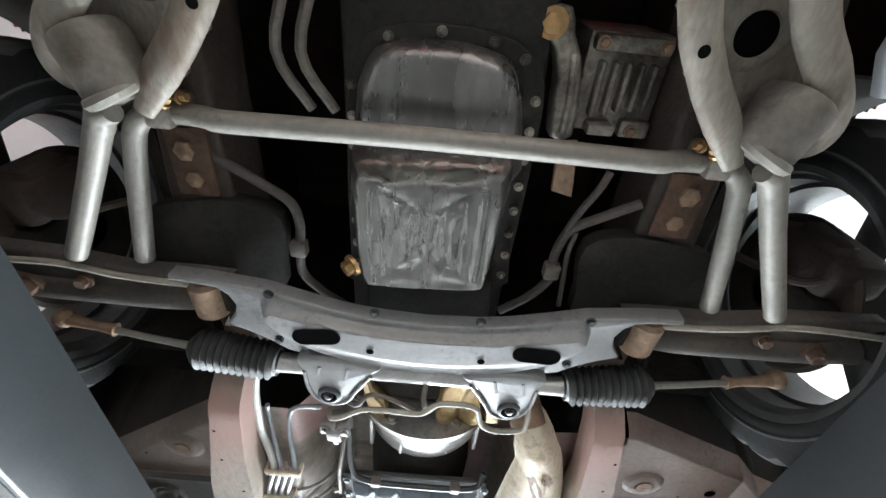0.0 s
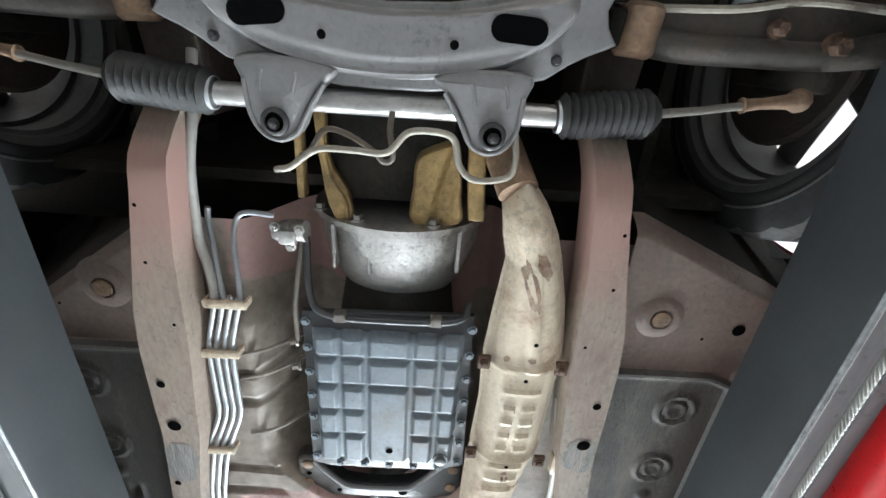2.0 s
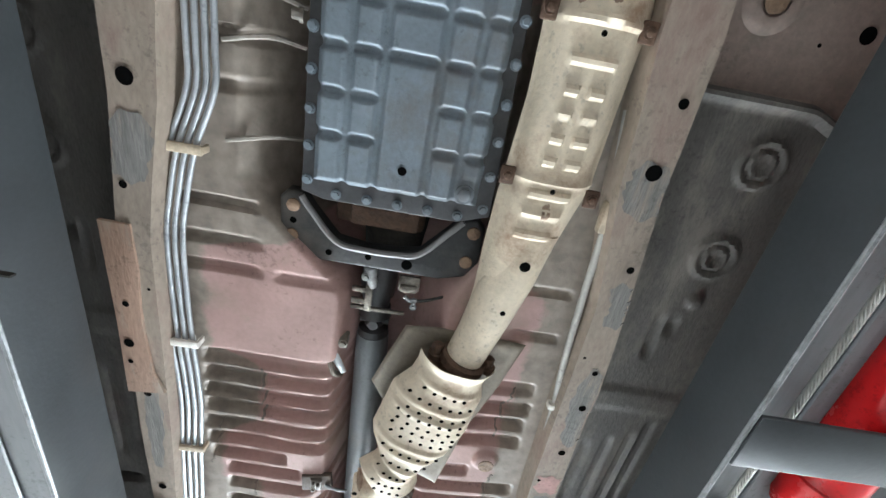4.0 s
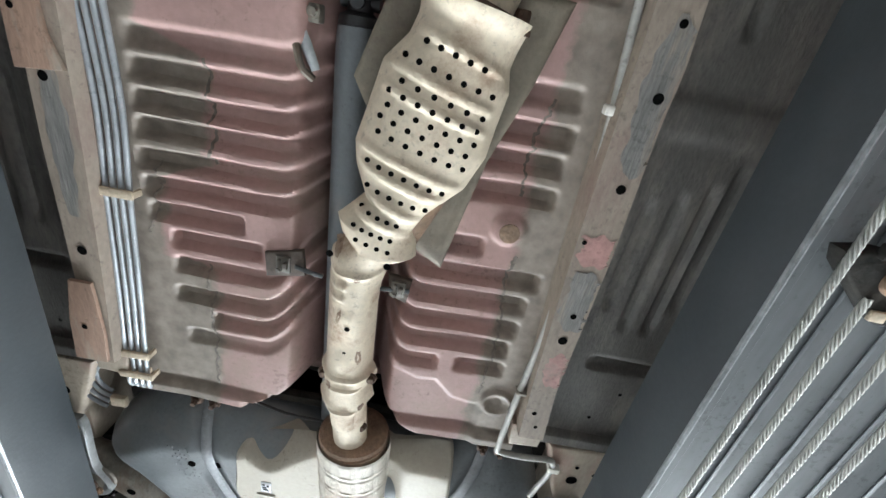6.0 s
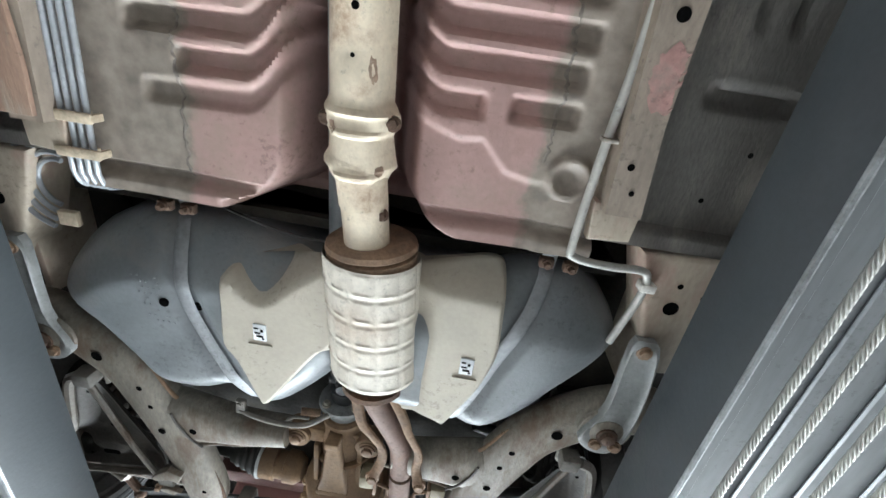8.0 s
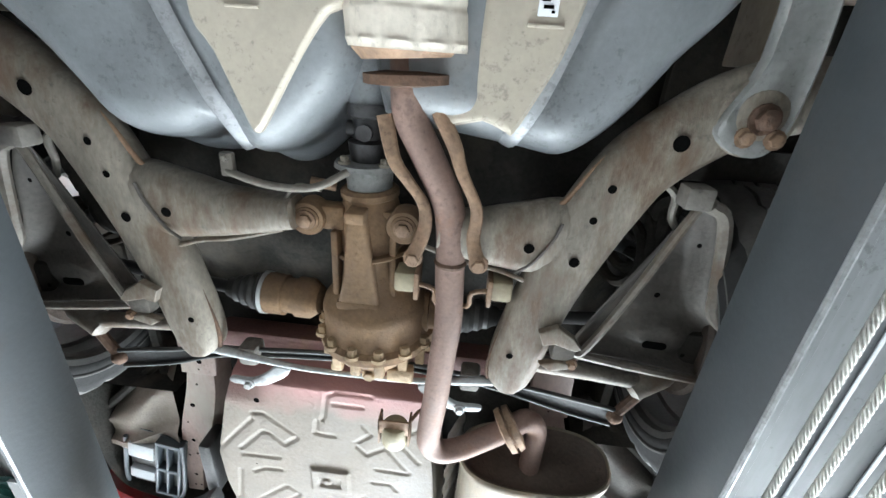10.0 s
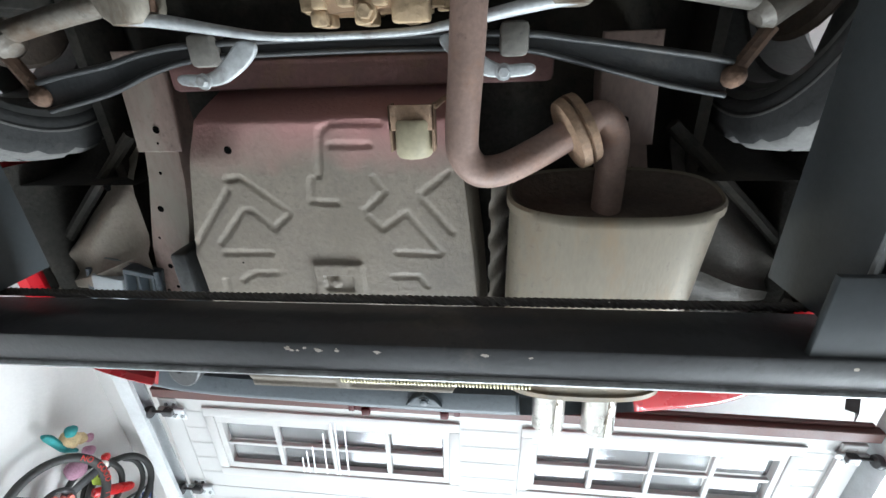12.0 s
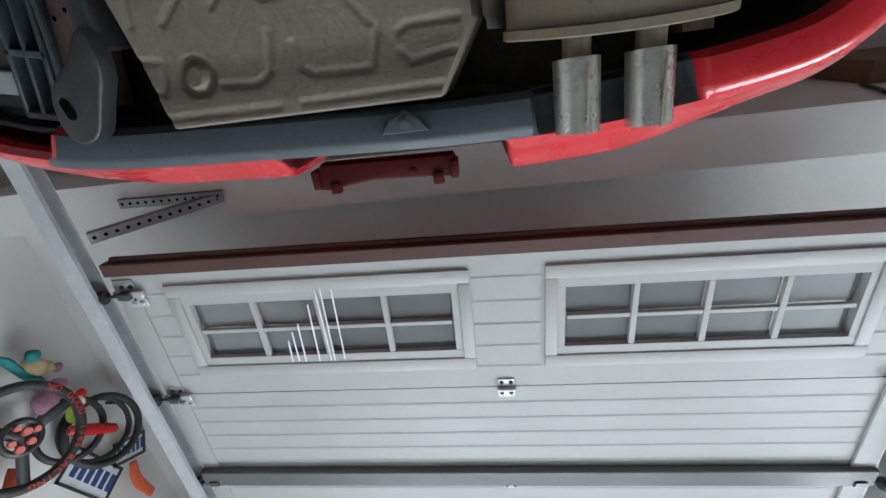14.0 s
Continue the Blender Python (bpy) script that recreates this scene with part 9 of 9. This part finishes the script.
part("vent_frame", in_vent(tubed([(.06, -.115, 0), (.07, 0, 0), (.058, .118, 0), (-.05, .128, .004), (-.1, .1, .006), (-.105, -.08, .01)], .006, 8, soft=4)), "bumper_dark", vent)
oh = closed_curve([(-.41, 4.30), (-.455, 4.345), (-.50, 4.38), (-.512, 4.42), (-.505, 4.455), (-.48, 4.47), (-.45, 4.455), (-.425, 4.41), (-.40, 4.36)], 3)
bm = prismed(oh, 1.93, 1.965, .006)
slot(bm, -.482, 4.411, .018, .009, 1.9295, 1.4)
part("lash_bracket", bm, ["satin_black", "hole"], car, "black tie-down bracket")
bm = boxed(-.44, -.405, 4.15, 4.33, 1.96, 2.04, .008)
part("bracket_stem", bm, "satin_black", car)
bm = prismed([(.035, 4.49), (.06, 4.478), (.085, 4.492), (.10, 4.512), (.02, 4.512)], 1.945, 1.96, .003)
bolt(bm, (.061, 4.497, 1.945), .009, .006)
part("tow_eye_bracket", bm, "bumper_dark", car, "slate steel bracket with a bolt")

# ---- rear bumper ----
BL_ = ((-.81, 3.98), (-.808, 4.10), (-.803, 4.22), (-.795, 4.33), (-.772, 4.395), (-.735, 4.44), (-.66, 4.472), (-.557, 4.497), (-.46, 4.508), (-.369, 4.513), (-.27, 4.517), (-.169, 4.521), (0, 4.527), (.115, 4.53), (.2, 4.53), (.263, 4.529), (.34, 4.524), (.42, 4.516), (.5, 4.505), (.6, 4.49), (.68, 4.47), (.735, 4.435), (.762, 4.385), (.782, 4.32), (.8, 4.22), (.808, 4.10), (.81, 3.98))
path = smooth_path([(x, y, 0) for x, y in BL_], 14)
bm = bmesh.new()
PROF = ((-.055, 1.985), (-.045, 1.962), (-.008, 1.952), (0, 1.953), (.014, 1.963), (.026, 1.985), (.032, 2.0), (.042, 2.012), (.047, 2.04), (.052, 2.046), (.056, 2.10), (.06, 2.2), (.055, 2.3), (.02, 2.36))
g = []
for i, p in enumerate(path):
    d = (path[min(i + 1, len(path) - 1)] - path[max(i - 1, 0)]).normalized()
    nrm = Vector((-d.y, d.x, 0))
    if nrm.y < 0 and abs(p.x) < .7:
        nrm = -nrm
    if abs(p.x) >= .7 and nrm.x * p.x < 0:
        nrm = -nrm
    row = []
    # the number plate recess and the cut-out above the exhaust tips
    recess = step(-.185, -.165, p.x) * step(.235, .205, p.x)
    cutout = step(.266, .272, p.x) * step(.53, .5, p.x)
    for k, (o, z) in enumerate(PROF):
        if o < 0 and (p.x < -.58 or abs(p.x) > .72 and p.y < 4.32):
            o *= .3
        if k >= 5:
            o += (.014 if p.x < 0 else .03) * step(.66, .4, abs(p.x)) * step(4, 9, k)
            o -= recess * (o - .012)
        if k < 4:
            z += .034 * cutout
            o -= .012 * cutout * (k == 3)
        row.append(bm.verts.new(p + nrm * o + Vector((0, 0, z))))
    g.append(row)
for i, (a, b) in enumerate(zip(g, g[1:])):
    xm_ = (path[i].x + path[i + 1].x) / 2
    for k in range(len(PROF) - 1):
        f = bm.faces.new((a[k], a[k + 1], b[k + 1], b[k]))
        # recess faces take the dark red, so the recess's shade is in the colour
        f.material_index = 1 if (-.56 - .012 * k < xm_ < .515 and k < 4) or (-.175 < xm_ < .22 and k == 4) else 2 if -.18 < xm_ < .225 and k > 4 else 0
# Added black sheet keeps the inside of the bumper dark
liner = bmesh.new()
gl_ = []
for i, p in enumerate(path):
    d = (path[min(i + 1, len(path) - 1)] - path[max(i - 1, 0)]).normalized()
    nrm = Vector((-d.y, d.x, 0))
    if (nrm.y < 0 and abs(p.x) < .7) or (abs(p.x) >= .7 and nrm.x * p.x < 0):
        nrm = -nrm
    gl_.append([liner.verts.new(p + nrm * o + Vector((0, 0, z))) for o, z in ((-.05, 1.99), (-.056, 2.05), (-.06, 2.4))])
for a, b in zip(gl_, gl_[1:]):
    for k in range(2):
        liner.faces.new((a[k], a[k + 1], b[k + 1], b[k]))
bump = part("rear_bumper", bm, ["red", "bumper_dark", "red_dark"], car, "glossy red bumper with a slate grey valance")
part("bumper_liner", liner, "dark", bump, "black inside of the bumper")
bm = bmesh.new()
bolt(bm, (.755, 4.33, 1.955), .006, .006)
bolt(bm, (-.755, 4.34, 1.955), .006, .006)
part("bumper_screws", bm, "dark_steel", bump)
# Black sheet put in for the shade behind the valance
part("valance_gap_shade", prismed([(-.52, 4.47), (-.3, 4.52), (.05, 4.535), (.22, 4.53), (.27, 4.48), (.2, 4.46), (-.33, 4.46)], 2.03, 2.04, 0), "dark", bump)
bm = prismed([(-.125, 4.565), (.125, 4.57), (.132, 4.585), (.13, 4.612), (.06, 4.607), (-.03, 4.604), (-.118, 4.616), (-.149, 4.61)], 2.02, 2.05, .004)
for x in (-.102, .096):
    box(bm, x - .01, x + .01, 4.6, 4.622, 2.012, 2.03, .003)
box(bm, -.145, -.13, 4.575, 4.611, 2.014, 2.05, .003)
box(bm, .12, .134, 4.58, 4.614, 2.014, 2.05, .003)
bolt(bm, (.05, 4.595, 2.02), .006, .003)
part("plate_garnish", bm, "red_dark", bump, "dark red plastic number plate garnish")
